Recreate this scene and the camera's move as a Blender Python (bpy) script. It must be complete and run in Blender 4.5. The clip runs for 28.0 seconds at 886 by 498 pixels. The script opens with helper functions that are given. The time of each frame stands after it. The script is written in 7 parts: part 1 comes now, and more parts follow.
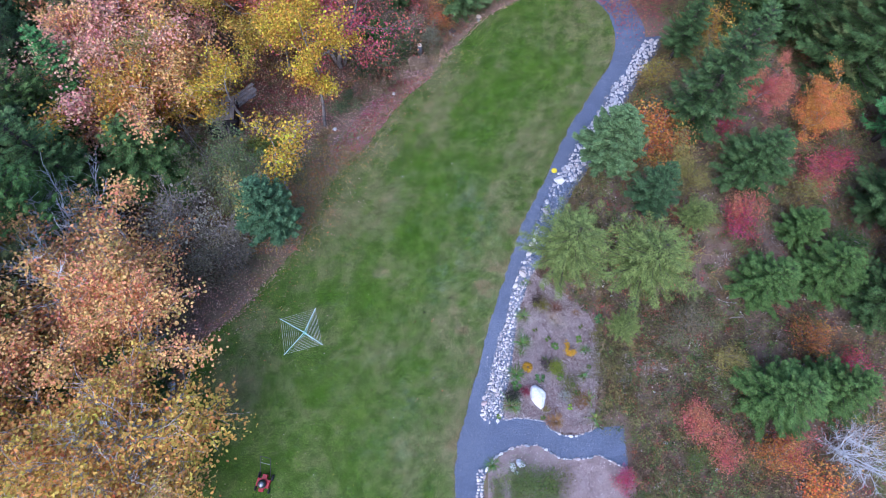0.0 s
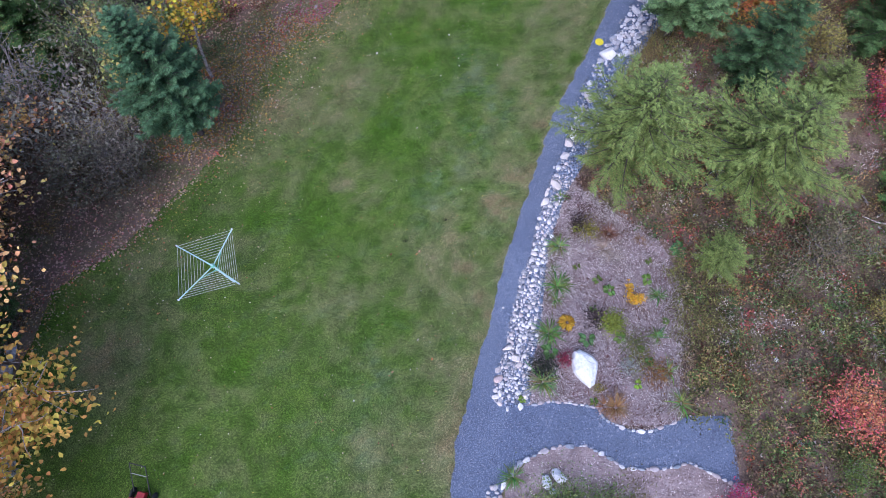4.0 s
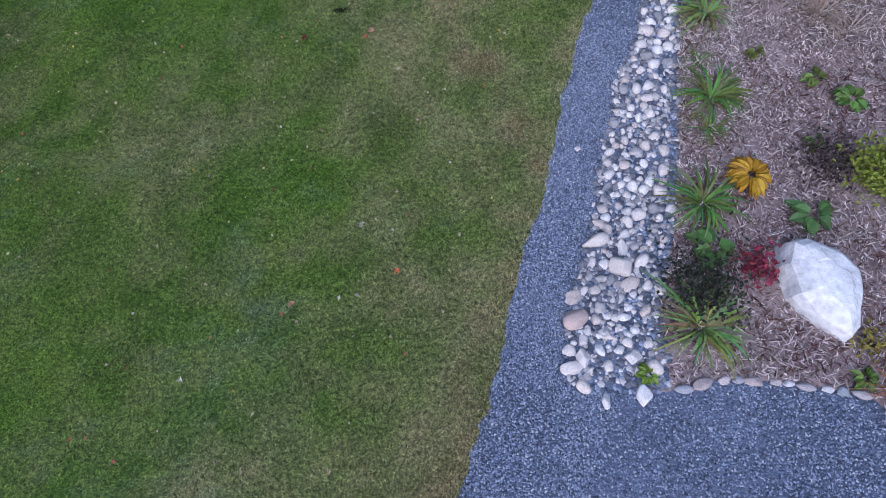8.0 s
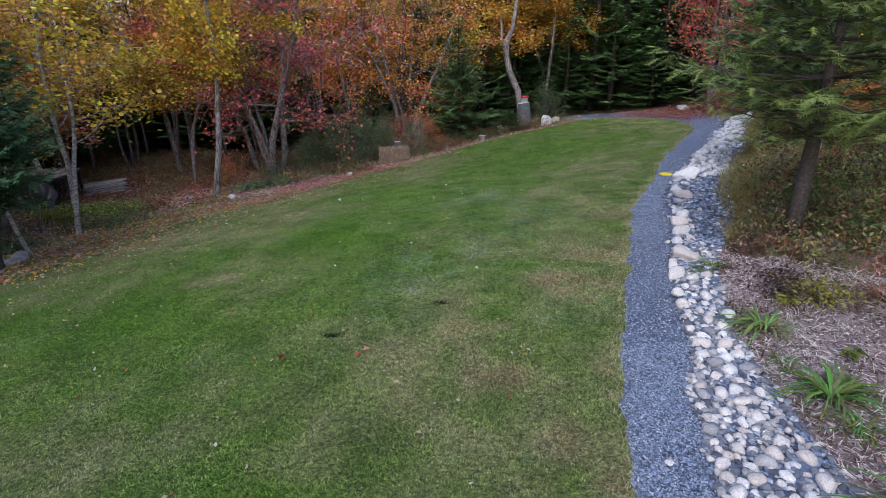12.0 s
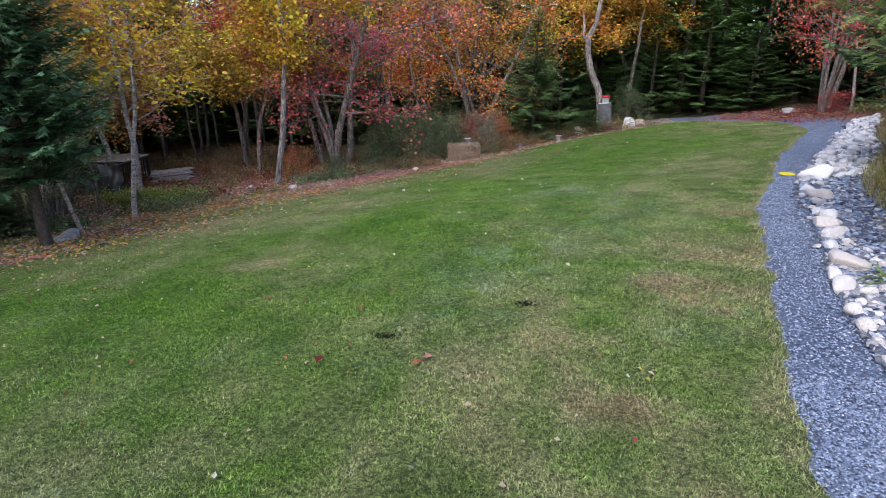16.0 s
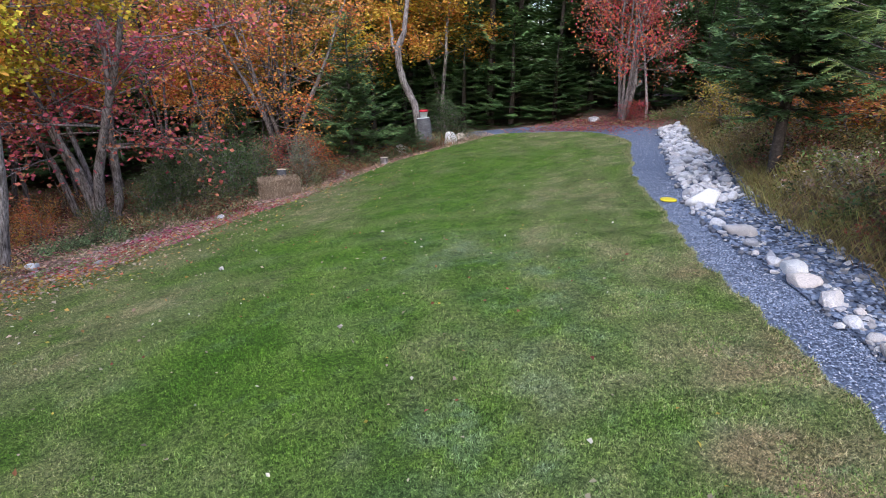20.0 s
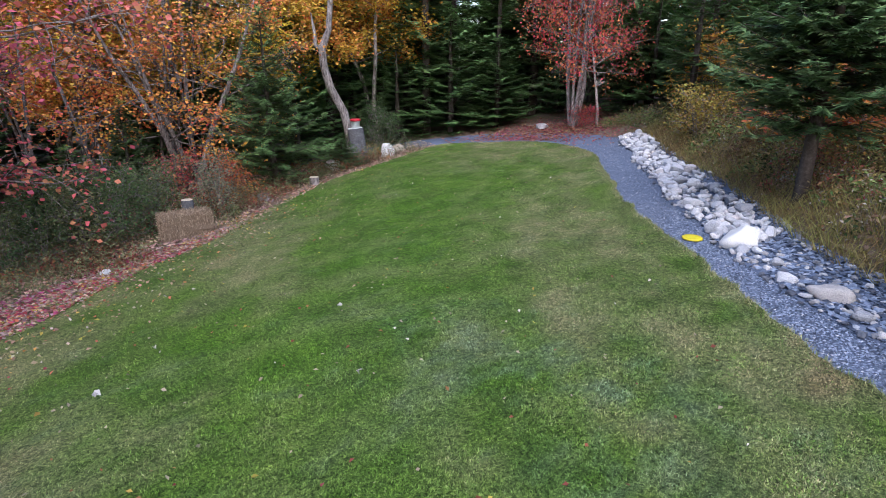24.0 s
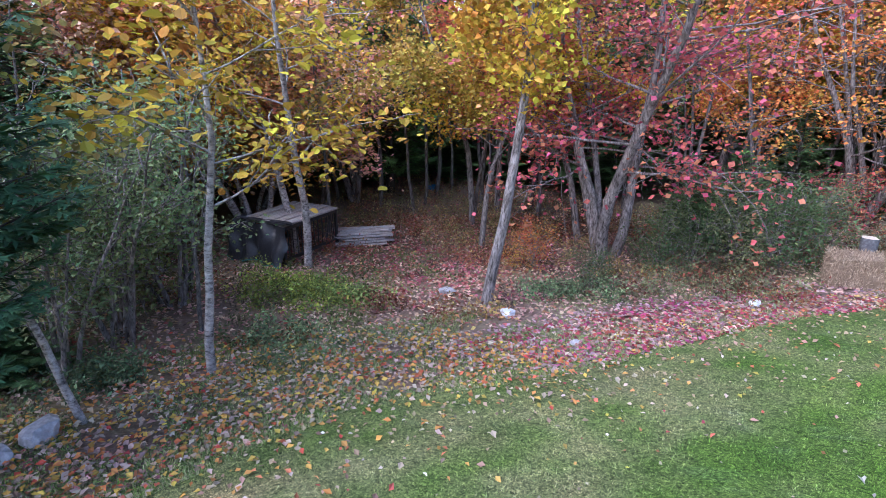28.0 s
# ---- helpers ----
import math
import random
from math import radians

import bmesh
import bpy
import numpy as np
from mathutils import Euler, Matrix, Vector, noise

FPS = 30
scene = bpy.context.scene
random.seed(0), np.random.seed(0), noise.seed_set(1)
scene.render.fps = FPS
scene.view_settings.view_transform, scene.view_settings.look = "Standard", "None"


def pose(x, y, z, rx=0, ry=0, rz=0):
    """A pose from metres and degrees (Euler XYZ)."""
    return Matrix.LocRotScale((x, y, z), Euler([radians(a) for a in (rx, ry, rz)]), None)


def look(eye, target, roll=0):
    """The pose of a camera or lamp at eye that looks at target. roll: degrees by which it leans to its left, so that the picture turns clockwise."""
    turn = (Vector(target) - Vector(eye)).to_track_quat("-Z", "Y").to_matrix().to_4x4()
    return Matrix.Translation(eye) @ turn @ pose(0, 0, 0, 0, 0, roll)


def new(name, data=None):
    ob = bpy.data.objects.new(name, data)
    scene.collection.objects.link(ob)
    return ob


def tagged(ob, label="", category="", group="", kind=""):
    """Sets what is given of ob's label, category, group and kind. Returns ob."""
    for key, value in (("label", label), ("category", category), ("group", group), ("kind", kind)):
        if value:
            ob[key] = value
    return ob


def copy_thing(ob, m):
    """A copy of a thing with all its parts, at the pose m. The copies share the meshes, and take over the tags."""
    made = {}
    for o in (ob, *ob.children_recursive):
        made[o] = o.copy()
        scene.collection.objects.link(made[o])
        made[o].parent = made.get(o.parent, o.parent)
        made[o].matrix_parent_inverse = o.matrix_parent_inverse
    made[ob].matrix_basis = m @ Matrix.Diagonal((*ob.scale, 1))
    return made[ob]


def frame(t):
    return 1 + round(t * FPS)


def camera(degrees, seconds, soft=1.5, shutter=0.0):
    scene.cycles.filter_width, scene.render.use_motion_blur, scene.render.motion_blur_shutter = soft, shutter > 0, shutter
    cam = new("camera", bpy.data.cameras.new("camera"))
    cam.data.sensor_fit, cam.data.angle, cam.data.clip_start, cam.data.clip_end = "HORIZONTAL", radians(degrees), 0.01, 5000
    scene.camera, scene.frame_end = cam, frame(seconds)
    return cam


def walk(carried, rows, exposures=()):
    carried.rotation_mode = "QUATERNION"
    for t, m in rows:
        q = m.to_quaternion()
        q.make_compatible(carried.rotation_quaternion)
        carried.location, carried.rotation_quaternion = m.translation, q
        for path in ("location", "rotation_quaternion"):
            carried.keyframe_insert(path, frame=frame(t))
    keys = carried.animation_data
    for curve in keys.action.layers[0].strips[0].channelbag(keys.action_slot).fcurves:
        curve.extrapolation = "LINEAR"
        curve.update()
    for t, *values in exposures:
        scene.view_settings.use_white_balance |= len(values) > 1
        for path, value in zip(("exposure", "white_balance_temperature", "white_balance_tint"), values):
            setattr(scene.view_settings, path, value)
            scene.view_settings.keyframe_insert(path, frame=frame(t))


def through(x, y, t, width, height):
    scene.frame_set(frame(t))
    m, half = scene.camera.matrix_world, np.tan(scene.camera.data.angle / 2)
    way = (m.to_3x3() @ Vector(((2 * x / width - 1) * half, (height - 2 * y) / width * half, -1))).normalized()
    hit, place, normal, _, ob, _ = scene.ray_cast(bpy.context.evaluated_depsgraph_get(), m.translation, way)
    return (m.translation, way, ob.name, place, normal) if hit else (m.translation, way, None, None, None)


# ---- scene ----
EXPOSURES = ((0.0, 1.01, 5230, 22), (4.5, 0.85, 5480, 24), (6.0, 0.64, 5520, 23), (8.0, 0.44, 5540, 20), (10.0, 0.3, 5700, 18), (11.0, 0.25, 5750, 17), (12.0, 0.53, 5850, 15), (13.0, 0.82, 5950, 15), (17.0, 0.92, 6000, 15), (21.0, 0.99, 5860, 16), (25.0, 1.03, 5740, 17), (26.0, 1.28, 5500, 18), (28.0, 1.72, 5250, 20))
cam = camera(78.81, 28.0, 0.6)
PATH = [
    (0, (0.019, -0.198, 22.561), (0.019, 1.191, 18.810), 0.16),
    (0.5, (0.045, -0.158, 21.690), (0.042, 1.236, 17.940), 0.06),
    (1, (0.073, -0.107, 20.713), (0.070, 1.287, 16.964), 0.11),
    (1.5, (0.126, -0.103, 19.685), (0.117, 1.293, 15.936), -0.00),
    (2, (0.197, -0.087, 18.572), (0.183, 1.300, 14.820), -0.21),
    (2.5, (0.247, -0.087, 17.446), (0.235, 1.294, 13.691), -0.12),
    (4.5, (0.291, 0.059, 12.807), (0.292, 1.401, 9.039), 0.30),
    (5, (0.317, 0.156, 11.601), (0.319, 1.484, 7.828), 0.26),
    (5.5, (0.360, 0.229, 10.359), (0.363, 1.540, 6.580), 0.26),
    (6, (0.382, 0.287, 9.161), (0.377, 1.589, 5.379), -0.02),
    (6.5, (0.413, 0.327, 8.036), (0.404, 1.633, 4.255), -0.17),
    (7, (0.443, 0.364, 6.950), (0.442, 1.673, 3.170), 0.16),
    (7.5, (0.468, 0.481, 5.936), (0.466, 1.768, 2.149), 0.01),
    (8, (0.469, 0.520, 5.035), (0.465, 1.810, 1.249), -0.01),
    (8.5, (0.439, 0.454, 4.199), (0.431, 1.784, 0.427), -0.18),
    (9, (0.409, 0.449, 3.417), (0.393, 1.772, -0.358), -0.52),
    (9.5, (0.402, 0.504, 2.723), (0.395, 1.760, -1.074), -0.34),
    (10, (0.414, 0.547, 2.528), (0.410, 1.742, -1.289), -0.27),
    (10.5, (0.397, 0.568, 2.577), (0.403, 2.397, -0.981), 0.05),
    (11, (0.406, 0.538, 2.587), (0.386, 3.257, -0.346), -0.36),
    (11.5, (0.382, 0.508, 2.600), (0.371, 3.907, 0.491), -0.29),
    (12, (0.364, 0.477, 2.595), (0.363, 4.221, 1.186), -0.27),
    (12.5, (0.341, 0.487, 2.547), (0.237, 4.247, 1.186), -0.04),
    (13, (0.366, 0.487, 2.310), (0.087, 4.240, 0.953), -0.20),
    (13.5, (0.385, 0.495, 2.043), (0.022, 4.239, 0.682), -0.35),
    (15.5, (0.265, 1.130, 1.898), (-0.252, 4.859, 0.545), 0.32),
    (16, (0.136, 1.585, 1.915), (-0.315, 5.331, 0.586), 0.24),
    (16.5, (-0.010, 2.026, 1.931), (-0.303, 5.794, 0.622), 0.28),
    (17, (-0.149, 2.435, 1.945), (-0.237, 6.222, 0.660), 0.23),
    (17.5, (-0.284, 2.801, 1.952), (-0.136, 6.595, 0.694), 0.19),
    (18, (-0.403, 3.160, 1.973), (-0.041, 6.939, 0.713), 0.08),
    (18.5, (-0.504, 3.496, 1.993), (0.056, 7.250, 0.730), 0.03),
    (19, (-0.607, 3.836, 2.019), (0.137, 7.556, 0.751), 0.18),
    (19.5, (-0.704, 4.170, 2.048), (0.206, 7.852, 0.778), 0.07),
    (20, (-0.774, 4.477, 2.078), (0.210, 8.137, 0.798), 0.04),
    (20.5, (-0.804, 4.783, 2.093), (0.238, 8.426, 0.810), -0.03),
    (21, (-0.837, 5.092, 2.115), (0.309, 8.702, 0.827), -0.04),
    (21.5, (-0.841, 5.394, 2.138), (0.431, 8.961, 0.849), -0.13),
    (23.5, (-0.709, 6.698, 2.168), (0.812, 10.167, 0.882), 0.00),
    (24, (-0.779, 7.025, 2.186), (0.754, 10.490, 0.903), 0.03),
    (24.5, (-0.934, 7.374, 2.195), (0.445, 10.903, 0.912), 0.13),
    (25, (-1.226, 7.712, 2.206), (-0.195, 11.357, 0.922), 0.30),
    (25.5, (-1.651, 8.012, 2.232), (-1.422, 11.790, 0.938), 0.42),
    (26, (-1.980, 8.236, 2.201), (-2.884, 11.914, 0.915), 0.37),
    (26.5, (-2.008, 8.384, 2.129), (-3.697, 11.778, 0.855), 0.21),
    (27, (-1.962, 8.433, 2.128), (-4.022, 11.616, 0.852), 0.17),
    (27.5, (-1.999, 8.526, 2.110), (-4.137, 11.658, 0.836), 0.09),
    (28, (-2.180, 8.691, 2.113), (-4.353, 11.796, 0.833), 0.12),
]
walk(cam, [(t, look(eye, target, roll)) for t, eye, target, roll in PATH], EXPOSURES)

# ---- world, sun ----
world = bpy.data.worlds.new("overcast_sky")
scene.world = world
world.use_nodes = True
wn = world.node_tree
wn.nodes.clear()
w_out = wn.nodes.new("ShaderNodeOutputWorld")
w_bg = wn.nodes.new("ShaderNodeBackground")
w_sky = wn.nodes.new("ShaderNodeTexSky")
w_hsv = wn.nodes.new("ShaderNodeHueSaturation")
w_sky.sky_type = "NISHITA"
w_sky.sun_disc = False
w_sky.sun_elevation = radians(38)
w_sky.sun_rotation = radians(200)
w_sky.air_density = 1.2
w_sky.dust_density = 2.0
w_hsv.inputs["Saturation"].default_value = 0.95
w_bg.inputs["Strength"].default_value = 0.15
wn.links.new(w_sky.outputs[0], w_hsv.inputs["Color"])
wn.links.new(w_hsv.outputs[0], w_bg.inputs["Color"])
wn.links.new(w_bg.outputs[0], w_out.inputs["Surface"])
sun = new("sun", bpy.data.lights.new("sun", "SUN"))
sun.data.energy = 1.0
sun.data.angle = radians(35)
sun.data.color = (1.0, 0.98, 0.96)
sun.matrix_world = look((0, 0, 30), (6, 13, 0))

# ---- numbers for the terrain and the edges of lawn, path and beds ----
TERRAIN = (0.101, 0.05742, -0.06378, -0.00026, 0.00324, 0.00025)
MOUNDS = ((-0.5, 9, 4.5, 0.312), (3, 4, 3.5, -0.214), (7.5, 1, 4, 0.478))


def gz(x, y):
    """Height of the ground."""
    x, y = np.asarray(x, float), np.asarray(y, float)
    a = np.where(x < -8.5, -8.5 + 0.15 * np.tanh((x + 8.5) / 4), np.where(x > 14, 14.0, x))
    b = np.clip(y, -6, 27)
    c = TERRAIN
    z = c[0] + c[1] * a + c[2] * b + c[3] * a * a + c[4] * a * b + c[5] * b * b
    for mx, my, s, k in MOUNDS:
        z = z + k * np.exp(-((a - mx) ** 2 + (b - my) ** 2) / s**2)
    rise = np.clip((x - ROCK_RIGHT(y) + 0.4) / 1.8, 0, 1) * np.clip((y - 6) / 3, 0, 1) * np.clip((22 - y) / 3, 0, 1)
    z = z + 0.5 * rise * rise * (3 - 2 * rise)
    low = -1.9
    return low + np.logaddexp(0, (z - low) * 6) / 6


def curve(rows):
    ys, xs = zip(*rows)
    return lambda v: np.interp(v, ys, xs)


LAWN_LEFT = curve(((-9, -10.5), (0.5, -11.1), (4, -10.7), (5.4, -9.1), (7.1, -7.9), (8.8, -6.6), (10, -6.2), (12, -5.8), (13.2, -4.7), (14.5, -3.8),
                   (15.8, -3.0), (17, -2.2), (18.2, -0.9), (20, 0.4), (22, 2.1), (23.4, 4.6), (24.4, 6.6)))
LAWN_RIGHT = curve(((-9, 0.2), (-2, 0.5), (0, 0.57), (0.7, 0.85), (1.83, 1.12), (2.64, 1.4), (3.6, 1.68), (4.5, 1.93), (5.7, 2.3), (6.7, 2.68), (7.8, 3.05),
                    (9.1, 3.5), (10.2, 4.0), (11.9, 4.95), (12.6, 5.2), (14.5, 6.15), (16, 7.1), (18.1, 8.45), (19.5, 8.95), (21, 8.98), (22, 8.6), (23.6, 7.5), (24.4, 6.9)))
ROCK_LEFT = curve(((0.9, 1.63), (1.6, 1.63), (2.4, 1.96), (3.4, 2.17), (4.3, 2.43), (4.85, 2.73), (5.2, 2.8), (6, 3.0), (6.6, 3.2), (7.25, 3.42), (8.5, 3.9),
                   (9.1, 4.1), (10, 4.4), (11.9, 5.35), (12.57, 5.85), (14.1, 6.7), (15.3, 7.6), (16.8, 8.4), (17.8, 9.3), (18.7, 9.7), (19.7, 10.5)))
ROCK_RIGHT = curve(((0.9, 2.44), (1.6, 2.46), (2.4, 2.72), (3.4, 2.92), (4.3, 3.05), (5.1, 3.18), (5.9, 3.47), (6.7, 3.75), (7.4, 4.2), (8.3, 4.85), (8.8, 5.05),
                    (9.9, 5.44), (11.3, 6.2), (11.8, 6.6), (12.8, 7.3), (13.9, 8.05), (15.6, 8.9), (17.2, 9.85), (18.9, 11.0), (19.7, 11.2)))
SIDE_TOP = curve(((1.5, 0.9), (2.34, 0.82), (2.88, 0.94), (3.31, 0.91), (3.97, 0.8), (4.2, 0.5), (4.69, 0.26), (5.14, 0.24), (5.56, 0.38), (6.05, 0.56), (6.95, 0.57)))
SIDE_BOTTOM = curve(((1.45, -1.9), (1.69, -0.92), (2.14, -0.41), (2.6, -0.2), (3.05, -0.05), (3.7, -0.05), (4.1, -0.25), (4.5, -0.53), (5.3, -0.54), (5.93, -0.39), (6.81, -0.84), (6.95, -0.85)))
BED_RIGHT = curve(((0.3, 5.9), (1.3, 5.95), (2.2, 6.2), (3.2, 6.4), (4.3, 6.44), (5.1, 6.16), (5.8, 5.4), (6.75, 4.26), (7.4, 4.2)))


def lattice(i, j, seed):
    h = np.sin(i * 127.1 + j * 311.7 + seed * 74.7) * 43758.5453
    return h - np.floor(h)


def blotch(x, y, size, seed=0):
    """Smooth noise from 0 to 1 with blotches of that size."""
    u, v = np.asarray(x, float) / size, np.asarray(y, float) / size
    i, j = np.floor(u), np.floor(v)
    f, g = u - i, v - j
    f, g = f * f * (3 - 2 * f), g * g * (3 - 2 * g)
    top = lattice(i, j, seed) * (1 - f) + lattice(i + 1, j, seed) * f
    low = lattice(i, j + 1, seed) * (1 - f) + lattice(i + 1, j + 1, seed) * f
    return top * (1 - g) + low * g


def edge(y):
    """The ragged edge between lawn and path."""
    return LAWN_RIGHT(y) + 0.1 * (blotch(y, y * 0, 0.37, 4) - 0.5) + 0.06 * (blotch(y, y * 0, 0.12, 6) - 0.5)


DRY_SPOTS = ((2.5, 7.5, 0.7, 0.4), (1.9, 6.2, 0.5, 0.35), (1.3, 3.6, 0.45, 0.4), (1.05, 4.5, 0.4, 0.35), (1.6, 6.5, 0.6, 0.25), (3.4, 9.1, 0.5, 0.5), (-2.7, 7.1, 0.4, 0.3), (-8.8, 2.5, 1.3, 1.5))
LUSH_SPOTS = ((-3.2, 5.9, 0.75, 0.5), (-0.8, 3.0, 0.5, 0.4), (1.3, 15.0, 1.3, 2.2), (-5.0, 6.2, 0.8, 0.5), (1.45, 6.95, 0.3, 0.2), (-4.9, 1.8, 0.7, 0.9), (-1.5, 3.1, 0.5, 0.6), (-0.9, 12.8, 1.0, 1.6), (2.2, 20.3, 1.6, 1.8), (-1.3, 9.2, 1.0, 1.2), (0.8, 5.7, 0.3, 0.2))
CLOVER_SPOTS = ((0.2, 7.2, 0.7, 0.6), (1.2, 8.5, 0.6, 0.7), (2.0, 9.7, 0.6, 0.8), (-0.1, 6.2, 0.5, 0.5), (1.7, 5.5, 0.3, 0.25), (1.1, 10.9, 0.8, 1.0), (-1.4, 1.6, 0.6, 0.6), (-1.9, -0.2, 0.7, 0.7))


def in_spots(rows, x, y):
    return sum(np.exp(-(((x - a) / p) ** 2) - ((y - b) / q) ** 2) for a, b, p, q in rows)


def clover(x, y):
    """Where pale blue-green clover grows through the grass: 0 to 1."""
    n = 0.3 * blotch(x, y, 0.4, 14) + 0.35 * blotch(x, y, 0.15, 15) + 0.35 * blotch(x, y, 0.06, 16)
    return np.clip(in_spots(CLOVER_SPOTS, x, y), 0, 1) * np.clip((n - 0.38) * 3.5, 0, 1) + np.clip((n - 0.66) * 4, 0, 0.4)


def green(x, y):
    """How lush the lawn is: 0 dry and brown, 1 deep green."""
    to_path = LAWN_RIGHT(y) - x
    n = 0.38 * blotch(x, y, 1.7, 3) + 0.3 * blotch(x, y, 0.6, 5) + 0.32 * blotch(x, y, 0.2, 8)
    up = np.clip((y - 6) / 5, 0, 1)
    side = np.clip(to_path / 2.6, 0, 1) * (1 - 0.7 * up * np.clip((to_path - 5.5) / 3, 0, 1))
    band = np.exp(-(((to_path - 4.2) / 1.5) ** 2)) * np.clip((y - 3) / 8, 0, 1)
    pale = 0.2 * np.exp(-(((to_path - 1.7) / 1.3) ** 2)) * np.clip((y - 3) / 4, 0, 1) * np.clip((20 - y) / 6, 0, 1)
    mown = 0.075 * np.sin(to_path * 5.2) * up
    faded = 0.12 * np.clip((to_path - 4.5) / 2.5, 0, 1) * np.clip((y - 8) / 3, 0, 1)
    worn = 0.3 * np.exp(-((to_path / 0.22) ** 2)) * blotch(x, y, 0.3, 9)
    spot = 0.34 * in_spots(LUSH_SPOTS, x, y) - 0.42 * in_spots(DRY_SPOTS, x, y) * (0.4 + 1.2 * blotch(x, y, 0.25, 13))
    return np.clip(0.41 + 0.15 * side + 0.18 * band + mown + spot - worn - pale - faded + 1.0 * (n - 0.48), 0, 1)


# ---- materials ----
def material(name, rough=0.9, spec=0.3):
    m = bpy.data.materials.new(name)
    m.use_nodes = True
    b = m.node_tree.nodes["Principled BSDF"]
    b.inputs["Roughness"].default_value = rough
    b.inputs["Specular IOR Level"].default_value = spec
    return m, m.node_tree, b


def node(nt, kind, inputs=(), **settings):
    n = nt.nodes.new(kind)
    for k, v in settings.items():
        setattr(n, k, v)
    for k, v in dict(inputs).items():
        if isinstance(v, bpy.types.NodeSocket):
            nt.links.new(v, n.inputs[k])
        else:
            n.inputs[k].default_value = v
    return n


def ramp(nt, fac, stops):
    r = node(nt, "ShaderNodeValToRGB", {"Fac": fac})
    e = r.color_ramp.elements
    while len(e) < len(stops):
        e.new(0.5)
    for el, (p, c) in zip(e, stops):
        el.position, el.color = p, (*c, 1)
    return r.outputs[0]


def noise_tex(nt, scale, detail=4, coord="Object", rough=0.6):
    tc = node(nt, "ShaderNodeTexCoord")
    return node(nt, "ShaderNodeTexNoise", {"Vector": tc.outputs[coord], "Scale": scale, "Detail": detail, "Roughness": rough}).outputs["Fac"]


def grain_tex(nt, scale):
    """Fine noise of one size on things of any size."""
    at = node(nt, "ShaderNodeNewGeometry").outputs["Position"]
    return node(nt, "ShaderNodeTexNoise", {"Vector": at, "Scale": scale, "Detail": 4, "Roughness": 0.8}).outputs["Fac"]


def mix(nt, fac, a, b, how="MIX"):
    n = node(nt, "ShaderNodeMix", data_type="RGBA", blend_type=how)
    for k, v in ((0, fac), (6, a), (7, b)):
        if isinstance(v, bpy.types.NodeSocket):
            nt.links.new(v, n.inputs[k])
        else:
            n.inputs[k].default_value = v if k == 0 else (*v, 1)
    return n.outputs[2]


def bump(nt, b, height, strength=0.4, distance=0.01):
    n = node(nt, "ShaderNodeBump", {"Height": height, "Strength": strength, "Distance": distance})
    nt.links.new(n.outputs[0], b.inputs["Normal"])


def two_scale(name, dark, mid, light, coarse=1.0, fine=20.0, rough=0.9, relief=0.01, spec=0.3, coord="Object"):
    """A surface that varies in blotches and in grain."""
    m, nt, b = material(name, rough, spec)
    big, small = noise_tex(nt, coarse, 4, coord), noise_tex(nt, fine, 5, coord)
    c1 = ramp(nt, big, ((0.3, dark), (0.5, mid), (0.72, light)))
    c2 = ramp(nt, small, ((0.25, tuple(v * 0.45 for v in mid)), (0.5, mid), (0.78, tuple(min(1, v * 1.5) for v in light))))
    nt.links.new(mix(nt, 0.55, c1, c2), b.inputs["Base Color"])
    bump(nt, b, small, 0.6, relief)
    return m


def foliage(name, tone=None, spread=0.35, hue=0.03, rough=0.6, through=0.25, by=None, low=0.4, high=1.6, drift=0.0):
    """Leaves: the colour of the object or a given one, varied from leaf to leaf, letting some light through."""
    m, nt, b = material(name, rough, 0.25)
    if tone:
        base = node(nt, "ShaderNodeRGB")
        base.outputs[0].default_value = (*tone, 1)
        base = base.outputs[0]
    else:
        base = node(nt, "ShaderNodeObjectInfo").outputs["Color"]
    rnd = node(nt, "ShaderNodeNewGeometry").outputs["Random Per Island"]
    h = node(nt, "ShaderNodeMapRange", {"Value": rnd, "To Min": 0.5 - hue, "To Max": 0.5 + hue}).outputs[0]
    wn_ = node(nt, "ShaderNodeTexWhiteNoise", {"W": rnd}, noise_dimensions="1D").outputs["Value"]
    v = node(nt, "ShaderNodeMapRange", {"Value": wn_, "To Min": 1 - spread, "To Max": 1 + spread}).outputs[0]
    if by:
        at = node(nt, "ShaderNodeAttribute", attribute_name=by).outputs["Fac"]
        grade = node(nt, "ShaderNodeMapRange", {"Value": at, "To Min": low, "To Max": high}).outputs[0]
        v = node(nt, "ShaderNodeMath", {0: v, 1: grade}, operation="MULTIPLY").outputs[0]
    if drift:
        at = node(nt, "ShaderNodeNewGeometry").outputs["Position"]
        n = node(nt, "ShaderNodeTexNoise", {"Vector": at, "Scale": 1.1, "Detail": 3}).outputs["Fac"]
        h = node(nt, "ShaderNodeMath", {0: h, 1: node(nt, "ShaderNodeMapRange", {"Value": n, "From Min": 0.3, "From Max": 0.7, "To Min": -drift, "To Max": drift}).outputs[0]}, operation="ADD").outputs[0]
    col = node(nt, "ShaderNodeHueSaturation", {"Hue": h, "Value": v, "Color": base}).outputs[0]
    nt.links.new(col, b.inputs["Base Color"])
    if through:
        t = node(nt, "ShaderNodeBsdfTranslucent", {"Color": col})
        s = node(nt, "ShaderNodeMixShader", {0: through, 1: b.outputs[0], 2: t.outputs[0]})
        nt.links.new(s.outputs[0], nt.nodes["Material Output"].inputs["Surface"])
    return m


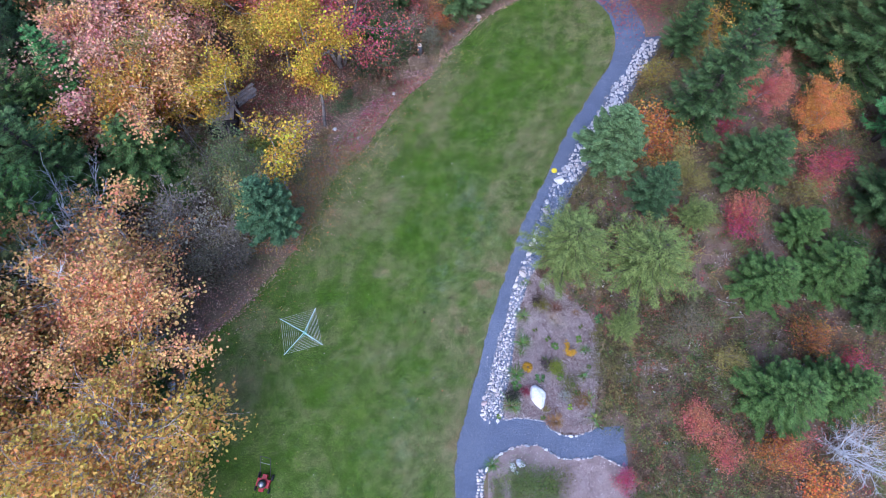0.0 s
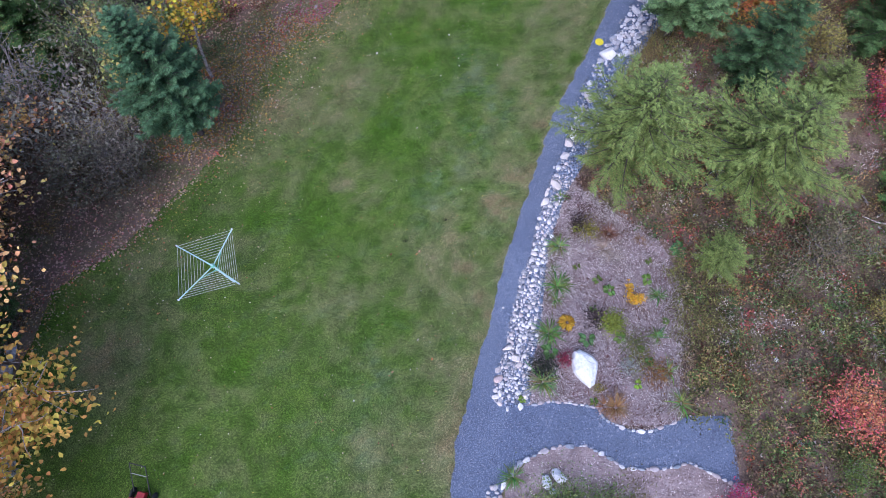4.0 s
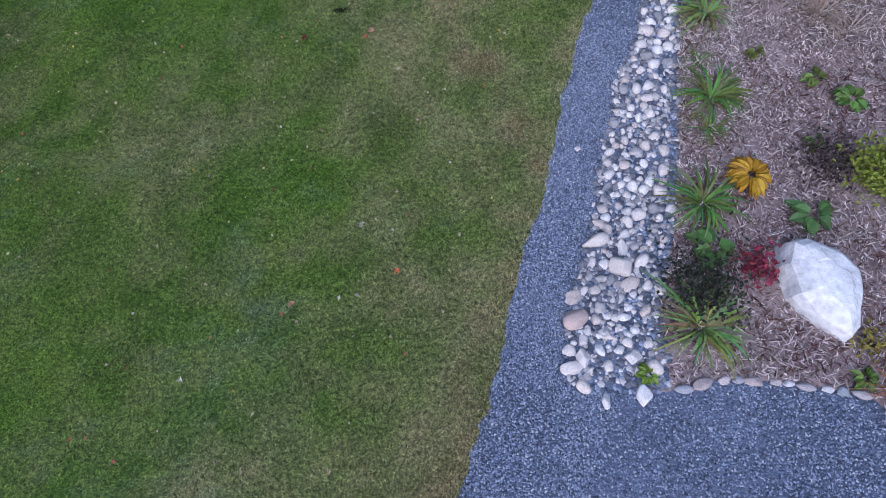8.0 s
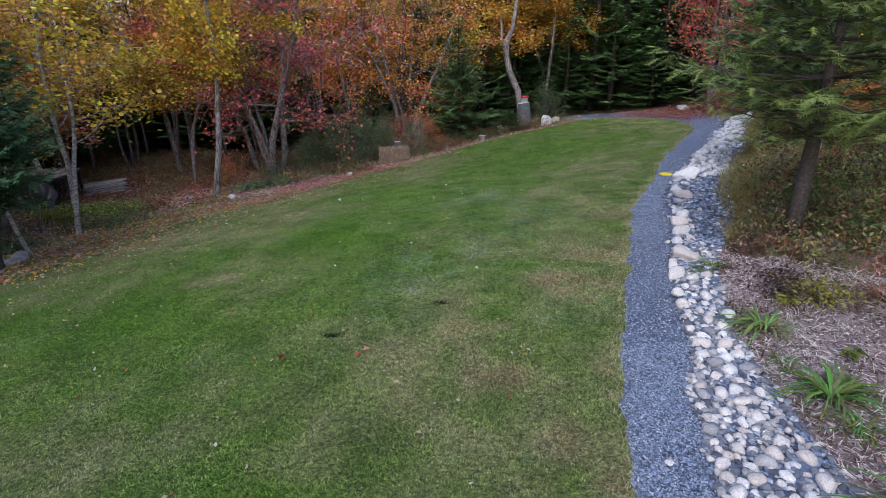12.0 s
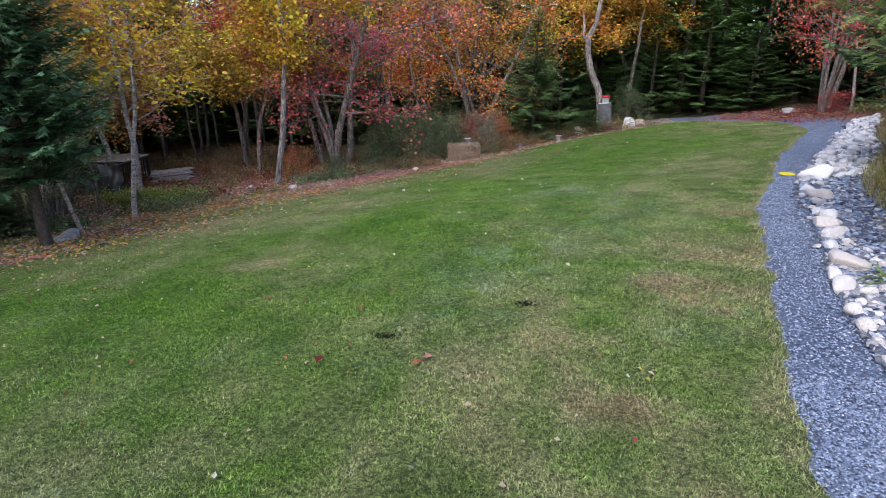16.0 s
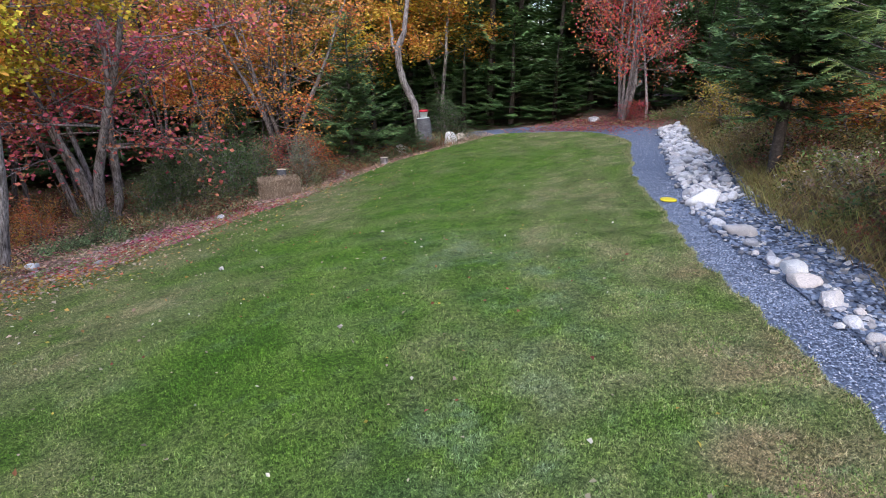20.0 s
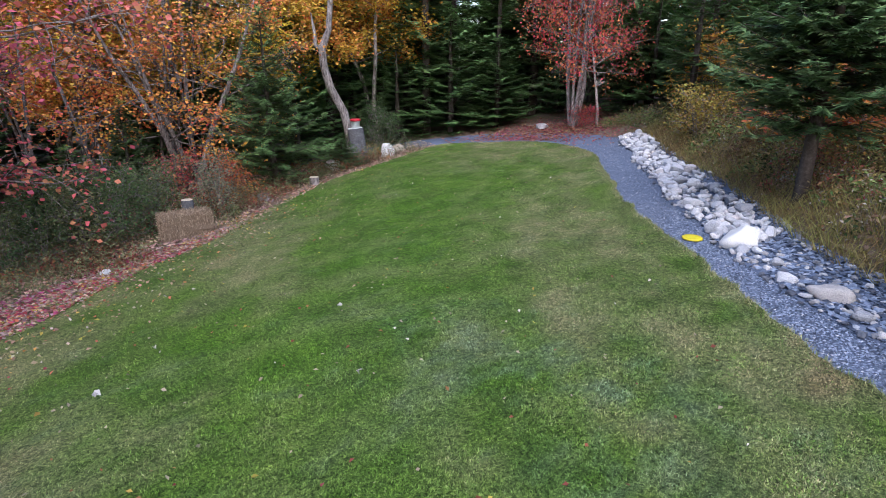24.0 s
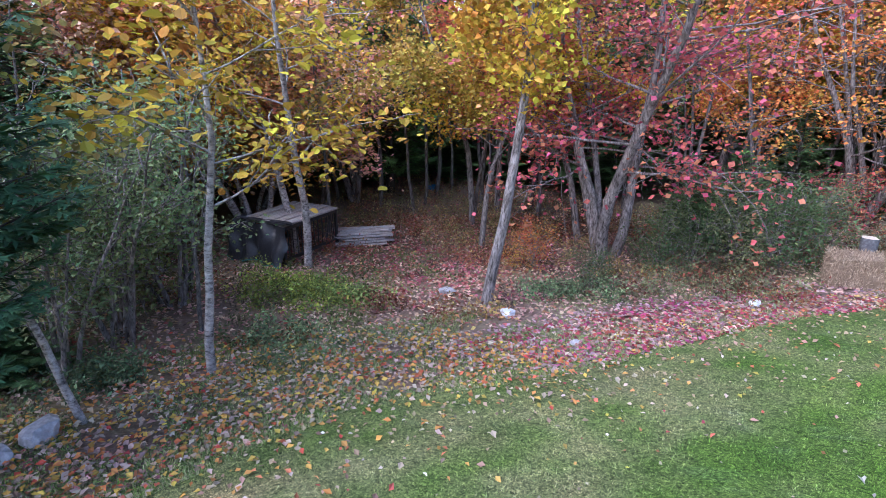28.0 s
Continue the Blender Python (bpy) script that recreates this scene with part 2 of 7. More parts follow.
def grass_material(name, blades):
    """Lawn: from dry to lush by the attribute 'lush', with grain."""
    m, nt, b = material(name, 0.75 if blades else 0.95, 0.2)
    lush = node(nt, "ShaderNodeAttribute", attribute_name="lush").outputs["Fac"]
    col = ramp(nt, lush, ((0.0, (0.335, 0.265, 0.16)), (0.22, (0.285, 0.283, 0.147)), (0.42, (0.206, 0.249, 0.096)), (0.65, (0.138, 0.224, 0.043)), (1.0, (0.106, 0.216, 0.021))))
    pale = node(nt, "ShaderNodeAttribute", attribute_name="clover").outputs["Fac"]
    col = mix(nt, node(nt, "ShaderNodeMapRange", {"Value": pale, "To Max": 0.65}).outputs[0], col, (0.2, 0.275, 0.18))
    patch = noise_tex(nt, 0.75, 3)
    col = mix(nt, node(nt, "ShaderNodeMapRange", {"Value": patch, "From Min": 0.5, "From Max": 0.72, "To Max": 0.35}).outputs[0], col, (0.22, 0.24, 0.14))
    worn = noise_tex(nt, 1.5, 6, rough=0.7)
    col = mix(nt, 1.0, col, ramp(nt, worn, ((0.36, (0.68, 0.76, 0.61)), (0.5, (0.97, 0.98, 0.95)), (0.64, (1.2, 1.14, 1.14)))), "MULTIPLY")
    clump = noise_tex(nt, 24, 4, rough=0.75)
    col = mix(nt, 1.0, col, ramp(nt, clump, ((0.3, (0.32, 0.37, 0.32)), (0.5, (0.98, 0.98, 0.98)), (0.7, (1.6, 1.55, 1.5)))), "MULTIPLY")
    if blades:
        rnd = node(nt, "ShaderNodeNewGeometry").outputs["Random Per Island"]
        v = node(nt, "ShaderNodeMapRange", {"Value": rnd, "To Min": 0.5, "To Max": 1.7}).outputs[0]
        col = node(nt, "ShaderNodeHueSaturation", {"Value": v, "Color": col}).outputs[0]
    else:
        # shade in the gaps between blades, painted into the sheet as dark noise
        small = noise_tex(nt, 55, 8, rough=0.75)
        col = mix(nt, 0.9, col, ramp(nt, small, ((0.34, (0.05, 0.065, 0.04)), (0.5, (0.48, 0.5, 0.43)), (0.66, (1.35, 1.3, 1.12)))), "MULTIPLY")
        hair = noise_tex(nt, 170, 3, rough=0.7)
        col = mix(nt, 0.9, col, ramp(nt, hair, ((0.38, (0.15, 0.17, 0.12)), (0.5, (0.9, 0.9, 0.85)), (0.62, (1.9, 1.85, 1.7)))), "MULTIPLY")
        bump(nt, b, small, 0.8, 0.02)
    nt.links.new(col, b.inputs["Base Color"])
    return m


def by_object(name, stops, fine, rough, relief, speck=0.0):
    """Pieces that differ in tone from one object or island to the next."""
    m, nt, b = material(name, rough, 0.35)
    o, g = node(nt, "ShaderNodeObjectInfo").outputs["Random"], node(nt, "ShaderNodeNewGeometry").outputs["Random Per Island"]
    r = node(nt, "ShaderNodeMath", {0: o, 1: g}, operation="ADD")
    f = node(nt, "ShaderNodeMath", {0: r.outputs[0]}, operation="FRACT").outputs[0]
    n = noise_tex(nt, fine, 5)
    c = ramp(nt, f, stops)
    c = mix(nt, 0.75, c, ramp(nt, n, ((0.3, (0.5, 0.5, 0.52)), (0.5, (0.95, 0.95, 0.95)), (0.7, (1.25, 1.22, 1.2)))), "MULTIPLY")
    if speck:
        c = mix(nt, speck, c, ramp(nt, grain_tex(nt, 90), ((0.42, (0.3, 0.29, 0.3)), (0.49, (0.9, 0.9, 0.9)), (0.58, (1.2, 1.19, 1.18)))), "MULTIPLY")
    nt.links.new(c, b.inputs["Base Color"])
    bump(nt, b, n, 0.5, relief)
    return m


def bark(name, dark, mid, light, stretch=(16, 16, 3.5)):
    """Bark ridged along the trunk, with blotches of lichen."""
    m, nt, b = material(name, 0.92, 0.2)
    at = node(nt, "ShaderNodeMapping", {"Vector": node(nt, "ShaderNodeTexCoord").outputs["Object"], "Scale": stretch}).outputs[0]
    ridge = node(nt, "ShaderNodeTexNoise", {"Vector": at, "Scale": 1.6, "Detail": 5, "Roughness": 0.7}).outputs["Fac"]
    patch = noise_tex(nt, 2.5, 4)
    c = ramp(nt, ridge, ((0.36, dark), (0.48, mid), (0.64, light)))
    c = mix(nt, 0.8, c, ramp(nt, patch, ((0.35, (0.6, 0.58, 0.56)), (0.5, (1, 1, 1)), (0.66, (1.3, 1.3, 1.28)))), "MULTIPLY")
    nt.links.new(c, b.inputs["Base Color"])
    bump(nt, b, ridge, 0.9, 0.02)
    return m


LITTER = two_scale("leaf_litter_soil", (0.08, 0.054, 0.042), (0.18, 0.124, 0.095), (0.3, 0.22, 0.18), 0.7, 22, 0.95, 0.03)
nt = LITTER.node_tree
floor_bsdf = nt.nodes["Principled BSDF"]
bare = floor_bsdf.inputs["Base Color"].links[0].from_socket
mossy = node(nt, "ShaderNodeMapRange", {"Value": noise_tex(nt, 0.8, 6, rough=0.7), "From Min": 0.46, "From Max": 0.62, "To Max": 0.6}).outputs[0]
nt.links.new(mix(nt, mossy, bare, ramp(nt, noise_tex(nt, 26, 5), ((0.3, (0.06, 0.055, 0.025)), (0.5, (0.165, 0.15, 0.065)), (0.7, (0.28, 0.25, 0.12))))), floor_bsdf.inputs["Base Color"])
LAWN = grass_material("mown_lawn", False)
BLADES = grass_material("grass_blades", True)
GRAVEL = two_scale("blue_grey_gravel", (0.055, 0.068, 0.105), (0.115, 0.142, 0.21), (0.2, 0.24, 0.335), 1.2, 60, 0.85, 0.02)
CHIPS = by_object("gravel_chips", ((0.0, (0.05, 0.062, 0.092)), (0.5, (0.165, 0.205, 0.292)), (0.93, (0.31, 0.365, 0.475)), (1.0, (0.52, 0.52, 0.54))), 40, 0.8, 0.003)
PALE_ROCK = by_object("pale_granite", ((0.0, (0.3, 0.3, 0.32)), (0.14, (0.48, 0.47, 0.47)), (0.3, (0.62, 0.54, 0.49)), (0.5, (0.72, 0.69, 0.66)), (0.7, (0.72, 0.64, 0.59)), (0.85, (0.79, 0.76, 0.73)), (1.0, (0.84, 0.82, 0.8))), 38, 0.85, 0.006, 0.42)
WHITE_ROCK = by_object("white_quarry_rock", ((0.0, (0.34, 0.35, 0.38)), (0.3, (0.55, 0.54, 0.56)), (0.75, (0.7, 0.69, 0.69)), (1.0, (0.62, 0.56, 0.53))), 12, 0.85, 0.008, 0.35)
SLAB_ROCK = by_object("mixed_edging_rock", ((0.0, (0.2, 0.24, 0.28)), (0.3, (0.36, 0.38, 0.42)), (0.55, (0.46, 0.39, 0.37)), (0.75, (0.56, 0.55, 0.56)), (1.0, (0.76, 0.75, 0.75))), 14, 0.85, 0.006, 0.4)
PINK_ROCK = by_object("pink_granite", ((0.0, (0.5, 0.38, 0.35)), (1.0, (0.6, 0.47, 0.43))), 38, 0.85, 0.006, 0.5)
MULCH = two_scale("dry_bark_mulch", (0.1, 0.07, 0.066), (0.25, 0.19, 0.18), (0.42, 0.355, 0.34), 2.6, 30, 0.95, 0.03)
PEBBLE = by_object("mixed_pebbles", ((0.0, (0.07, 0.08, 0.11)), (0.5, (0.2, 0.21, 0.24)), (0.75, (0.38, 0.36, 0.35)), (1.0, (0.6, 0.58, 0.57))), 30, 0.8, 0.004)
BARK = bark("grey_bark", (0.07, 0.06, 0.055), (0.2, 0.175, 0.165), (0.38, 0.34, 0.325))
# grey bark again, with the shade of the woods put into its colour
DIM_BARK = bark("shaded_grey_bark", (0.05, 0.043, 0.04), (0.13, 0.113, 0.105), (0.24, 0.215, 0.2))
BIRCH_BARK = bark("pale_birch_bark", (0.1, 0.085, 0.08), (0.36, 0.32, 0.3), (0.58, 0.53, 0.5), (9, 9, 14))
PALE_BARK = two_scale("pale_lichen_bark", (0.45, 0.46, 0.48), (0.6, 0.62, 0.65), (0.75, 0.77, 0.8), 4, 18, 0.8, 0.006)
DARK_BARK = two_scale("dark_spruce_bark", (0.035, 0.028, 0.024), (0.075, 0.06, 0.052), (0.13, 0.11, 0.1), 4, 25, 0.95, 0.012)
LEAVES = foliage("autumn_leaves", None, 0.5, 0.035, 0.6, 0.34, drift=0.03)
NEEDLES = foliage("conifer_needles", None, 0.45, 0.02, 0.6, 0.14, "tone_shade", 0.42, 1.75)
BRUSH = foliage("brush_leaves", None, 0.4, 0.035, 0.7, 0.14, "tone_shade", 0.35, 1.6)


# ---- mesh helpers ----
class Bag:
    """Gathers vertices and faces for one mesh."""

    def __init__(self):
        self.v, self.f, self.n = [], [], 0

    def add(self, verts, faces):
        verts, faces = np.asarray(verts, float).reshape(-1, 3), np.asarray(faces, int)
        self.v.append(verts)
        self.f.append(faces + self.n)
        self.n += len(verts)

    def mesh(self, name, mats, smooth=False):
        me = bpy.data.meshes.new(name)
        v = np.concatenate(self.v)
        me.vertices.add(len(v))
        me.vertices.foreach_set("co", v.ravel().astype(np.float32))
        loops = np.concatenate([f.ravel() for f in self.f])
        sizes = np.concatenate([np.full(len(f), f.shape[1]) for f in self.f])
        me.loops.add(len(loops))
        me.loops.foreach_set("vertex_index", loops.astype(np.int32))
        me.polygons.add(len(sizes))
        me.polygons.foreach_set("loop_start", np.r_[0, np.cumsum(sizes)[:-1]].astype(np.int32))
        me.polygons.foreach_set("use_smooth", np.full(len(sizes), smooth))
        me.update(calc_edges=True)
        me.validate()
        me.materials.append(mats)
        return me


def tube(bag, pts, radii, sides=6):
    """A tapered tube along points."""
    pts, radii = np.asarray(pts, float), np.asarray(radii, float)
    d = np.gradient(pts, axis=0)
    d /= np.linalg.norm(d, axis=1, keepdims=True) + 1e-9
    ref = np.where(np.abs(d[:, 2:3]) > 0.9, (1.0, 0, 0), (0, 0, 1.0))
    a = np.cross(d, ref)
    a /= np.linalg.norm(a, axis=1, keepdims=True) + 1e-9
    b = np.cross(d, a)
    ang = np.arange(sides) * 2 * np.pi / sides
    ring = pts[:, None] + radii[:, None, None] * (np.cos(ang)[None, :, None] * a[:, None] + np.sin(ang)[None, :, None] * b[:, None])
    n = len(pts)
    i, j = np.meshgrid(np.arange(n - 1), np.arange(sides), indexing="ij")
    k = (j + 1) % sides
    q = np.stack([i * sides + j, i * sides + k, (i + 1) * sides + k, (i + 1) * sides + j], -1).reshape(-1, 4)
    bag.add(ring, q)
    bag.add(ring[-1], np.array([[0, m, m + 1] for m in range(1, sides - 1)]))


def leaf_cards(bag, at, size, rng, up=0.7, narrow=0.6):
    """Folded pointed leaves, one at each place."""
    n = len(at)
    nor = rng.normal(size=(n, 3))
    nor[:, 2] = np.abs(nor[:, 2]) + up
    nor /= np.linalg.norm(nor, axis=1, keepdims=True)
    a = np.cross(nor, rng.normal(size=(n, 3)))
    a /= np.linalg.norm(a, axis=1, keepdims=True)
    b = np.cross(nor, a)
    s = (size * rng.uniform(0.6, 1.3, n))[:, None]
    w = s * narrow
    at = np.asarray(at)
    v = np.stack([at - a * s * 0.5, at + b * w * 0.5 - a * s * 0.05 + nor * w * 0.2, at + a * s * 0.55, at - b * w * 0.5 - a * s * 0.05 + nor * w * 0.2], 1)
    k = np.arange(n)[:, None] * 4
    bag.add(v, np.concatenate([k + [0, 1, 2], k + [0, 2, 3]]))


def round_leaves(bag, at, size, rng):
    """Oval leaves of six corners, folded along the middle."""
    n = len(at)
    nor = rng.normal(size=(n, 3))
    nor[:, 2] = np.abs(nor[:, 2]) + 0.7
    nor /= np.linalg.norm(nor, axis=1, keepdims=True)
    a = np.cross(nor, rng.normal(size=(n, 3)))
    a /= np.linalg.norm(a, axis=1, keepdims=True)
    b = np.cross(nor, a)
    s = (size * rng.uniform(0.6, 1.3, n))[:, None]
    w = s * rng.uniform(0.3, 0.42, (n, 1))
    lift = nor * w * rng.uniform(0.1, 0.6, (n, 1))
    at = np.asarray(at)
    v = np.stack([at - a * s * 0.5, at + b * w - a * s * 0.2 + lift, at + b * w * 0.8 + a * s * 0.2 + lift, at + a * s * 0.55, at - b * w * 0.8 + a * s * 0.2 + lift, at - b * w - a * s * 0.2 + lift], 1)
    k = np.arange(n)[:, None] * 6
    bag.add(v, np.concatenate([k + [0, 1, 2, 3], k + [0, 3, 4, 5]]))


def maple_leaves(bag, at, size, rng):
    """Pointed leaves with two side lobes, folded along the middle."""
    n = len(at)
    nor = rng.normal(size=(n, 3))
    nor[:, 2] = np.abs(nor[:, 2]) + 0.5
    nor /= np.linalg.norm(nor, axis=1, keepdims=True)
    a = np.cross(nor, rng.normal(size=(n, 3)))
    a /= np.linalg.norm(a, axis=1, keepdims=True)
    b = np.cross(nor, a)
    s = (size * rng.uniform(0.6, 1.35, n))[:, None]
    lift = nor * s * rng.uniform(-0.05, 0.3, (n, 1))
    at = np.asarray(at)
    v = np.stack([at - a * s * 0.42, at + b * s * 0.48 + a * s * 0.06 + lift, at + b * s * 0.3 + a * s * 0.24 + lift * 0.5, at + a * s * 0.55, at - b * s * 0.3 + a * s * 0.24 + lift * 0.5, at - b * s * 0.48 + a * s * 0.06 + lift], 1)
    k = np.arange(n)[:, None] * 6
    bag.add(v, np.concatenate([k + [0, 1, 2], k + [0, 2, 3], k + [0, 3, 4], k + [0, 4, 5]]))


def thing(name, label, category, group="", kind="", at=(0, 0, 0)):
    ob = new(name)
    ob.location = at
    return tagged(ob, label, category, group, kind)


def piece(name, me, parent, label="", color=None):
    ob = new(name, me)
    ob.parent = parent
    if label:
        tagged(ob, label)
    if color:
        ob.color = (*color, 1)
    return ob


# ---- ground, lawn, path, beds ----
def sheet(name, xs, ys, mat, lift=0.0, keep=None, rough=0.0, lush=False):
    """A sheet over the terrain from rows of x at each y."""
    X, Y = np.asarray(xs), np.asarray(ys)
    Z = gz(X, Y) + lift
    if rough:
        Z = Z + rough * (blotch(X, Y, 0.3, 11) - 0.5) + rough * (blotch(X, Y, 0.11, 12) - 0.5)
    n, m = X.shape
    i, j = np.meshgrid(np.arange(n - 1), np.arange(m - 1), indexing="ij")
    q = np.stack([i * m + j, i * m + j + 1, (i + 1) * m + j + 1, (i + 1) * m + j], -1).reshape(-1, 4)
    bag = Bag()
    bag.add(np.stack([X, Y, Z], -1), q)
    me = bag.mesh(name, mat, True)
    if lush:
        at = me.attributes.new("lush", "FLOAT", "POINT")
        at.data.foreach_set("value", green(X, Y).ravel().astype(np.float32))
        at = me.attributes.new("clover", "FLOAT", "POINT")
        at.data.foreach_set("value", clover(X, Y).ravel().astype(np.float32))
    return tagged(new(name, me), kind="structure")


def ground():
    def axis(a, b):
        near = np.arange(a, b + 0.01, 0.3)
        far = np.array([3, 8, 16, 30, 60, 120, 250, 500, 1000.0])
        return np.r_[(a - far)[::-1], near, b + far]

    X, Y = np.meshgrid(axis(-16, 17), axis(-8, 30))
    ob = sheet("ground", X, Y, LITTER, -0.03, rough=0.0)
    return tagged(ob, "brown forest floor of soil and leaf litter", "ground", kind="structure")


def lawn():
    ys = np.r_[np.arange(-9, 24.4, 0.08), 24.4]
    u = np.linspace(0, 1, 90)
    L, R = LAWN_LEFT(ys), edge(ys)
    X = L[:, None] + (R - L)[:, None] * u[None]
    Y = np.repeat(ys[:, None], 90, 1)
    X = X + 0.1 * (blotch(X * 0 + Y, u[None] * 40 + Y * 0, 0.35, 4) - 0.5) * (u < 0.01)
    return tagged(sheet("lawn", X, Y, LAWN, 0.012, rough=0.015, lush=True), "mown green lawn with dry brown patches beside the path", "lawn", kind="structure")


def path():
    ys = np.r_[np.arange(-9, 19.8, 0.15)]
    u = np.linspace(0, 1, 12)
    L, R = LAWN_RIGHT(ys) - 0.1, np.where(ys < 0.9, LAWN_RIGHT(ys) + 1.05, ROCK_LEFT(ys) + 0.25)
    X = L[:, None] + (R - L)[:, None] * u[None]
    tagged(sheet("gravel_path", X, np.repeat(ys[:, None], 12, 1), GRAVEL, 0.004, rough=0.012), "blue-grey crushed gravel path curving beside the lawn", "path", kind="structure")
    xs = np.arange(1.5, 7.0, 0.12)
    T, B = SIDE_TOP(xs) + 0.05, SIDE_BOTTOM(xs) - 0.05
    Y = B[:, None] + (T - B)[:, None] * u[None]
    tagged(sheet("gravel_side_path", np.repeat(xs[:, None], 12, 1), Y, GRAVEL, 0.009, rough=0.012), "blue-grey gravel side path between planting beds", "path", kind="structure")
    c = np.array([(9.7, 19.3), (9.75, 20.4), (9.5, 21.6), (8.9, 23.0), (7.8, 24.4), (6.3, 25.6), (4.4, 26.4), (2.0, 27.0)])
    t = np.linspace(0, 7, 60)
    p = np.stack([np.interp(t, range(8), c[:, k]) for k in (0, 1)], 1)
    d = np.gradient(p, axis=0)
    d = np.stack([d[:, 1], -d[:, 0]], 1) / np.linalg.norm(d, axis=1, keepdims=True)
    w = np.linspace(-0.75, 0.75, 10)
    P = p[:, None] + d[:, None] * w[None, :, None]
    tagged(sheet("gravel_path_bend", P[..., 0], P[..., 1], GRAVEL, 0.002, rough=0.012), "gravel path bending round the end of the lawn, strewn with leaves", "path", kind="structure")


def beds():
    ys = np.arange(0.4, 7.4, 0.12)
    u = np.linspace(0, 1, 40)
    L, R = np.where(ys < 0.9, 2.3, ROCK_RIGHT(ys)) - 0.1, BED_RIGHT(ys)
    X = L[:, None] + (R - L)[:, None] * u[None]
    Y = np.repeat(ys[:, None], 40, 1)
    Y = np.maximum(Y, SIDE_TOP(X) + 0.03)
    tagged(sheet("planting_bed", X, Y, MULCH, 0.014, rough=0.05), "planting bed covered with dry greyish bark mulch", "flower bed", kind="structure")
    xs = np.arange(1.75, 7.2, 0.12)
    T = SIDE_BOTTOM(xs) - 0.03
    v = np.linspace(0, 1, 30)
    Y = T[:, None] - v[None] * (T[:, None] + 5)
    tagged(sheet("lower_planting_bed", np.repeat(xs[:, None], 30, 1), Y, MULCH, 0.02, rough=0.05), "lower planting bed with bark mulch and low plants", "flower bed", kind="structure")
    ys = np.arange(0.9, 19.8, 0.15)
    u = np.linspace(0, 1, 10)
    L, R = ROCK_LEFT(ys), ROCK_RIGHT(ys)
    X = L[:, None] + (R - L)[:, None] * u[None]
    return tagged(sheet("rock_border", X, np.repeat(ys[:, None], 10, 1), GRAVEL, 0.02, rough=0.03), "border of pale field stones on gravel beside the path", "rock border", kind="structure")


ground()
lawn()
path()
ROCK_BORDER = beds()


# ---- trees ----
def bend(rng, start, direction, length, steps, wander=0.12, rise=0.0):
    pts, d = [np.array(start, float)], np.array(direction, float)
    d /= np.linalg.norm(d)
    for _ in range(steps):
        d = d + rng.normal(size=3) * wander + (0, 0, rise)
        d /= np.linalg.norm(d)
        pts.append(pts[-1] + d * length / steps)
    return np.array(pts), d


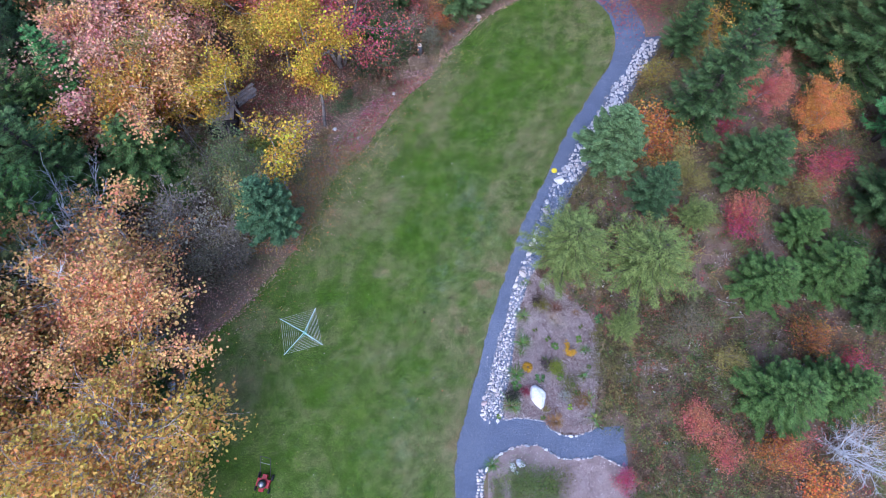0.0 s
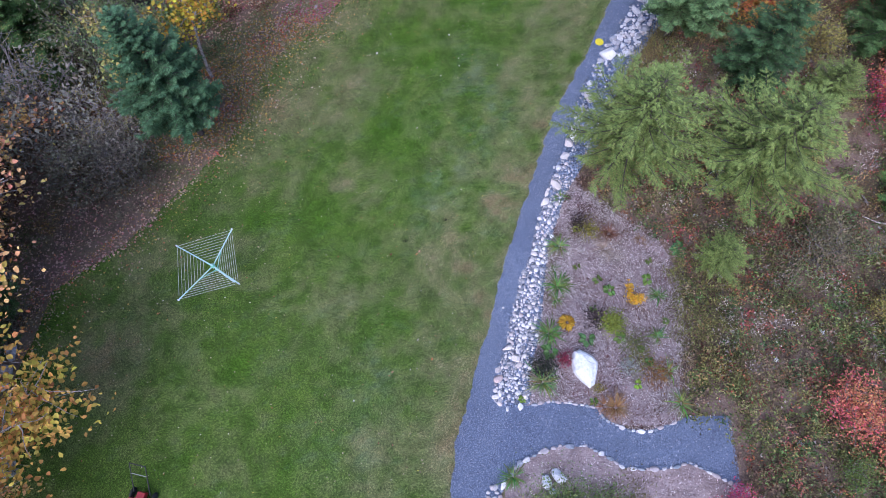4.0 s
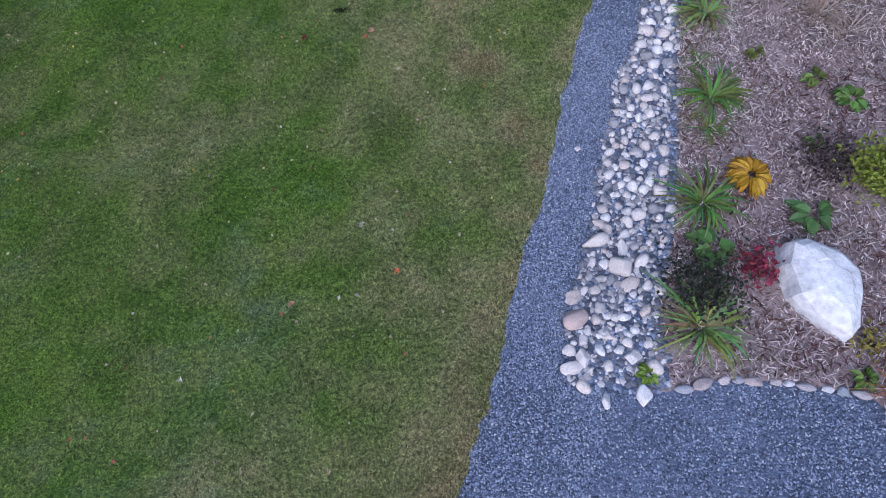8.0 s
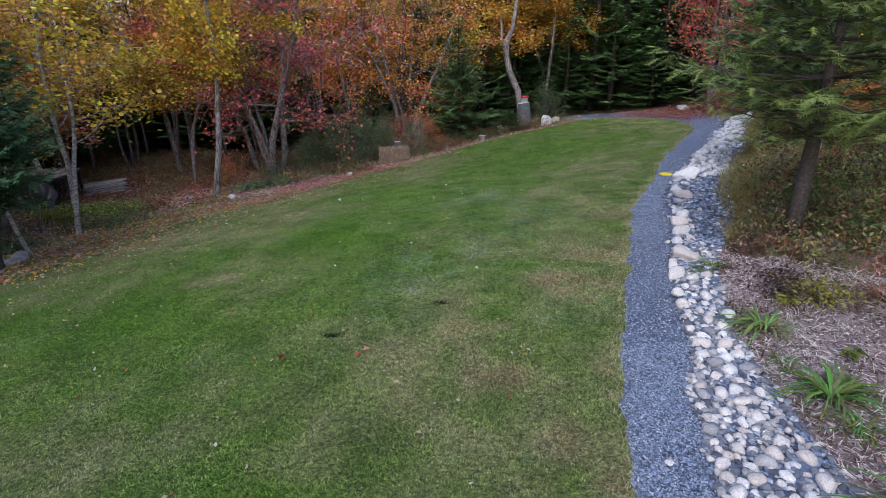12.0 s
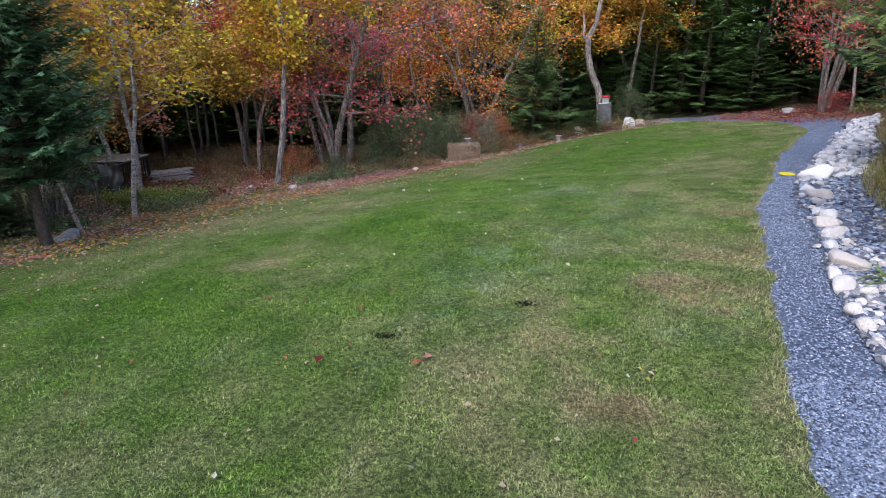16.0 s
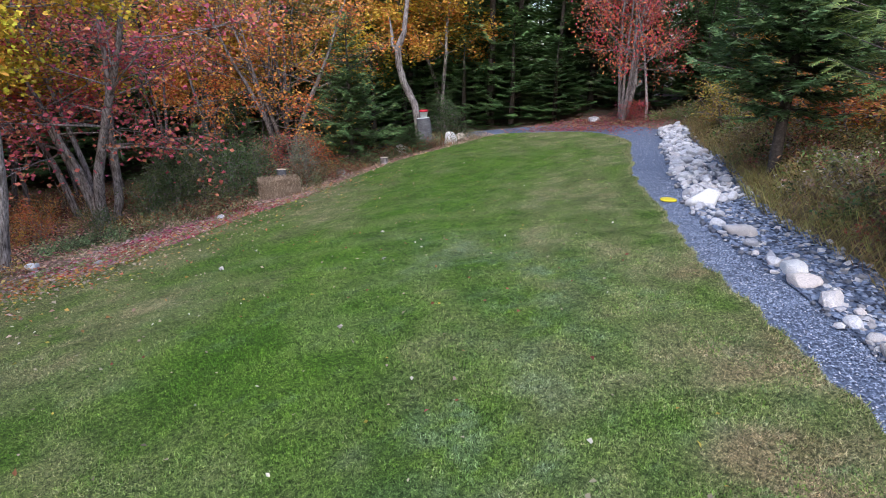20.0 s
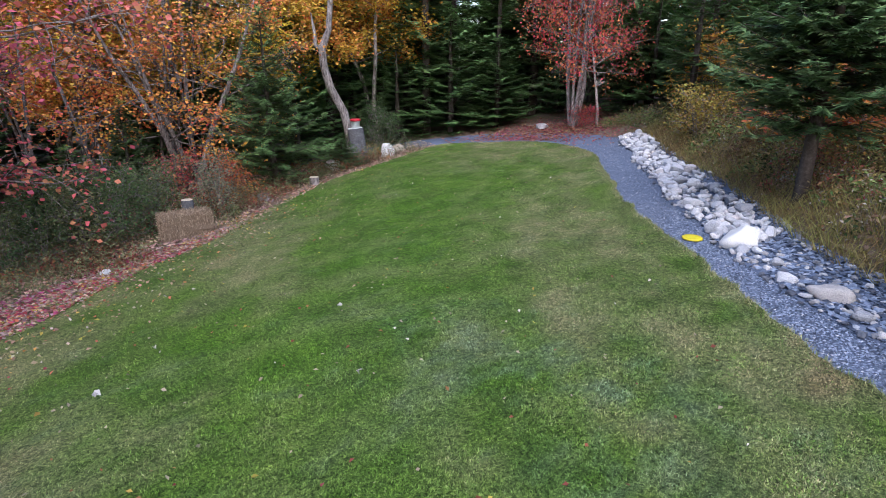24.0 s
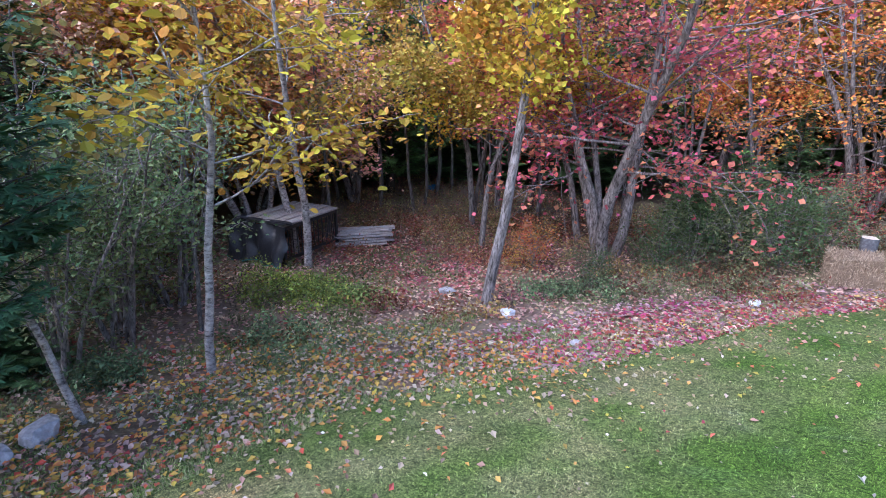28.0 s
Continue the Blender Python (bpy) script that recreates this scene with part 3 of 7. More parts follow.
def spruce(name, seed, h=6.0, r=1.7, bare=0.1, tone=(0.022, 0.06, 0.03), group="spruces", mat=None, label="dark green spruce with tiered drooping branches", open_=1.0, fine=1.0, droop=1.0, thin=1.0, limbs=True, soft=0.0, blades=6, needle=1.0):
    """A conifer: trunk, whorls of limbs, each limb a flat fan of needle sprays."""
    rng = np.random.default_rng(seed)
    top = thing(name, label, "conifer", group)
    wood, crown = Bag(), Bag()
    tube(wood, [(0, 0, -0.15), (0, 0, h * 0.3), (0.02, 0, h * 0.7), (0, 0, h)], [0.02 * h, 0.016 * h, 0.009 * h, 0.003], 7)
    tips, dirs, sizes, tone_shade = [], [], [], []
    z = bare * h
    while z < h * 0.985:
        f = (z - bare * h) / (h * (1 - bare))
        reach = r * (1 - f) ** 0.8 * (0.55 + 0.45 * min(1, f * 6)) + 0.05
        n = max(4, int(round((8 if f < 0.6 else 6) / open_)))
        a0 = rng.uniform(0, 6.3)
        for k in range(n):
            a = a0 + k * 2 * np.pi / n + rng.normal() * 0.25
            L = reach * rng.uniform(0.7, 1.12)
            out = np.array([np.cos(a), np.sin(a), 0])
            s = np.linspace(0, 1, 5)
            sag = (0.22 - 0.55 * f) * droop + rng.normal() * 0.12
            pts = np.array([0, 0, z]) + s[:, None] * L * out + (s * (-sag) * L + s**3 * 0.24 * L)[:, None] * np.array([0, 0, 1])
            if limbs:
                tube(wood, pts[::2], np.linspace(0.012 * L + 0.003, 0.003, 3), 3)
            side = np.array([-np.sin(a), np.cos(a), 0])
            m = max(3, int(L * 7 * fine))
            tilt = rng.normal() * 0.1
            for q in np.linspace(0.2, 1.0, m):
                p = np.array([np.interp(q, s, pts[:, c]) for c in range(3)])
                for sg in (-1, 1):
                    dd = out * rng.uniform(0.6, 1.0) + side * sg * rng.uniform(0.5, 0.9) + (0, 0, sg * tilt + rng.normal() * (0.05 + soft) - 0.06)
                    tl = (0.1 + 0.24 * L * (1 - q * 0.75)) * rng.uniform(0.8, 1.2)
                    tips.append(p), dirs.append(dd / np.linalg.norm(dd)), sizes.append(min(tl, 0.45)), tone_shade.append(q)
            tips.append(pts[-1]), dirs.append(out + (0, 0, 0.15)), sizes.append(0.16), tone_shade.append(1)
        z += (0.062 * h * (1 - 0.55 * f) + 0.03) * open_ * rng.uniform(0.8, 1.2)
    tips.append(np.array([0, 0, h * 0.97])), dirs.append(np.array([0, 0, 1.0])), sizes.append(0.35), tone_shade.append(1)
    blades = blades if limbs else 4
    needle_sprays(crown, np.array(tips), np.array(dirs), np.array(sizes), rng, blades, thin, needle)
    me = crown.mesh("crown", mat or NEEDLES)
    young = np.array(tone_shade)
    # pale young tips; the shade inside the branch is put into the colour too
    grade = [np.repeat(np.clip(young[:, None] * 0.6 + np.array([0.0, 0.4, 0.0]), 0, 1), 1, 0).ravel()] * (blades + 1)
    me.attributes.new("tone_shade", "FLOAT", "POINT").data.foreach_set("value", np.concatenate(grade).astype(np.float32))
    piece("trunk", wood.mesh("trunk", DARK_BARK, True), top)
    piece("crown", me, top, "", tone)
    return top


def needle_sprays(bag, p, d, size, rng, blades=6, thin=1.0, needle=1.0):
    """Twigs: each a flat fan of needle blades along its line."""
    n = len(p)
    d = d / np.linalg.norm(d, axis=1, keepdims=True)
    a = np.cross(d, rng.normal(size=(n, 3)) * 0.2 + (0, 0, 1.0))
    a /= np.linalg.norm(a, axis=1, keepdims=True) + 1e-9
    b = np.cross(d, a)
    size = size[:, None]
    for k in range(blades):
        q = (k + 0.4) / blades
        sg = 1 if k % 2 else -1
        base = p + d * size * q * 0.85
        ln = needle * size * (0.45 - 0.2 * q) * rng.uniform(0.8, 1.2, (n, 1)) + 0.02
        tip = base + d * ln * 0.8 + a * sg * ln * 0.7 + b * rng.normal(size=(n, 1)) * ln * 0.15
        w = (ln * 0.2 + 0.004) * thin
        v = np.stack([base - d * w * 1.2, tip, base + d * w * 1.2], 1)
        bag.add(v, np.arange(n)[:, None] * 3 + [0, 1, 2])
    v = np.stack([p - a * 0.012 * thin, p + d * size * 1.1, p + a * 0.012 * thin], 1)
    bag.add(v, np.arange(n)[:, None] * 3 + [0, 1, 2])


def leafy(name, seed, h=9.0, spread=2.6, first=0.35, stems=1, leaves=3500, size=0.1, tone=(0.5, 0.25, 0.03), bark=None, girth=0.09, lean=(0, 0), label="", category="tree", group="", tone2=None, bare=0.0, flat=0.0, twigs=6, shape=None, sunk=0.0):
    """A broadleaf tree: stems, limbs, twigs and a crown of single leaves."""
    rng = np.random.default_rng(seed)
    top = thing(name, label, category, group)
    wood, crown, ends = Bag(), Bag(), []
    for s in range(stems):
        a = rng.uniform(0, 6.3)
        out = np.array([np.cos(a), np.sin(a), 0]) * (0.0 if stems == 1 else rng.uniform(0.1, 0.3))
        hs = h * rng.uniform(0.8, 1.0) if s else h
        gs = girth * (1 if s == 0 else rng.uniform(0.6, 0.9))
        pts, d = bend(rng, np.array([*(out[:2] * 0.6), -0.15]), np.array([lean[0], lean[1], 1.0]) + out, hs * 0.86, 9, 0.075, 0.02)
        tube(wood, pts, gs * np.linspace(1.15, 0.16, 10) ** 0.9, 7)
        limbs = int((7 + spread * 2.2) * (1 if twigs > 3 else 0.7))
        for i in range(limbs):
            f = first + (0.98 - first) * (i + rng.uniform(0, 0.8)) / limbs
            base = np.array([np.interp(f, np.linspace(0, 1, 10), pts[:, c]) for c in range(3)])
            b = rng.uniform(0, 6.3)
            L = spread * (1.05 - 0.55 * abs(f - first - 0.25)) * rng.uniform(0.55, 1.1)
            lp, ld = bend(rng, base, (np.cos(b), np.sin(b), rng.uniform(0.2, 0.9) - flat), L, 6, 0.14, 0.03)
            tube(wood, lp, gs * 0.36 * (1.1 - f) * np.linspace(1, 0.15, 7) + 0.004, 5)
            for t in range(twigs):
                g = rng.uniform(0.3, 1.0)
                tb = np.array([np.interp(g, np.linspace(0, 1, 7), lp[:, c]) for c in range(3)])
                td = ld + rng.normal(size=3) * 0.65
                tp, _ = bend(rng, tb, td, L * rng.uniform(0.25, 0.5), 4, 0.2, 0.0)
                tube(wood, tp, np.linspace(0.011, 0.004, 5), 3)
                if rng.random() >= bare:
                    ends.append(tp[1:])
            if rng.random() >= bare:
                ends.append(lp[4:])
    piece("trunk", wood.mesh("trunk", bark or BARK, True), top)
    if leaves:
        e = np.concatenate(ends)
        at = e[rng.integers(0, len(e), leaves)] + rng.normal(size=(leaves, 3)) * (0.16 + 0.03 * spread) * (1, 1, 0.7)
        at[:, 2] -= sunk * rng.random(leaves)
        (shape or (round_leaves if size > 0.08 else leaf_cards))(crown, at, size, rng)
        piece("crown", crown.mesh("crown", LEAVES), top, "", tone)
    return top


def stand(ob, x, y, s=1.0, turn=0.0, sz=None, tone=None, label="", group="", lean=(0.0, 0.0)):
    """A copy of a tree on the ground at (x, y)."""
    m = Matrix.Translation((x, y, float(gz(x, y)) - 0.05)) @ pose(0, 0, 0, lean[0], lean[1]) @ pose(0, 0, 0, 0, 0, turn) @ Matrix.Diagonal((s, s, sz or s, 1))
    c = copy_thing(ob, m)
    if tone:
        for o in c.children:
            if o.name.startswith("crown"):
                o.color = (*tone, 1)
    return tagged(c, label, group=group)


def drop(ob):
    for o in (*ob.children_recursive, ob):
        bpy.data.objects.remove(o)


YELLOW, GOLD, ORANGE, PEACH, PINKISH = (0.6, 0.42, 0.05), (0.6, 0.35, 0.06), (0.7, 0.31, 0.08), (0.74, 0.43, 0.17), (0.8, 0.46, 0.32)
RED, CRIMSON, OLIVE, RUST, CORAL = (0.55, 0.14, 0.12), (0.48, 0.08, 0.12), (0.34, 0.29, 0.09), (0.52, 0.23, 0.07), (0.58, 0.2, 0.13)
SPRUCE_GREEN, BLUE_GREEN, LIGHT_GREEN, LARCH = (0.062, 0.112, 0.035), (0.056, 0.106, 0.04), (0.08, 0.145, 0.036), (0.152, 0.2, 0.05)

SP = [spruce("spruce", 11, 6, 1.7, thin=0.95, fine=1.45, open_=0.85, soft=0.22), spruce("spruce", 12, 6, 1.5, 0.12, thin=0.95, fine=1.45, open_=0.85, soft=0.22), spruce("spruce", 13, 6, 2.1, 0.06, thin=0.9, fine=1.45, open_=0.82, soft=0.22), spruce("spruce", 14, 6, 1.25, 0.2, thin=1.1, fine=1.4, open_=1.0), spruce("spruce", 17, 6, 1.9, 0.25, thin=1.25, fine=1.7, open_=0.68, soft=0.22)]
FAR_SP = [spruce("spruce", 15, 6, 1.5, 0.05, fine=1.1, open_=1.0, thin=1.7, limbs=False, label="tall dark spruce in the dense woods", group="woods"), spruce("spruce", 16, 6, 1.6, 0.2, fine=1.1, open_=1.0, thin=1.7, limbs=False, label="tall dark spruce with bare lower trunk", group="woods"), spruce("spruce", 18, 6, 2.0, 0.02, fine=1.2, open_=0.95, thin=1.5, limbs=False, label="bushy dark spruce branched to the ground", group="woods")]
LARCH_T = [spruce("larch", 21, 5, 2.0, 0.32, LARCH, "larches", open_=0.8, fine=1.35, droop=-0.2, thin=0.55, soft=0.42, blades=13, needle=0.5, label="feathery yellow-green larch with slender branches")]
LF = [leafy("maple", 31, 9, 2.7, 0.38, 1, 9500, 0.105, bare=0.12, shape=maple_leaves, label="autumn maple with grey trunk and spreading limbs", flat=0.3, group="maples"),
      leafy("maple", 32, 9.5, 3.0, 0.3, 5, 9500, 0.1, bare=0.3, twigs=8, shape=maple_leaves, label="many-stemmed autumn maple with grey trunks", flat=0.35, girth=0.125, group="maples"),
      leafy("birch", 33, 8.5, 1.9, 0.34, 1, 3000, 0.09, bark=BIRCH_BARK, girth=0.08, label="slender birch with pale bark and thin yellowing crown", group="birches"),
      leafy("birch", 34, 7.5, 2.7, 0.25, 3, 14000, 0.1, bark=BIRCH_BARK, girth=0.08, bare=0.22, twigs=8, sunk=0.15, label="spreading birch with pale twigs and thinning leaves", group="birches"),
      leafy("bare_tree", 35, 7, 1.8, 0.25, 3, 900, 0.07, girth=0.05, bark=BIRCH_BARK, label="nearly bare grey sapling with tangled twigs", group="saplings"),
      leafy("young_birch", 36, 6.5, 1.7, 0.42, 1, 1500, 0.09, bark=BIRCH_BARK, girth=0.042, label="young birch with sparse large yellow leaves", group="birches"),
      leafy("bush", 37, 1.6, 0.85, 0.05, 5, 1900, 0.078, girth=0.02, twigs=2, label="leafy autumn shrub on the woodland edge", group="shrubs"),
      leafy("bush", 38, 2.2, 1.0, 0.05, 6, 2600, 0.075, girth=0.016, twigs=2, label="thin twiggy shrub with small leaves", group="shrubs"),
      leafy("maple", 39, 10, 2.4, 0.46, 1, 7000, 0.11, girth=0.1, shape=maple_leaves, label="tall autumn tree standing in the woods", group="woods"),
      leafy("pale_tree", 40, 6, 2.0, 0.25, 5, 0, girth=0.07, twigs=14, bark=PALE_BARK, label="leafless tree with pale lichened twigs", group="saplings"),
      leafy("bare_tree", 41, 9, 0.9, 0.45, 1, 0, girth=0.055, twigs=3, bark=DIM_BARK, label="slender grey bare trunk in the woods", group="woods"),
      leafy("birch", 42, 6.8, 3.3, 0.28, 3, 11000, 0.105, bark=BIRCH_BARK, girth=0.085, bare=0.25, flat=0.15, twigs=7, sunk=0.55, label="wide old birch, pale limbs showing through thinning yellow leaves", group="birches"),
      leafy("alder", 43, 4.4, 1.2, 0.3, 7, 3600, 0.075, girth=0.042, twigs=3, bare=0.15, label="clump of grey alder stems with sparse green leaves", group="shrubs")]

# conifers: x, y, template, scale, height scale, tone
for x, y, k, s, hs, tone in (
    (11.3, 13.9, 0, 1.1, 1.25, SPRUCE_GREEN), (7.26, 12.06, 4, 0.88, 0.78, (0.1, 0.165, 0.062)), (8.9, 10.0, 1, 0.8, 0.6, BLUE_GREEN), (13.2, 11.1, 2, 0.9, 0.62, SPRUCE_GREEN),
    (13.0, 6.1, 2, 0.75, 0.5, LIGHT_GREEN), (12.4, 1.6, 2, 0.85, 0.62, LIGHT_GREEN), (14.4, 1.9, 2, 0.75, 0.6, LIGHT_GREEN), (15.5, 6.6, 2, 0.8, 0.5, LIGHT_GREEN), (17.3, 5.3, 0, 1.0, 0.7, SPRUCE_GREEN), (18.6, 16.4, 2, 1.3, 1.1, SPRUCE_GREEN),
    (14.8, 8.4, 1, 0.7, 0.4, LIGHT_GREEN), (11.3, 18.0, 3, 0.9, 0.7, SPRUCE_GREEN), (13.6, 19.6, 0, 1.0, 0.9, SPRUCE_GREEN), (16.5, 19.0, 0, 1.2, 1.2, SPRUCE_GREEN), (18.5, 9.5, 0, 1.0, 0.8, SPRUCE_GREEN),
    (-13.4, 12.2, 2, 1.25, 0.9, (0.085, 0.155, 0.045)), (-17.2, 12.6, 2, 1.25, 1.0, BLUE_GREEN), (-18.3, 10.0, 2, 1.2, 0.9, BLUE_GREEN), (-19.3, 17.8, 0, 1.3, 1.3, BLUE_GREEN), (-7.5, 9.3, 4, 0.84, 0.88, (0.062, 0.125, 0.056)), (1.0, 22.9, 2, 0.85, 0.8, (0.105, 0.175, 0.06)),
    (-3.4, 20.6, 3, 0.7, 0.36, LIGHT_GREEN), (-4.2, 21.4, 2, 0.5, 0.3, LIGHT_GREEN), (-12.2, 2.8, 2, 0.8, 0.6, SPRUCE_GREEN), (-9.4, 10.2, 2, 0.4, 0.18, BLUE_GREEN), (3.2, 23.9, 2, 0.45, 0.16, SPRUCE_GREEN), (-2.6, 23.3, 1, 0.6, 0.5, SPRUCE_GREEN)):
    stand(SP[k], x, y, s, x * 77 % 360, hs, tone)
for x, y, s, hs in ((5.1, 7.4, 1.1, 0.85), (8.1, 6.7, 1.12, 0.85), (7.3, 4.4, 0.42, 0.28), (10.6, 9.0, 0.5, 0.4)):
    stand(LARCH_T[0], x, y, s, x * 50, hs)
# broadleaf trees: x, y, template, scale, height scale, tone, lean
for x, y, k, s, hs, tone, lean in (
    (-14.9, 15.4, 3, 1.25, 1.05, PINKISH, (0, 0)), (-12.9, 16.4, 3, 1.15, 1.0, PEACH, (0, 0)), (-11.2, 16.0, 2, 1.0, 0.95, OLIVE, (0, 0)), (-8.3, 19.0, 0, 0.75, 0.85, YELLOW, (0, 0)), (-5.6, 19.6, 1, 1.0, 0.95, RED, (0, 0)), (-6.7, 20.9, 0, 0.95, 0.95, (0.6, 0.2, 0.1), (0, -8)),
    (-6.13, 15.53, 8, 0.85, 0.85, YELLOW, (-6, 8)), (-7.64, 11.71, 5, 1.25, 0.95, YELLOW, (-3, 4)), (-7.7, 10.36, 5, 0.9, 0.85, OLIVE, (7, -10)), (-10.26, 15.5, 2, 0.95, 0.95, YELLOW, (-3, 5)), (-13.9, 20.7, 1, 0.75, 0.9, GOLD, (0, 0)), (-9.8, 22.4, 8, 0.8, 0.8, (0.5, 0.3, 0.07), (0, 0)), (-15.0, 17.6, 3, 1.2, 1.0, PINKISH, (0, 12)), (-3.8, 30.0, 8, 0.9, 0.9, ORANGE, (0, -10)),
    (-12.3, 4.6, 3, 1.1, 0.95, PEACH, (0, 0)), (-13.2, 6.8, 3, 1.1, 0.9, PEACH, (0, 0)), (-14.5, 4.0, 3, 1.1, 0.9, PEACH, (0, 0)), (-10.4, -0.7, 11, 1.1, 1.0, (0.58, 0.36, 0.08), (0, 0)), (-13.0, -0.2, 11, 1.1, 0.95, (0.6, 0.36, 0.09), (0, 0)), (-10.2, -2.6, 11, 0.75, 0.75, (0.55, 0.38, 0.14), (0, 0)), (-15.6, 0.6, 3, 1.0, 0.9, PEACH, (0, 0)),
    (-15.8, 14.6, 3, 1.1, 1.05, PINKISH, (0, 0)), (-13.4, 15.0, 3, 1.0, 1.0, GOLD, (0, 0)), (-17.5, 6.2, 3, 1.1, 0.9, PEACH, (0, 0)), (-1.2, 24.6, 1, 0.9, 0.85, ORANGE, (0, 0)), (-3.4, 25.6, 0, 0.85, 0.85, ORANGE, (0, -5)), (11.1, 22.8, 1, 0.7, 0.95, (0.6, 0.15, 0.09), (0, 0)), (11.8, 22.3, 2, 0.6, 0.8, RED, (0, 0)), (5.6, 28.5, 0, 1.2, 1.0, GOLD, (0, 0)), (1.2, 27.5, 0, 1.2, 1.0, YELLOW, (0, 0)), (-4.8, 27.5, 0, 1.1, 1.0, YELLOW, (0, 0)), (3.0, 30.0, 0, 1.2, 1.1, GOLD, (0, 0)),
    (14.4, 15.0, 3, 0.5, 0.4, CORAL, (0, 0)), (16.5, 13.6, 3, 0.5, 0.4, ORANGE, (0, 0)), (-15.6, 9.0, 9, 0.9, 0.95, None, (0, 0)), (-16.8, 9.6, 9, 1.0, 1.0, None, (0, 0)), (-15.2, 7.4, 9, 0.9, 1.15, None, (0, 0)), (-14.6, 5.4, 9, 0.9, 1.2, None, (0, 0)), (-11.2, -0.6, 9, 0.9, 1.2, None, (0, 0)), (14.9, -0.2, 9, 0.6, 0.45, None, (0, 0)), (-9.9, 9.6, 4, 0.7, 0.5, OLIVE, (0, 0)), (-11.4, 9.2, 4, 0.8, 0.5, OLIVE, (0, 0)), (-9.5, 11.5, 12, 1.0, 1.0, (0.19, 0.26, 0.11), (0, 0)), (-10.3, 12.8, 12, 1.05, 1.0, (0.21, 0.27, 0.12), (0, 0)), (-9.0, 10.6, 12, 0.8, 0.85, (0.18, 0.24, 0.11), (0, 0)), (14.8, 0.1, 4, 0.6, 0.4, PEACH, (0, 0)),
    (-11.6, 13.2, 4, 0.7, 0.5, OLIVE, (0, 0)), (-16.4, 16.4, 3, 1.2, 1.0, PEACH, (0, 0)), (-9.5, 20.5, 0, 0.9, 0.9, (0.5, 0.36, 0.07), (0, 0)), (-16.8, 15.0, 2, 1.1, 1.0, PEACH, (0, 0)), (-12.5, 9.0, 4, 0.9, 0.6, OLIVE, (0, 0))):
    stand(LF[k], x, y, s, x * 91 % 360, hs * (0.92 if k in (0, 1) else 1), tone, lean=lean)
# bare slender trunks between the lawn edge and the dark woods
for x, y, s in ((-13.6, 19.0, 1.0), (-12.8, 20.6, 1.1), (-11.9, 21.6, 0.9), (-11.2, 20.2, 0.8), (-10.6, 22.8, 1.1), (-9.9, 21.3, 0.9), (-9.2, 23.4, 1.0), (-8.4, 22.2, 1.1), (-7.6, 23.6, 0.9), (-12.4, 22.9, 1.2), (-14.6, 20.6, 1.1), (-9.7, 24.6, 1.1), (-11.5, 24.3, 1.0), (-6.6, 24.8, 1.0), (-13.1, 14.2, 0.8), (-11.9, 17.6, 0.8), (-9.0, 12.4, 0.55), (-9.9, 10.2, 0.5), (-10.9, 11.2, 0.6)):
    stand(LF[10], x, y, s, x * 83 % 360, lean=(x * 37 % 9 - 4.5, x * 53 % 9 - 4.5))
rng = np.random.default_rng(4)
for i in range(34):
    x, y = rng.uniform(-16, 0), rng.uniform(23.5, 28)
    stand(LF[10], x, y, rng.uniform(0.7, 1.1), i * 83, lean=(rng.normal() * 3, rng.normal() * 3))
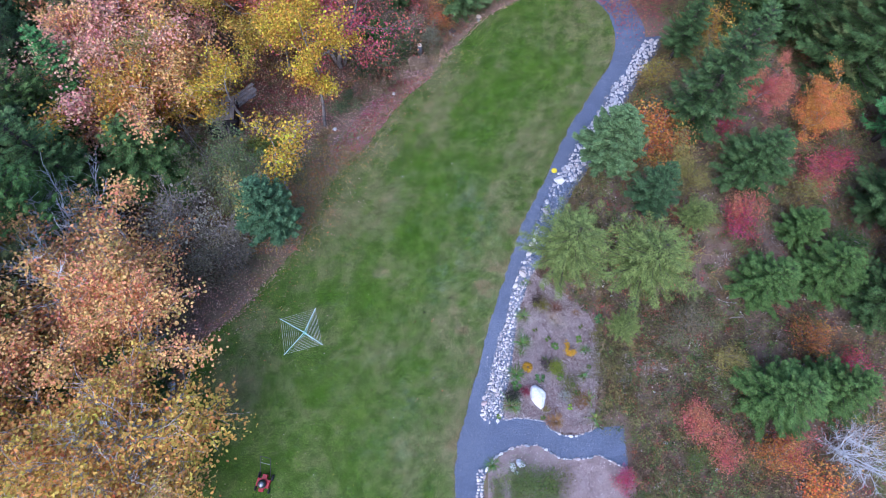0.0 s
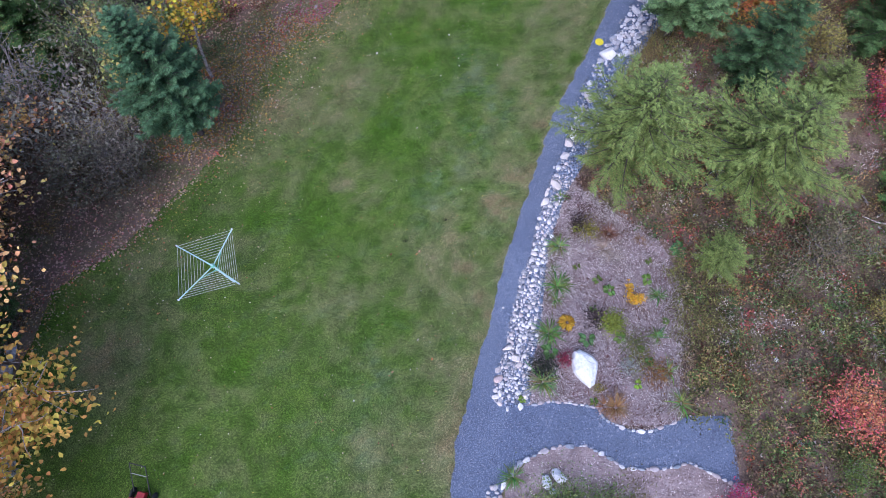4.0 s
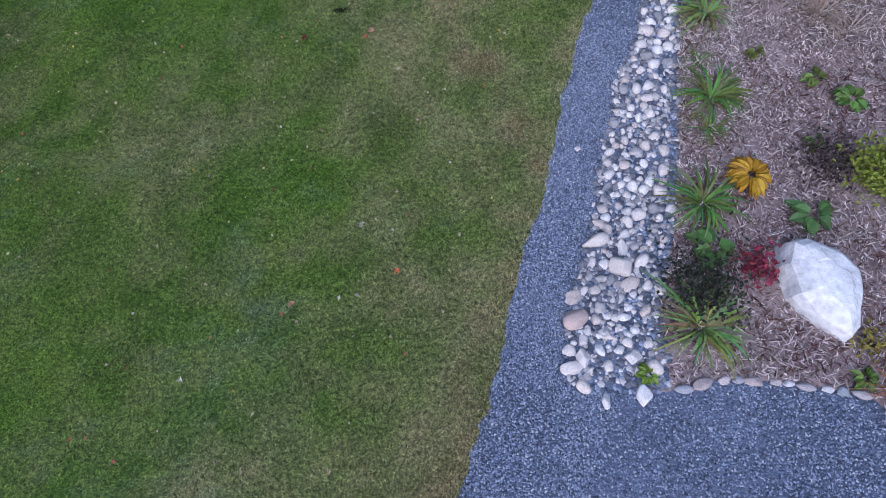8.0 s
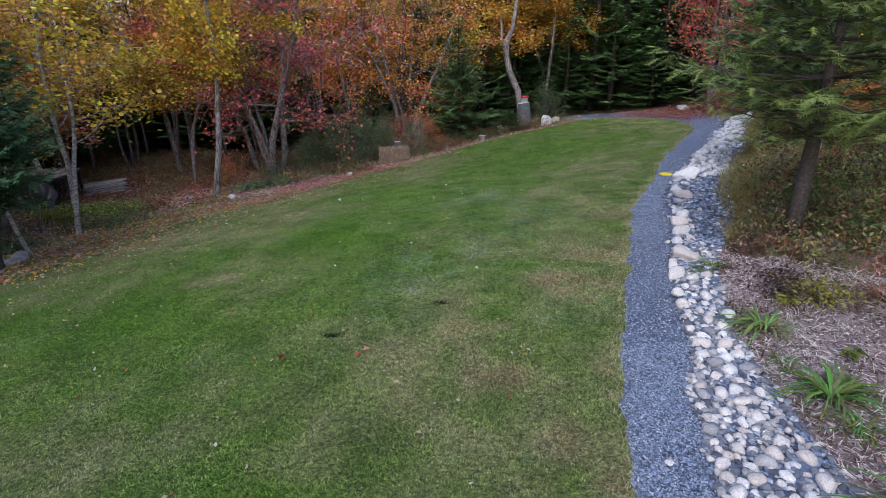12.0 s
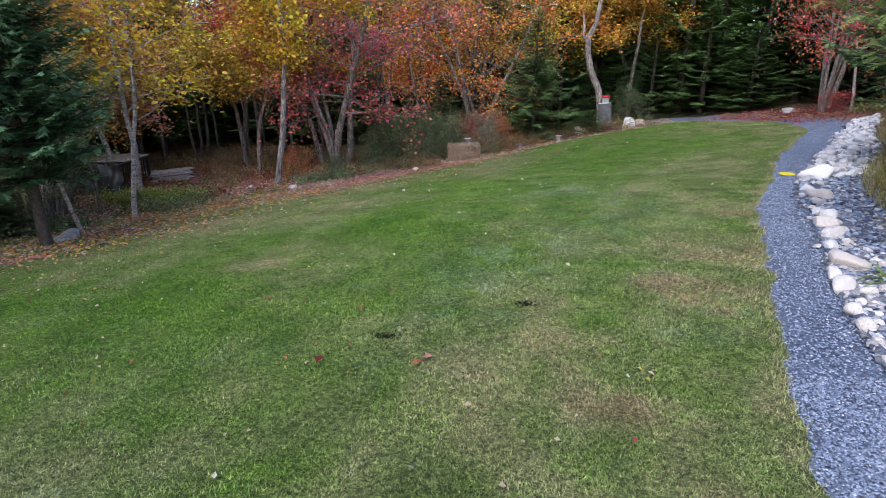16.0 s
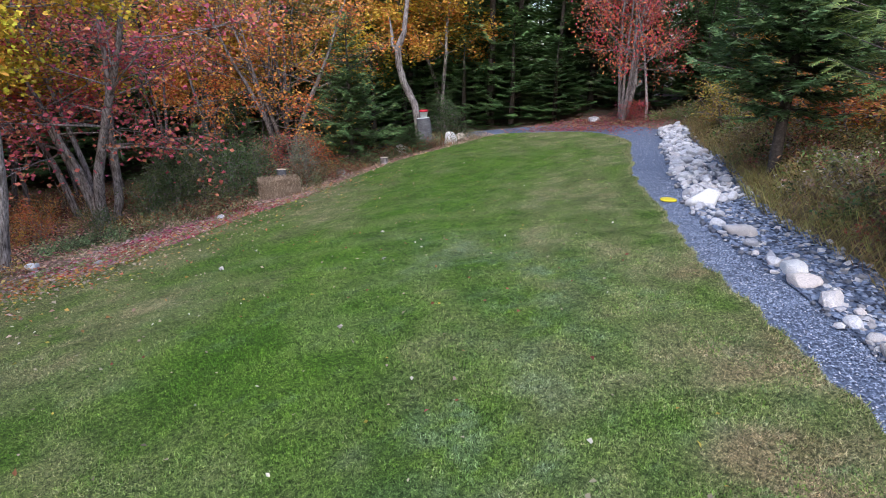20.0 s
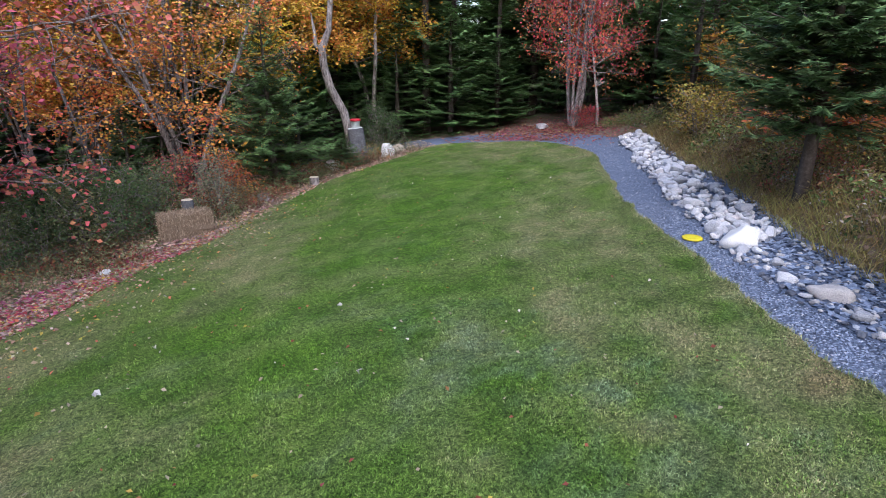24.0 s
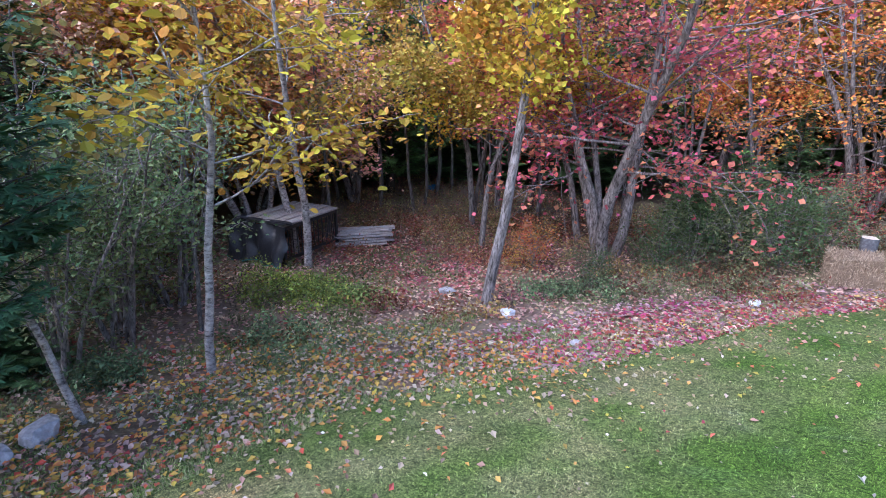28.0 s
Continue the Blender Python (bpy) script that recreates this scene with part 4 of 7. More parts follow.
# shrubs: x, y, template, scale, tone
for x, y, k, s, tone in (
    (10.0, 13.2, 6, 1.7, (0.6, 0.25, 0.07)), (9.4, 12.5, 6, 1.3, RUST), (10.5, 12.0, 7, 0.9, (0.4, 0.34, 0.1)), (12.4, 8.6, 6, 0.85, CRIMSON), (13.0, 9.4, 6, 0.9, CORAL), (17.1, 11.8, 6, 0.8, CRIMSON), (16.3, 11.0, 6, 1.0, RED), (9.3, 0.9, 6, 0.75, CORAL), (9.9, 0.3, 6, 0.8, CORAL), (10.6, -0.4, 6, 0.7, CORAL), (12.2, -0.4, 7, 0.8, RUST), (12.9, -0.2, 7, 0.7, RED), (9.25, -0.6, 6, 0.45, LARCH), (13.7, -1.5, 6, 1.1, ORANGE), (6.6, -1.3, 6, 0.5, CRIMSON),
    (12.9, 18.6, 7, 1.2, GOLD), (12.4, 17.4, 7, 0.9, OLIVE), (10.3, 16.6, 6, 0.9, (0.4, 0.3, 0.07)), (15.4, 10.0, 7, 0.8, OLIVE), (9.9, 7.2, 7, 0.7, OLIVE), (9.7, 4.5, 7, 0.9, (0.2, 0.18, 0.1)), (11.2, 3.2, 7, 0.7, OLIVE), (14.5, 4.0, 7, 0.8, RUST), (16.6, 7.8, 7, 0.9, LIGHT_GREEN), (16.0, 2.8, 6, 0.8, CRIMSON), (10.9, 10.9, 7, 0.8, OLIVE), (12.4, 13.6, 7, 0.8, CRIMSON),
    (-3.2, 19.2, 7, 0.8, (0.2, 0.22, 0.1)), (-1.9, 20.9, 7, 0.8, (0.17, 0.2, 0.09)), (-0.6, 20.5, 7, 0.7, (0.24, 0.24, 0.15)), (-3.9, 18.9, 7, 0.75, (0.1, 0.145, 0.06)), (-2.5, 19.7, 7, 0.85, (0.11, 0.16, 0.06)), (-4.4, 19.0, 7, 0.7, (0.12, 0.15, 0.06)), (-0.2, 21.7, 7, 0.7, RUST), (-2.6, 21.8, 7, 0.8, (0.15, 0.18, 0.08)), (-5.0, 17.2, 7, 0.4, (0.1, 0.14, 0.06)), 
    (-10.6, 12.2, 7, 1.2, (0.22, 0.26, 0.1)), (-10.2, 10.7, 6, 1.0, (0.34, 0.33, 0.14)), (-11.4, 9.2, 6, 1.9, (0.42, 0.38, 0.3)), (-11.0, 11.8, 7, 1.3, (0.24, 0.24, 0.13)), (-10.2, 8.5, 6, 1.3, (0.38, 0.34, 0.27)), (-9.3, 7.6, 7, 1.0, (0.18, 0.16, 0.12)), (-10.6, 7.6, 7, 1.2, (0.2, 0.18, 0.12)), (-11.9, 1.2, 7, 0.9, GOLD), (-11.6, 3.0, 7, 0.8, (0.16, 0.15, 0.1)), (-12.4, 2.0, 7, 1.0, (0.16, 0.15, 0.1)), (-6.6, 18.0, 7, 0.5, RUST), (-4.6, 22.6, 7, 0.8, (0.16, 0.18, 0.08)), (11.3, 22.5, 6, 0.55, CRIMSON), (-1.7, 24.2, 6, 1.1, RED), (5.2, 25.8, 7, 0.8, (0.1, 0.14, 0.06))):
    stand(LF[k], x, y, s, x * 131 % 360, s * 0.62 if s > 1.25 and x > 0 else None, tone)
# the woods all round: a closed back row first, then filling
rng = np.random.default_rng(5)
spots = []
for i in range(2600):
    x, y = rng.uniform(-32, 30), rng.uniform(-4, 44)
    left = -15.5 if y < 20 else -15.5 + (y - 20) * 0.75
    right = 18.8 if y < 17 else 18.8 - (y - 17) * 0.75
    if (left < x < right and y < 27.2) or any((x - a) ** 2 + (y - b) ** 2 < 2.9 for a, b in spots):
        continue
    spots.append((x, y))
spots.sort(key=lambda p: max(0, abs(p[0] - 1) - 16) * 1.5 + abs(p[1] - 24) if p[1] > 14 else 9 + abs(abs(p[0]) - 18))
for i, (x, y) in enumerate(spots[:190]):
    if rng.random() < 0.68 or (x < -13 and y < 21):
        near = y < 24 and abs(x) < 24
        stand(SP[i % 3] if near else FAR_SP[i % 2], x, y, rng.uniform(1.1, 1.6) * (0.85 if near else 1), i * 50, rng.uniform(1.3, 2.0), tuple(v * rng.uniform(1.2, 1.9) for v in SPRUCE_GREEN))
    else:
        stand(LF[8], x, y, rng.uniform(0.9, 1.2), i * 70, None, (GOLD, ORANGE, YELLOW, RUST, OLIVE)[i % 5])
for x, y, s, hs in ((6.3, 27.4, 1.0, 0.62), (8.2, 26.6, 1.1, 0.75), (9.8, 25.8, 0.9, 0.55), (12.9, 24.2, 1.1, 0.8), (14.2, 22.4, 1.0, 0.7), (7.2, 28.8, 1.3, 1.1), (10.8, 27.6, 1.3, 1.2), (13.2, 26.4, 1.3, 1.1), (5.0, 29.4, 1.2, 1.0), (-0.6, 27.0, 1.2, 1.0), (-7.6, 26.8, 1.3, 1.1), (-15.4, 24.2, 1.1, 0.8), (-13.2, 26.0, 1.1, 0.7), (-10.6, 26.6, 1.1, 0.8), (-8.6, 26.0, 1.0, 0.7), (2.3, 26.6, 1.1, 0.7), (15.2, 20.6, 1.0, 0.8), (-21.0, 16.5, 1.2, 0.9), (-19.5, 19.5, 1.3, 0.9), (-17.6, 21.6, 1.2, 0.8), (-16.0, 23.8, 1.3, 0.9), (-14.2, 25.4, 1.2, 0.8), (-12.4, 26.6, 1.3, 0.9), (-10.6, 27.6, 1.2, 0.8), (-8.8, 29.0, 1.3, 0.9), (-18.8, 24.0, 1.4, 1.1), (-15.4, 27.4, 1.4, 1.1), (-11.8, 29.8, 1.4, 1.1), (-5.6, 30.0, 1.4, 1.0), (-2.4, 30.4, 1.3, 1.0), (0.4, 31.0, 1.4, 1.1), (2.6, 32.2, 1.5, 1.5), (5.4, 32.0, 1.5, 1.6), (8.4, 31.0, 1.5, 1.6), (9.4, 29.4, 1.4, 1.4), (11.6, 29.6, 1.5, 1.6), (13.2, 28.6, 1.5, 1.7), (6.6, 30.4, 1.4, 1.5), (3.9, 28.4, 1.2, 1.2), (17.4, 20.8, 1.2, 1.0), (15.6, 24.0, 1.3, 1.2)):
    stand(FAR_SP[2], x, y, s, x * 61, hs, tuple(v * 1.4 for v in SPRUCE_GREEN))


def far_woods():
    """The closed wall of dark conifers behind the nearer trees, as one mass."""
    rng = np.random.default_rng(6)
    bag = Bag()
    for i in range(330):
        a = rng.uniform(-0.75, 3.9)
        d = rng.uniform(33, 46)
        x, y = 1 + d * np.cos(a), 10 + d * np.sin(a)
        h, r = rng.uniform(9, 14), rng.uniform(1.6, 2.4)
        n = 260
        f = rng.random(n) ** 1.25
        b = rng.uniform(0, 6.3, n)
        reach = r * (1 - f) * rng.uniform(0.5, 1.1, n) + 0.1
        out = np.stack([np.cos(b), np.sin(b), 0 * b], -1)
        side = np.stack([-np.sin(b), np.cos(b), 0 * b], -1) * (0.22 + 0.2 * reach)[:, None]
        base = np.array([x, y, float(gz(x, y))]) + np.stack([0 * f, 0 * f, f * h], -1)
        tip = base + out * reach[:, None] - np.stack([0 * f, 0 * f, reach * 0.35], -1)
        inner = base + out * reach[:, None] * 0.25
        bag.add(np.stack([inner - side, tip, inner + side], 1), np.arange(n)[:, None] * 3 + [0, 1, 2])
    me = bag.mesh("far_woods", NEEDLES)
    ob = tagged(new("far_woods", me), "dense dark conifer woods closing off the garden", "forest", kind="stuff")
    ob.color = (0.11, 0.16, 0.08, 1)


far_woods()
for ob in (*SP, *FAR_SP, *LARCH_T, *LF):
    drop(ob)


# ---- stones, gravel, grass, litter, scrub ----
def ico(level=1):
    bm = bmesh.new()
    bmesh.ops.create_icosphere(bm, subdivisions=level, radius=1)
    v = np.array([p.co[:] for p in bm.verts])
    f = np.array([[q.index for q in p.verts] for p in bm.faces])
    bm.free()
    return v, f


ICO1, ICO2, ICO3 = ico(1), ico(2), ico(3)


def stone_shape(rng, flat=0.7, rugged=0.25, base=None):
    """A field stone: a ball with flattened sides, squashed."""
    v, f = base or ICO2
    v = v.copy()
    for _ in range(9):
        n = rng.normal(size=3)
        n /= np.linalg.norm(n)
        d = rng.uniform(0.55, 0.85)
        over = np.maximum(v @ n - d, 0)
        v -= over[:, None] * n * 0.93
    lump = rng.normal(size=(3, 3)) * 2.2
    v *= 1 + rugged * 0.5 * np.sin(v @ lump + rng.uniform(0, 6, 3)).mean(1, keepdims=True) + 0.012 * rng.normal(size=(len(v), 1))
    v *= np.array([rng.uniform(0.85, 1.25), rng.uniform(0.75, 1.0), flat * rng.uniform(0.8, 1.1)])
    return v, f


def stone_mesh(seed, mat, flat=0.7, rugged=0.25, level=1):
    rng = np.random.default_rng(seed)
    bag = Bag()
    bag.add(*stone_shape(rng, flat, rugged, (ICO1, ICO2, ICO3, ICO2, ICO3)[level - 1]))
    return bag.mesh("stone", mat, level in (2, 3, 5))


STONES = [stone_mesh(100 + k, PALE_ROCK, 0.75, 0.1, 2) for k in range(14)]
BOULDERS = [stone_mesh(130 + k, PALE_ROCK, 0.7, 0.3, 3) for k in range(10)]
BROKEN = [stone_mesh(160 + k, WHITE_ROCK, 0.75, 0.3, 4) for k in range(8)]
SLABS = [stone_mesh(170 + k, SLAB_ROCK, 0.6, 0.25, 5) for k in range(10)]
PINK = [stone_mesh(150, PINK_ROCK, 0.6, 0.3, 3)]


def lay_stone(parent, name, x, y, r, rng, meshes=STONES, sink=0.3, lift=0.0):
    ob = new(name, meshes[int(rng.integers(len(meshes)))])
    ob.parent = parent
    ob.location = (x, y, float(gz(x, y)) + r * (0.7 - sink) * 0.8 + lift)
    ob.scale = (r, r * rng.uniform(0.85, 1.1), r * rng.uniform(0.85, 1.1))
    ob.rotation_euler = (rng.normal() * 0.2, rng.normal() * 0.2, rng.uniform(0, 6.3))
    return ob


def scatter_chips(name, pts, size, rng, mat, label, category, sides=8, flat=0.6, parent=None):
    """Many small stones as one mesh."""
    n = len(pts)
    shard = np.array([(1, 0.1, 0), (0.3, 0.75, 0.35), (-0.9, 0.45, 0.1), (-0.7, -0.6, 0.4), (0.5, -0.7, 0.1), (0.1, 0, 0.75), (0, 0, -0.5)])
    octa = shard if sides == 10 else ICO1[0] if sides > 8 else np.array([(1, 0, -0.1), (-0.9, 0.2, -0.1), (0, 0.8, -0.1), (0.1, -0.8, -0.1), (0.1, 0.1, 0.7)])
    faces = np.array([(k, (k + 1) % 5, 5) for k in range(5)] + [((k + 1) % 5, k, 6) for k in range(5)]) if sides == 10 else ICO1[1] if sides > 8 else np.array([(0, 2, 4), (2, 1, 4), (1, 3, 4), (3, 0, 4)])
    v = np.repeat(octa[None], n, 0) * rng.uniform(0.78, 1.22, (n, len(octa), 1)) * rng.uniform(0.75, 1.25, (n, 1, 3)) * size[:, None, None] * (1, 1, flat)
    a = rng.uniform(0, 6.3, n)
    c, s = np.cos(a)[:, None], np.sin(a)[:, None]
    v = np.stack([v[..., 0] * c - v[..., 1] * s, v[..., 0] * s + v[..., 1] * c, v[..., 2] + v[..., 0] * rng.normal(size=(n, 1)) * 0.3], -1)
    bag = Bag()
    bag.add(v + pts[:, None], (np.arange(n)[:, None, None] * len(octa) + faces).reshape(-1, 3))
    ob = new(name, bag.mesh(name, mat))
    ob.parent = parent
    return tagged(ob, label, category if not parent else "", kind="stuff")


def on_ground(x, y, lift=0.0):
    return np.stack([x, y, gz(x, y) + lift], -1)


def rock_border_stones():
    rng = np.random.default_rng(40)
    placed = []

    def put(x, y, r, meshes, lift=0.02):
        if any((x - a) ** 2 + (y - b) ** 2 < (0.74 * (r + q)) ** 2 for a, b, q in placed):
            return False
        placed.append((x, y, r))
        lay_stone(ROCK_BORDER, "stone", x, y, r, rng, meshes, 0.3, lift)
        return True

    for x, y, r in ((5.5, 11.6, 0.24), (3.16, 6.45, 0.13), (3.24, 6.72, 0.1), (3.5, 7.0, 0.16), (3.4, 6.75, 0.12), (2.16, 2.02, 0.13), (3.95, 8.35, 0.14), (4.15, 8.65, 0.17), (4.7, 9.95, 0.18), (2.02, 2.0, 0.1), (1.95, 2.3, 0.12)):
        put(x, y, r, BOULDERS)
    put(1.68, 1.51, 0.13, PINK)
    for x, y, r in ((1.98, 2.43, 0.085), (2.06, 2.22, 0.085), (2.2, 2.22, 0.08), (2.17, 2.01, 0.113), (2.23, 1.85, 0.085), (1.9, 2.18, 0.097), (2.06, 2.1, 0.063), (1.69, 1.74, 0.078), (1.78, 1.44, 0.06), (1.61, 1.22, 0.062), (1.62, 1.07, 0.092), (1.77, 1.03, 0.06),
                    (1.7, 0.9, 0.085), (1.88, 0.78, 0.07), (2.16, 1.16, 0.088), (1.88, 1.23, 0.072), (1.74, 1.31, 0.061), (2.14, 1.53, 0.064), (2.11, 1.7, 0.06), (1.92, 1.6, 0.068), (1.96, 1.36, 0.061), (2.38, 1.83, 0.057), (2.36, 2.06, 0.094), (2.23, 2.36, 0.072), (2.21, 0.82, 0.085), (2.08, 2.67, 0.069)):
        put(x, y, r, BOULDERS, 0.01)
    y = 0.95
    while y < 4.8:
        put(ROCK_LEFT(y) + rng.uniform(0.02, 0.09), y, rng.uniform(0.045, 0.08), BOULDERS if y < 3 else STONES)
        y += 0.07
    for i in range(5200):
        y = rng.uniform(0.95, 7.3)
        u = rng.beta(1.0, 1.6)
        if y > 3.9 and rng.random() < 0.7 or 2.6 < y <= 3.9 and rng.random() < 0.45 or u > 0.85 and rng.random() < 0.6:
            continue
        x = ROCK_LEFT(y) + u * (ROCK_RIGHT(y) - ROCK_LEFT(y))
        put(x, y, rng.choice((0.025, 0.03, 0.04, 0.055, 0.075) if y < 2.6 else (0.035, 0.045, 0.055, 0.07, 0.085)) * rng.uniform(0.85, 1.15), STONES)
        if len(placed) > 420:
            break
    for i in range(1300):
        y = 7.3 + 12.3 * rng.random()
        near = np.clip((y - 9) / 5, 0, 1)
        u = rng.random() ** (1.6 - 0.6 * near)
        if y < 11.5:
            if u > 0.35 and rng.random() < 0.95 or rng.random() < 0.6:
                continue
        x = ROCK_LEFT(y) + 0.1 + u * (0.78 * (ROCK_RIGHT(y) - ROCK_LEFT(y)) - 0.1)
        put(x, y, rng.choice((0.06, 0.08, 0.11, 0.14)) * rng.uniform(0.8, 1.2) * (0.85 + 0.12 * near), BROKEN, 0.03 + 0.08 * near * u)
        if len(placed) > 590:
            break
    n = 3400
    y = rng.uniform(0.9, 19.6, n) ** 1.0
    y[: n // 2] = rng.uniform(0.9, 7.3, n // 2)
    u = rng.random(n)
    x = ROCK_LEFT(y) - 0.04 + u * (ROCK_RIGHT(y) - ROCK_LEFT(y) + 0.06)
    size = rng.uniform(0.014, 0.04, n) * np.where(y > 7.3, 1.3, 1.0)
    scatter_chips("pebbles", on_ground(x, y, 0.025 + size * 0.3), size, rng, PEBBLE, "small pale and grey pebbles filling the rock border", "pebbles", sides=20, parent=ROCK_BORDER)
    n = 9500
    y = np.r_[rng.uniform(5.5, 13.5, 6000), rng.uniform(0.85, 5.5, 3500)]
    x = ROCK_LEFT(y) + (0.06 + 0.94 * rng.random(n)) * (ROCK_RIGHT(y) - ROCK_LEFT(y))
    size = np.where(y > 5.5, rng.uniform(0.014, 0.05, n), rng.uniform(0.012, 0.032, n))
    scatter_chips("dark_stones", on_ground(x, y, 0.03), size, rng, CHIPS, "dark slate-grey stones filling the rock border", "pebbles", sides=10, parent=ROCK_BORDER)


    # broken white rock filling the far end of the border
    n = 420
    y = rng.uniform(11.5, 19.6, n)
    u = rng.random(n) ** 1.3
    x = ROCK_LEFT(y) + 0.06 + u * 0.8 * (ROCK_RIGHT(y) - ROCK_LEFT(y))
    size = rng.uniform(0.035, 0.085, n)
    scatter_chips("broken_rock", on_ground(x, y, 0.03 + size * 0.4), size, rng, WHITE_ROCK, "small broken white rocks between the larger ones", "rocks", sides=20, flat=0.75, parent=ROCK_BORDER)


def edging():
    rng = np.random.default_rng(41)
    edge = thing("stone_edging", "single row of small pale stones edging the side path", "stone edging")

    def slab(parent, x, y, s, line):
        ob = lay_stone(parent, "stone", x, y, s, rng, SLABS, 0.3, 0.012)
        ob.scale = (s, s * rng.uniform(0.62, 0.85), s * 0.8)
        ob.rotation_euler = (0, 0, np.arctan2(line(x + 0.05) - line(x - 0.05), 0.1) + rng.normal() * 0.12)

    x = 2.55
    while x < 5.75:
        s = rng.choice((0.045, 0.055, 0.07, 0.09)) * rng.uniform(0.85, 1.15)
        slab(edge, x, SIDE_TOP(x) + 0.02, s, SIDE_TOP)
        x += s * 1.9 / max(0.35, np.hypot(1, (SIDE_TOP(x + 0.05) - SIDE_TOP(x)) / 0.05)) * rng.uniform(0.95, 1.25)
    low = thing("stone_edging", "curved row of pale stones edging the lower bed", "stone edging")
    x = 1.47
    while x < 6.9:
        s = rng.choice((0.05, 0.06, 0.075, 0.1)) * rng.uniform(0.85, 1.15)
        slab(low, x, SIDE_BOTTOM(x) - 0.02, s, SIDE_BOTTOM)
        x += s * 1.9 / max(0.3, np.hypot(1, (SIDE_BOTTOM(x + 0.05) - SIDE_BOTTOM(x)) / 0.05)) * rng.uniform(0.95, 1.25)
    for y in np.arange(-5.5, -0.9, 0.11):
        for k in range(2):
            lay_stone(low, "stone", 1.35 + 0.1 * (y + 1.9) * 0.6 + k * 0.12 + rng.normal() * 0.03, y, rng.uniform(0.05, 0.09), rng, STONES, 0.25, 0.015)


def gravel():
    rng = np.random.default_rng(42)
    n = 53000
    y = np.r_[rng.uniform(-3, 8, n // 2), rng.uniform(-1.2, 5, n - n // 2)]
    x = edge(y) + rng.random(n) * np.where(y < 0.9, 1.08, np.maximum(ROCK_LEFT(y) - LAWN_RIGHT(y), 0.3) + 0.14)
    m = 22000
    xs = rng.uniform(1.5, 6.95, m)
    yy = SIDE_BOTTOM(xs) + rng.random(m) * (SIDE_TOP(xs) - SIDE_BOTTOM(xs))
    x, y = np.r_[x, xs], np.r_[y, yy]
    size = rng.uniform(0.008, 0.0155, len(x))
    scatter_chips("gravel_chips", on_ground(x, y, 0.021), size, rng, CHIPS, "loose blue-grey crushed gravel chips", "gravel")
    n = 20000
    y = 8 + 11.8 * rng.random(n) ** 1.4
    x = edge(y) + rng.random(n) * (ROCK_LEFT(y) - LAWN_RIGHT(y) + 0.15)
    scatter_chips("gravel_chips", on_ground(x, y, 0.012), rng.uniform(0.01, 0.02, n), rng, CHIPS, "loose blue-grey crushed gravel chips", "gravel")
    p = thing("pebble", "small pale pebble lying on the gravel path", "pebble")
    lay_stone(p, "stone", 1.89, 3.38, 0.035, rng, STONES, 0.1, 0.01)


def blades(name, x, y, length, width, rng, lush):
    n = len(x)
    a = rng.uniform(0, 6.3, n)
    lean = rng.uniform(0.2, 1.45, n)
    d = np.stack([np.cos(a) * np.sin(lean), np.sin(a) * np.sin(lean), np.cos(lean)], -1)
    b = rng.uniform(0, 6.3, n)
    s = np.stack([np.cos(b), np.sin(b), 0 * b], -1) * width[:, None]
    p = on_ground(x, y, 0.008)
    bag = Bag()
    bag.add(np.stack([p - s, p + s, p + d * length[:, None]], 1), np.arange(n)[:, None] * 3 + [0, 1, 2])
    me = bag.mesh(name, BLADES)
    at = me.attributes.new("lush", "FLOAT", "POINT")
    at.data.foreach_set("value", np.repeat(lush, 3).astype(np.float32))
    at = me.attributes.new("clover", "FLOAT", "POINT")
    at.data.foreach_set("value", np.repeat(clover(x, y), 3).astype(np.float32))
    return tagged(new(name, me), "short mown grass blades of the lawn", "grass", kind="stuff")


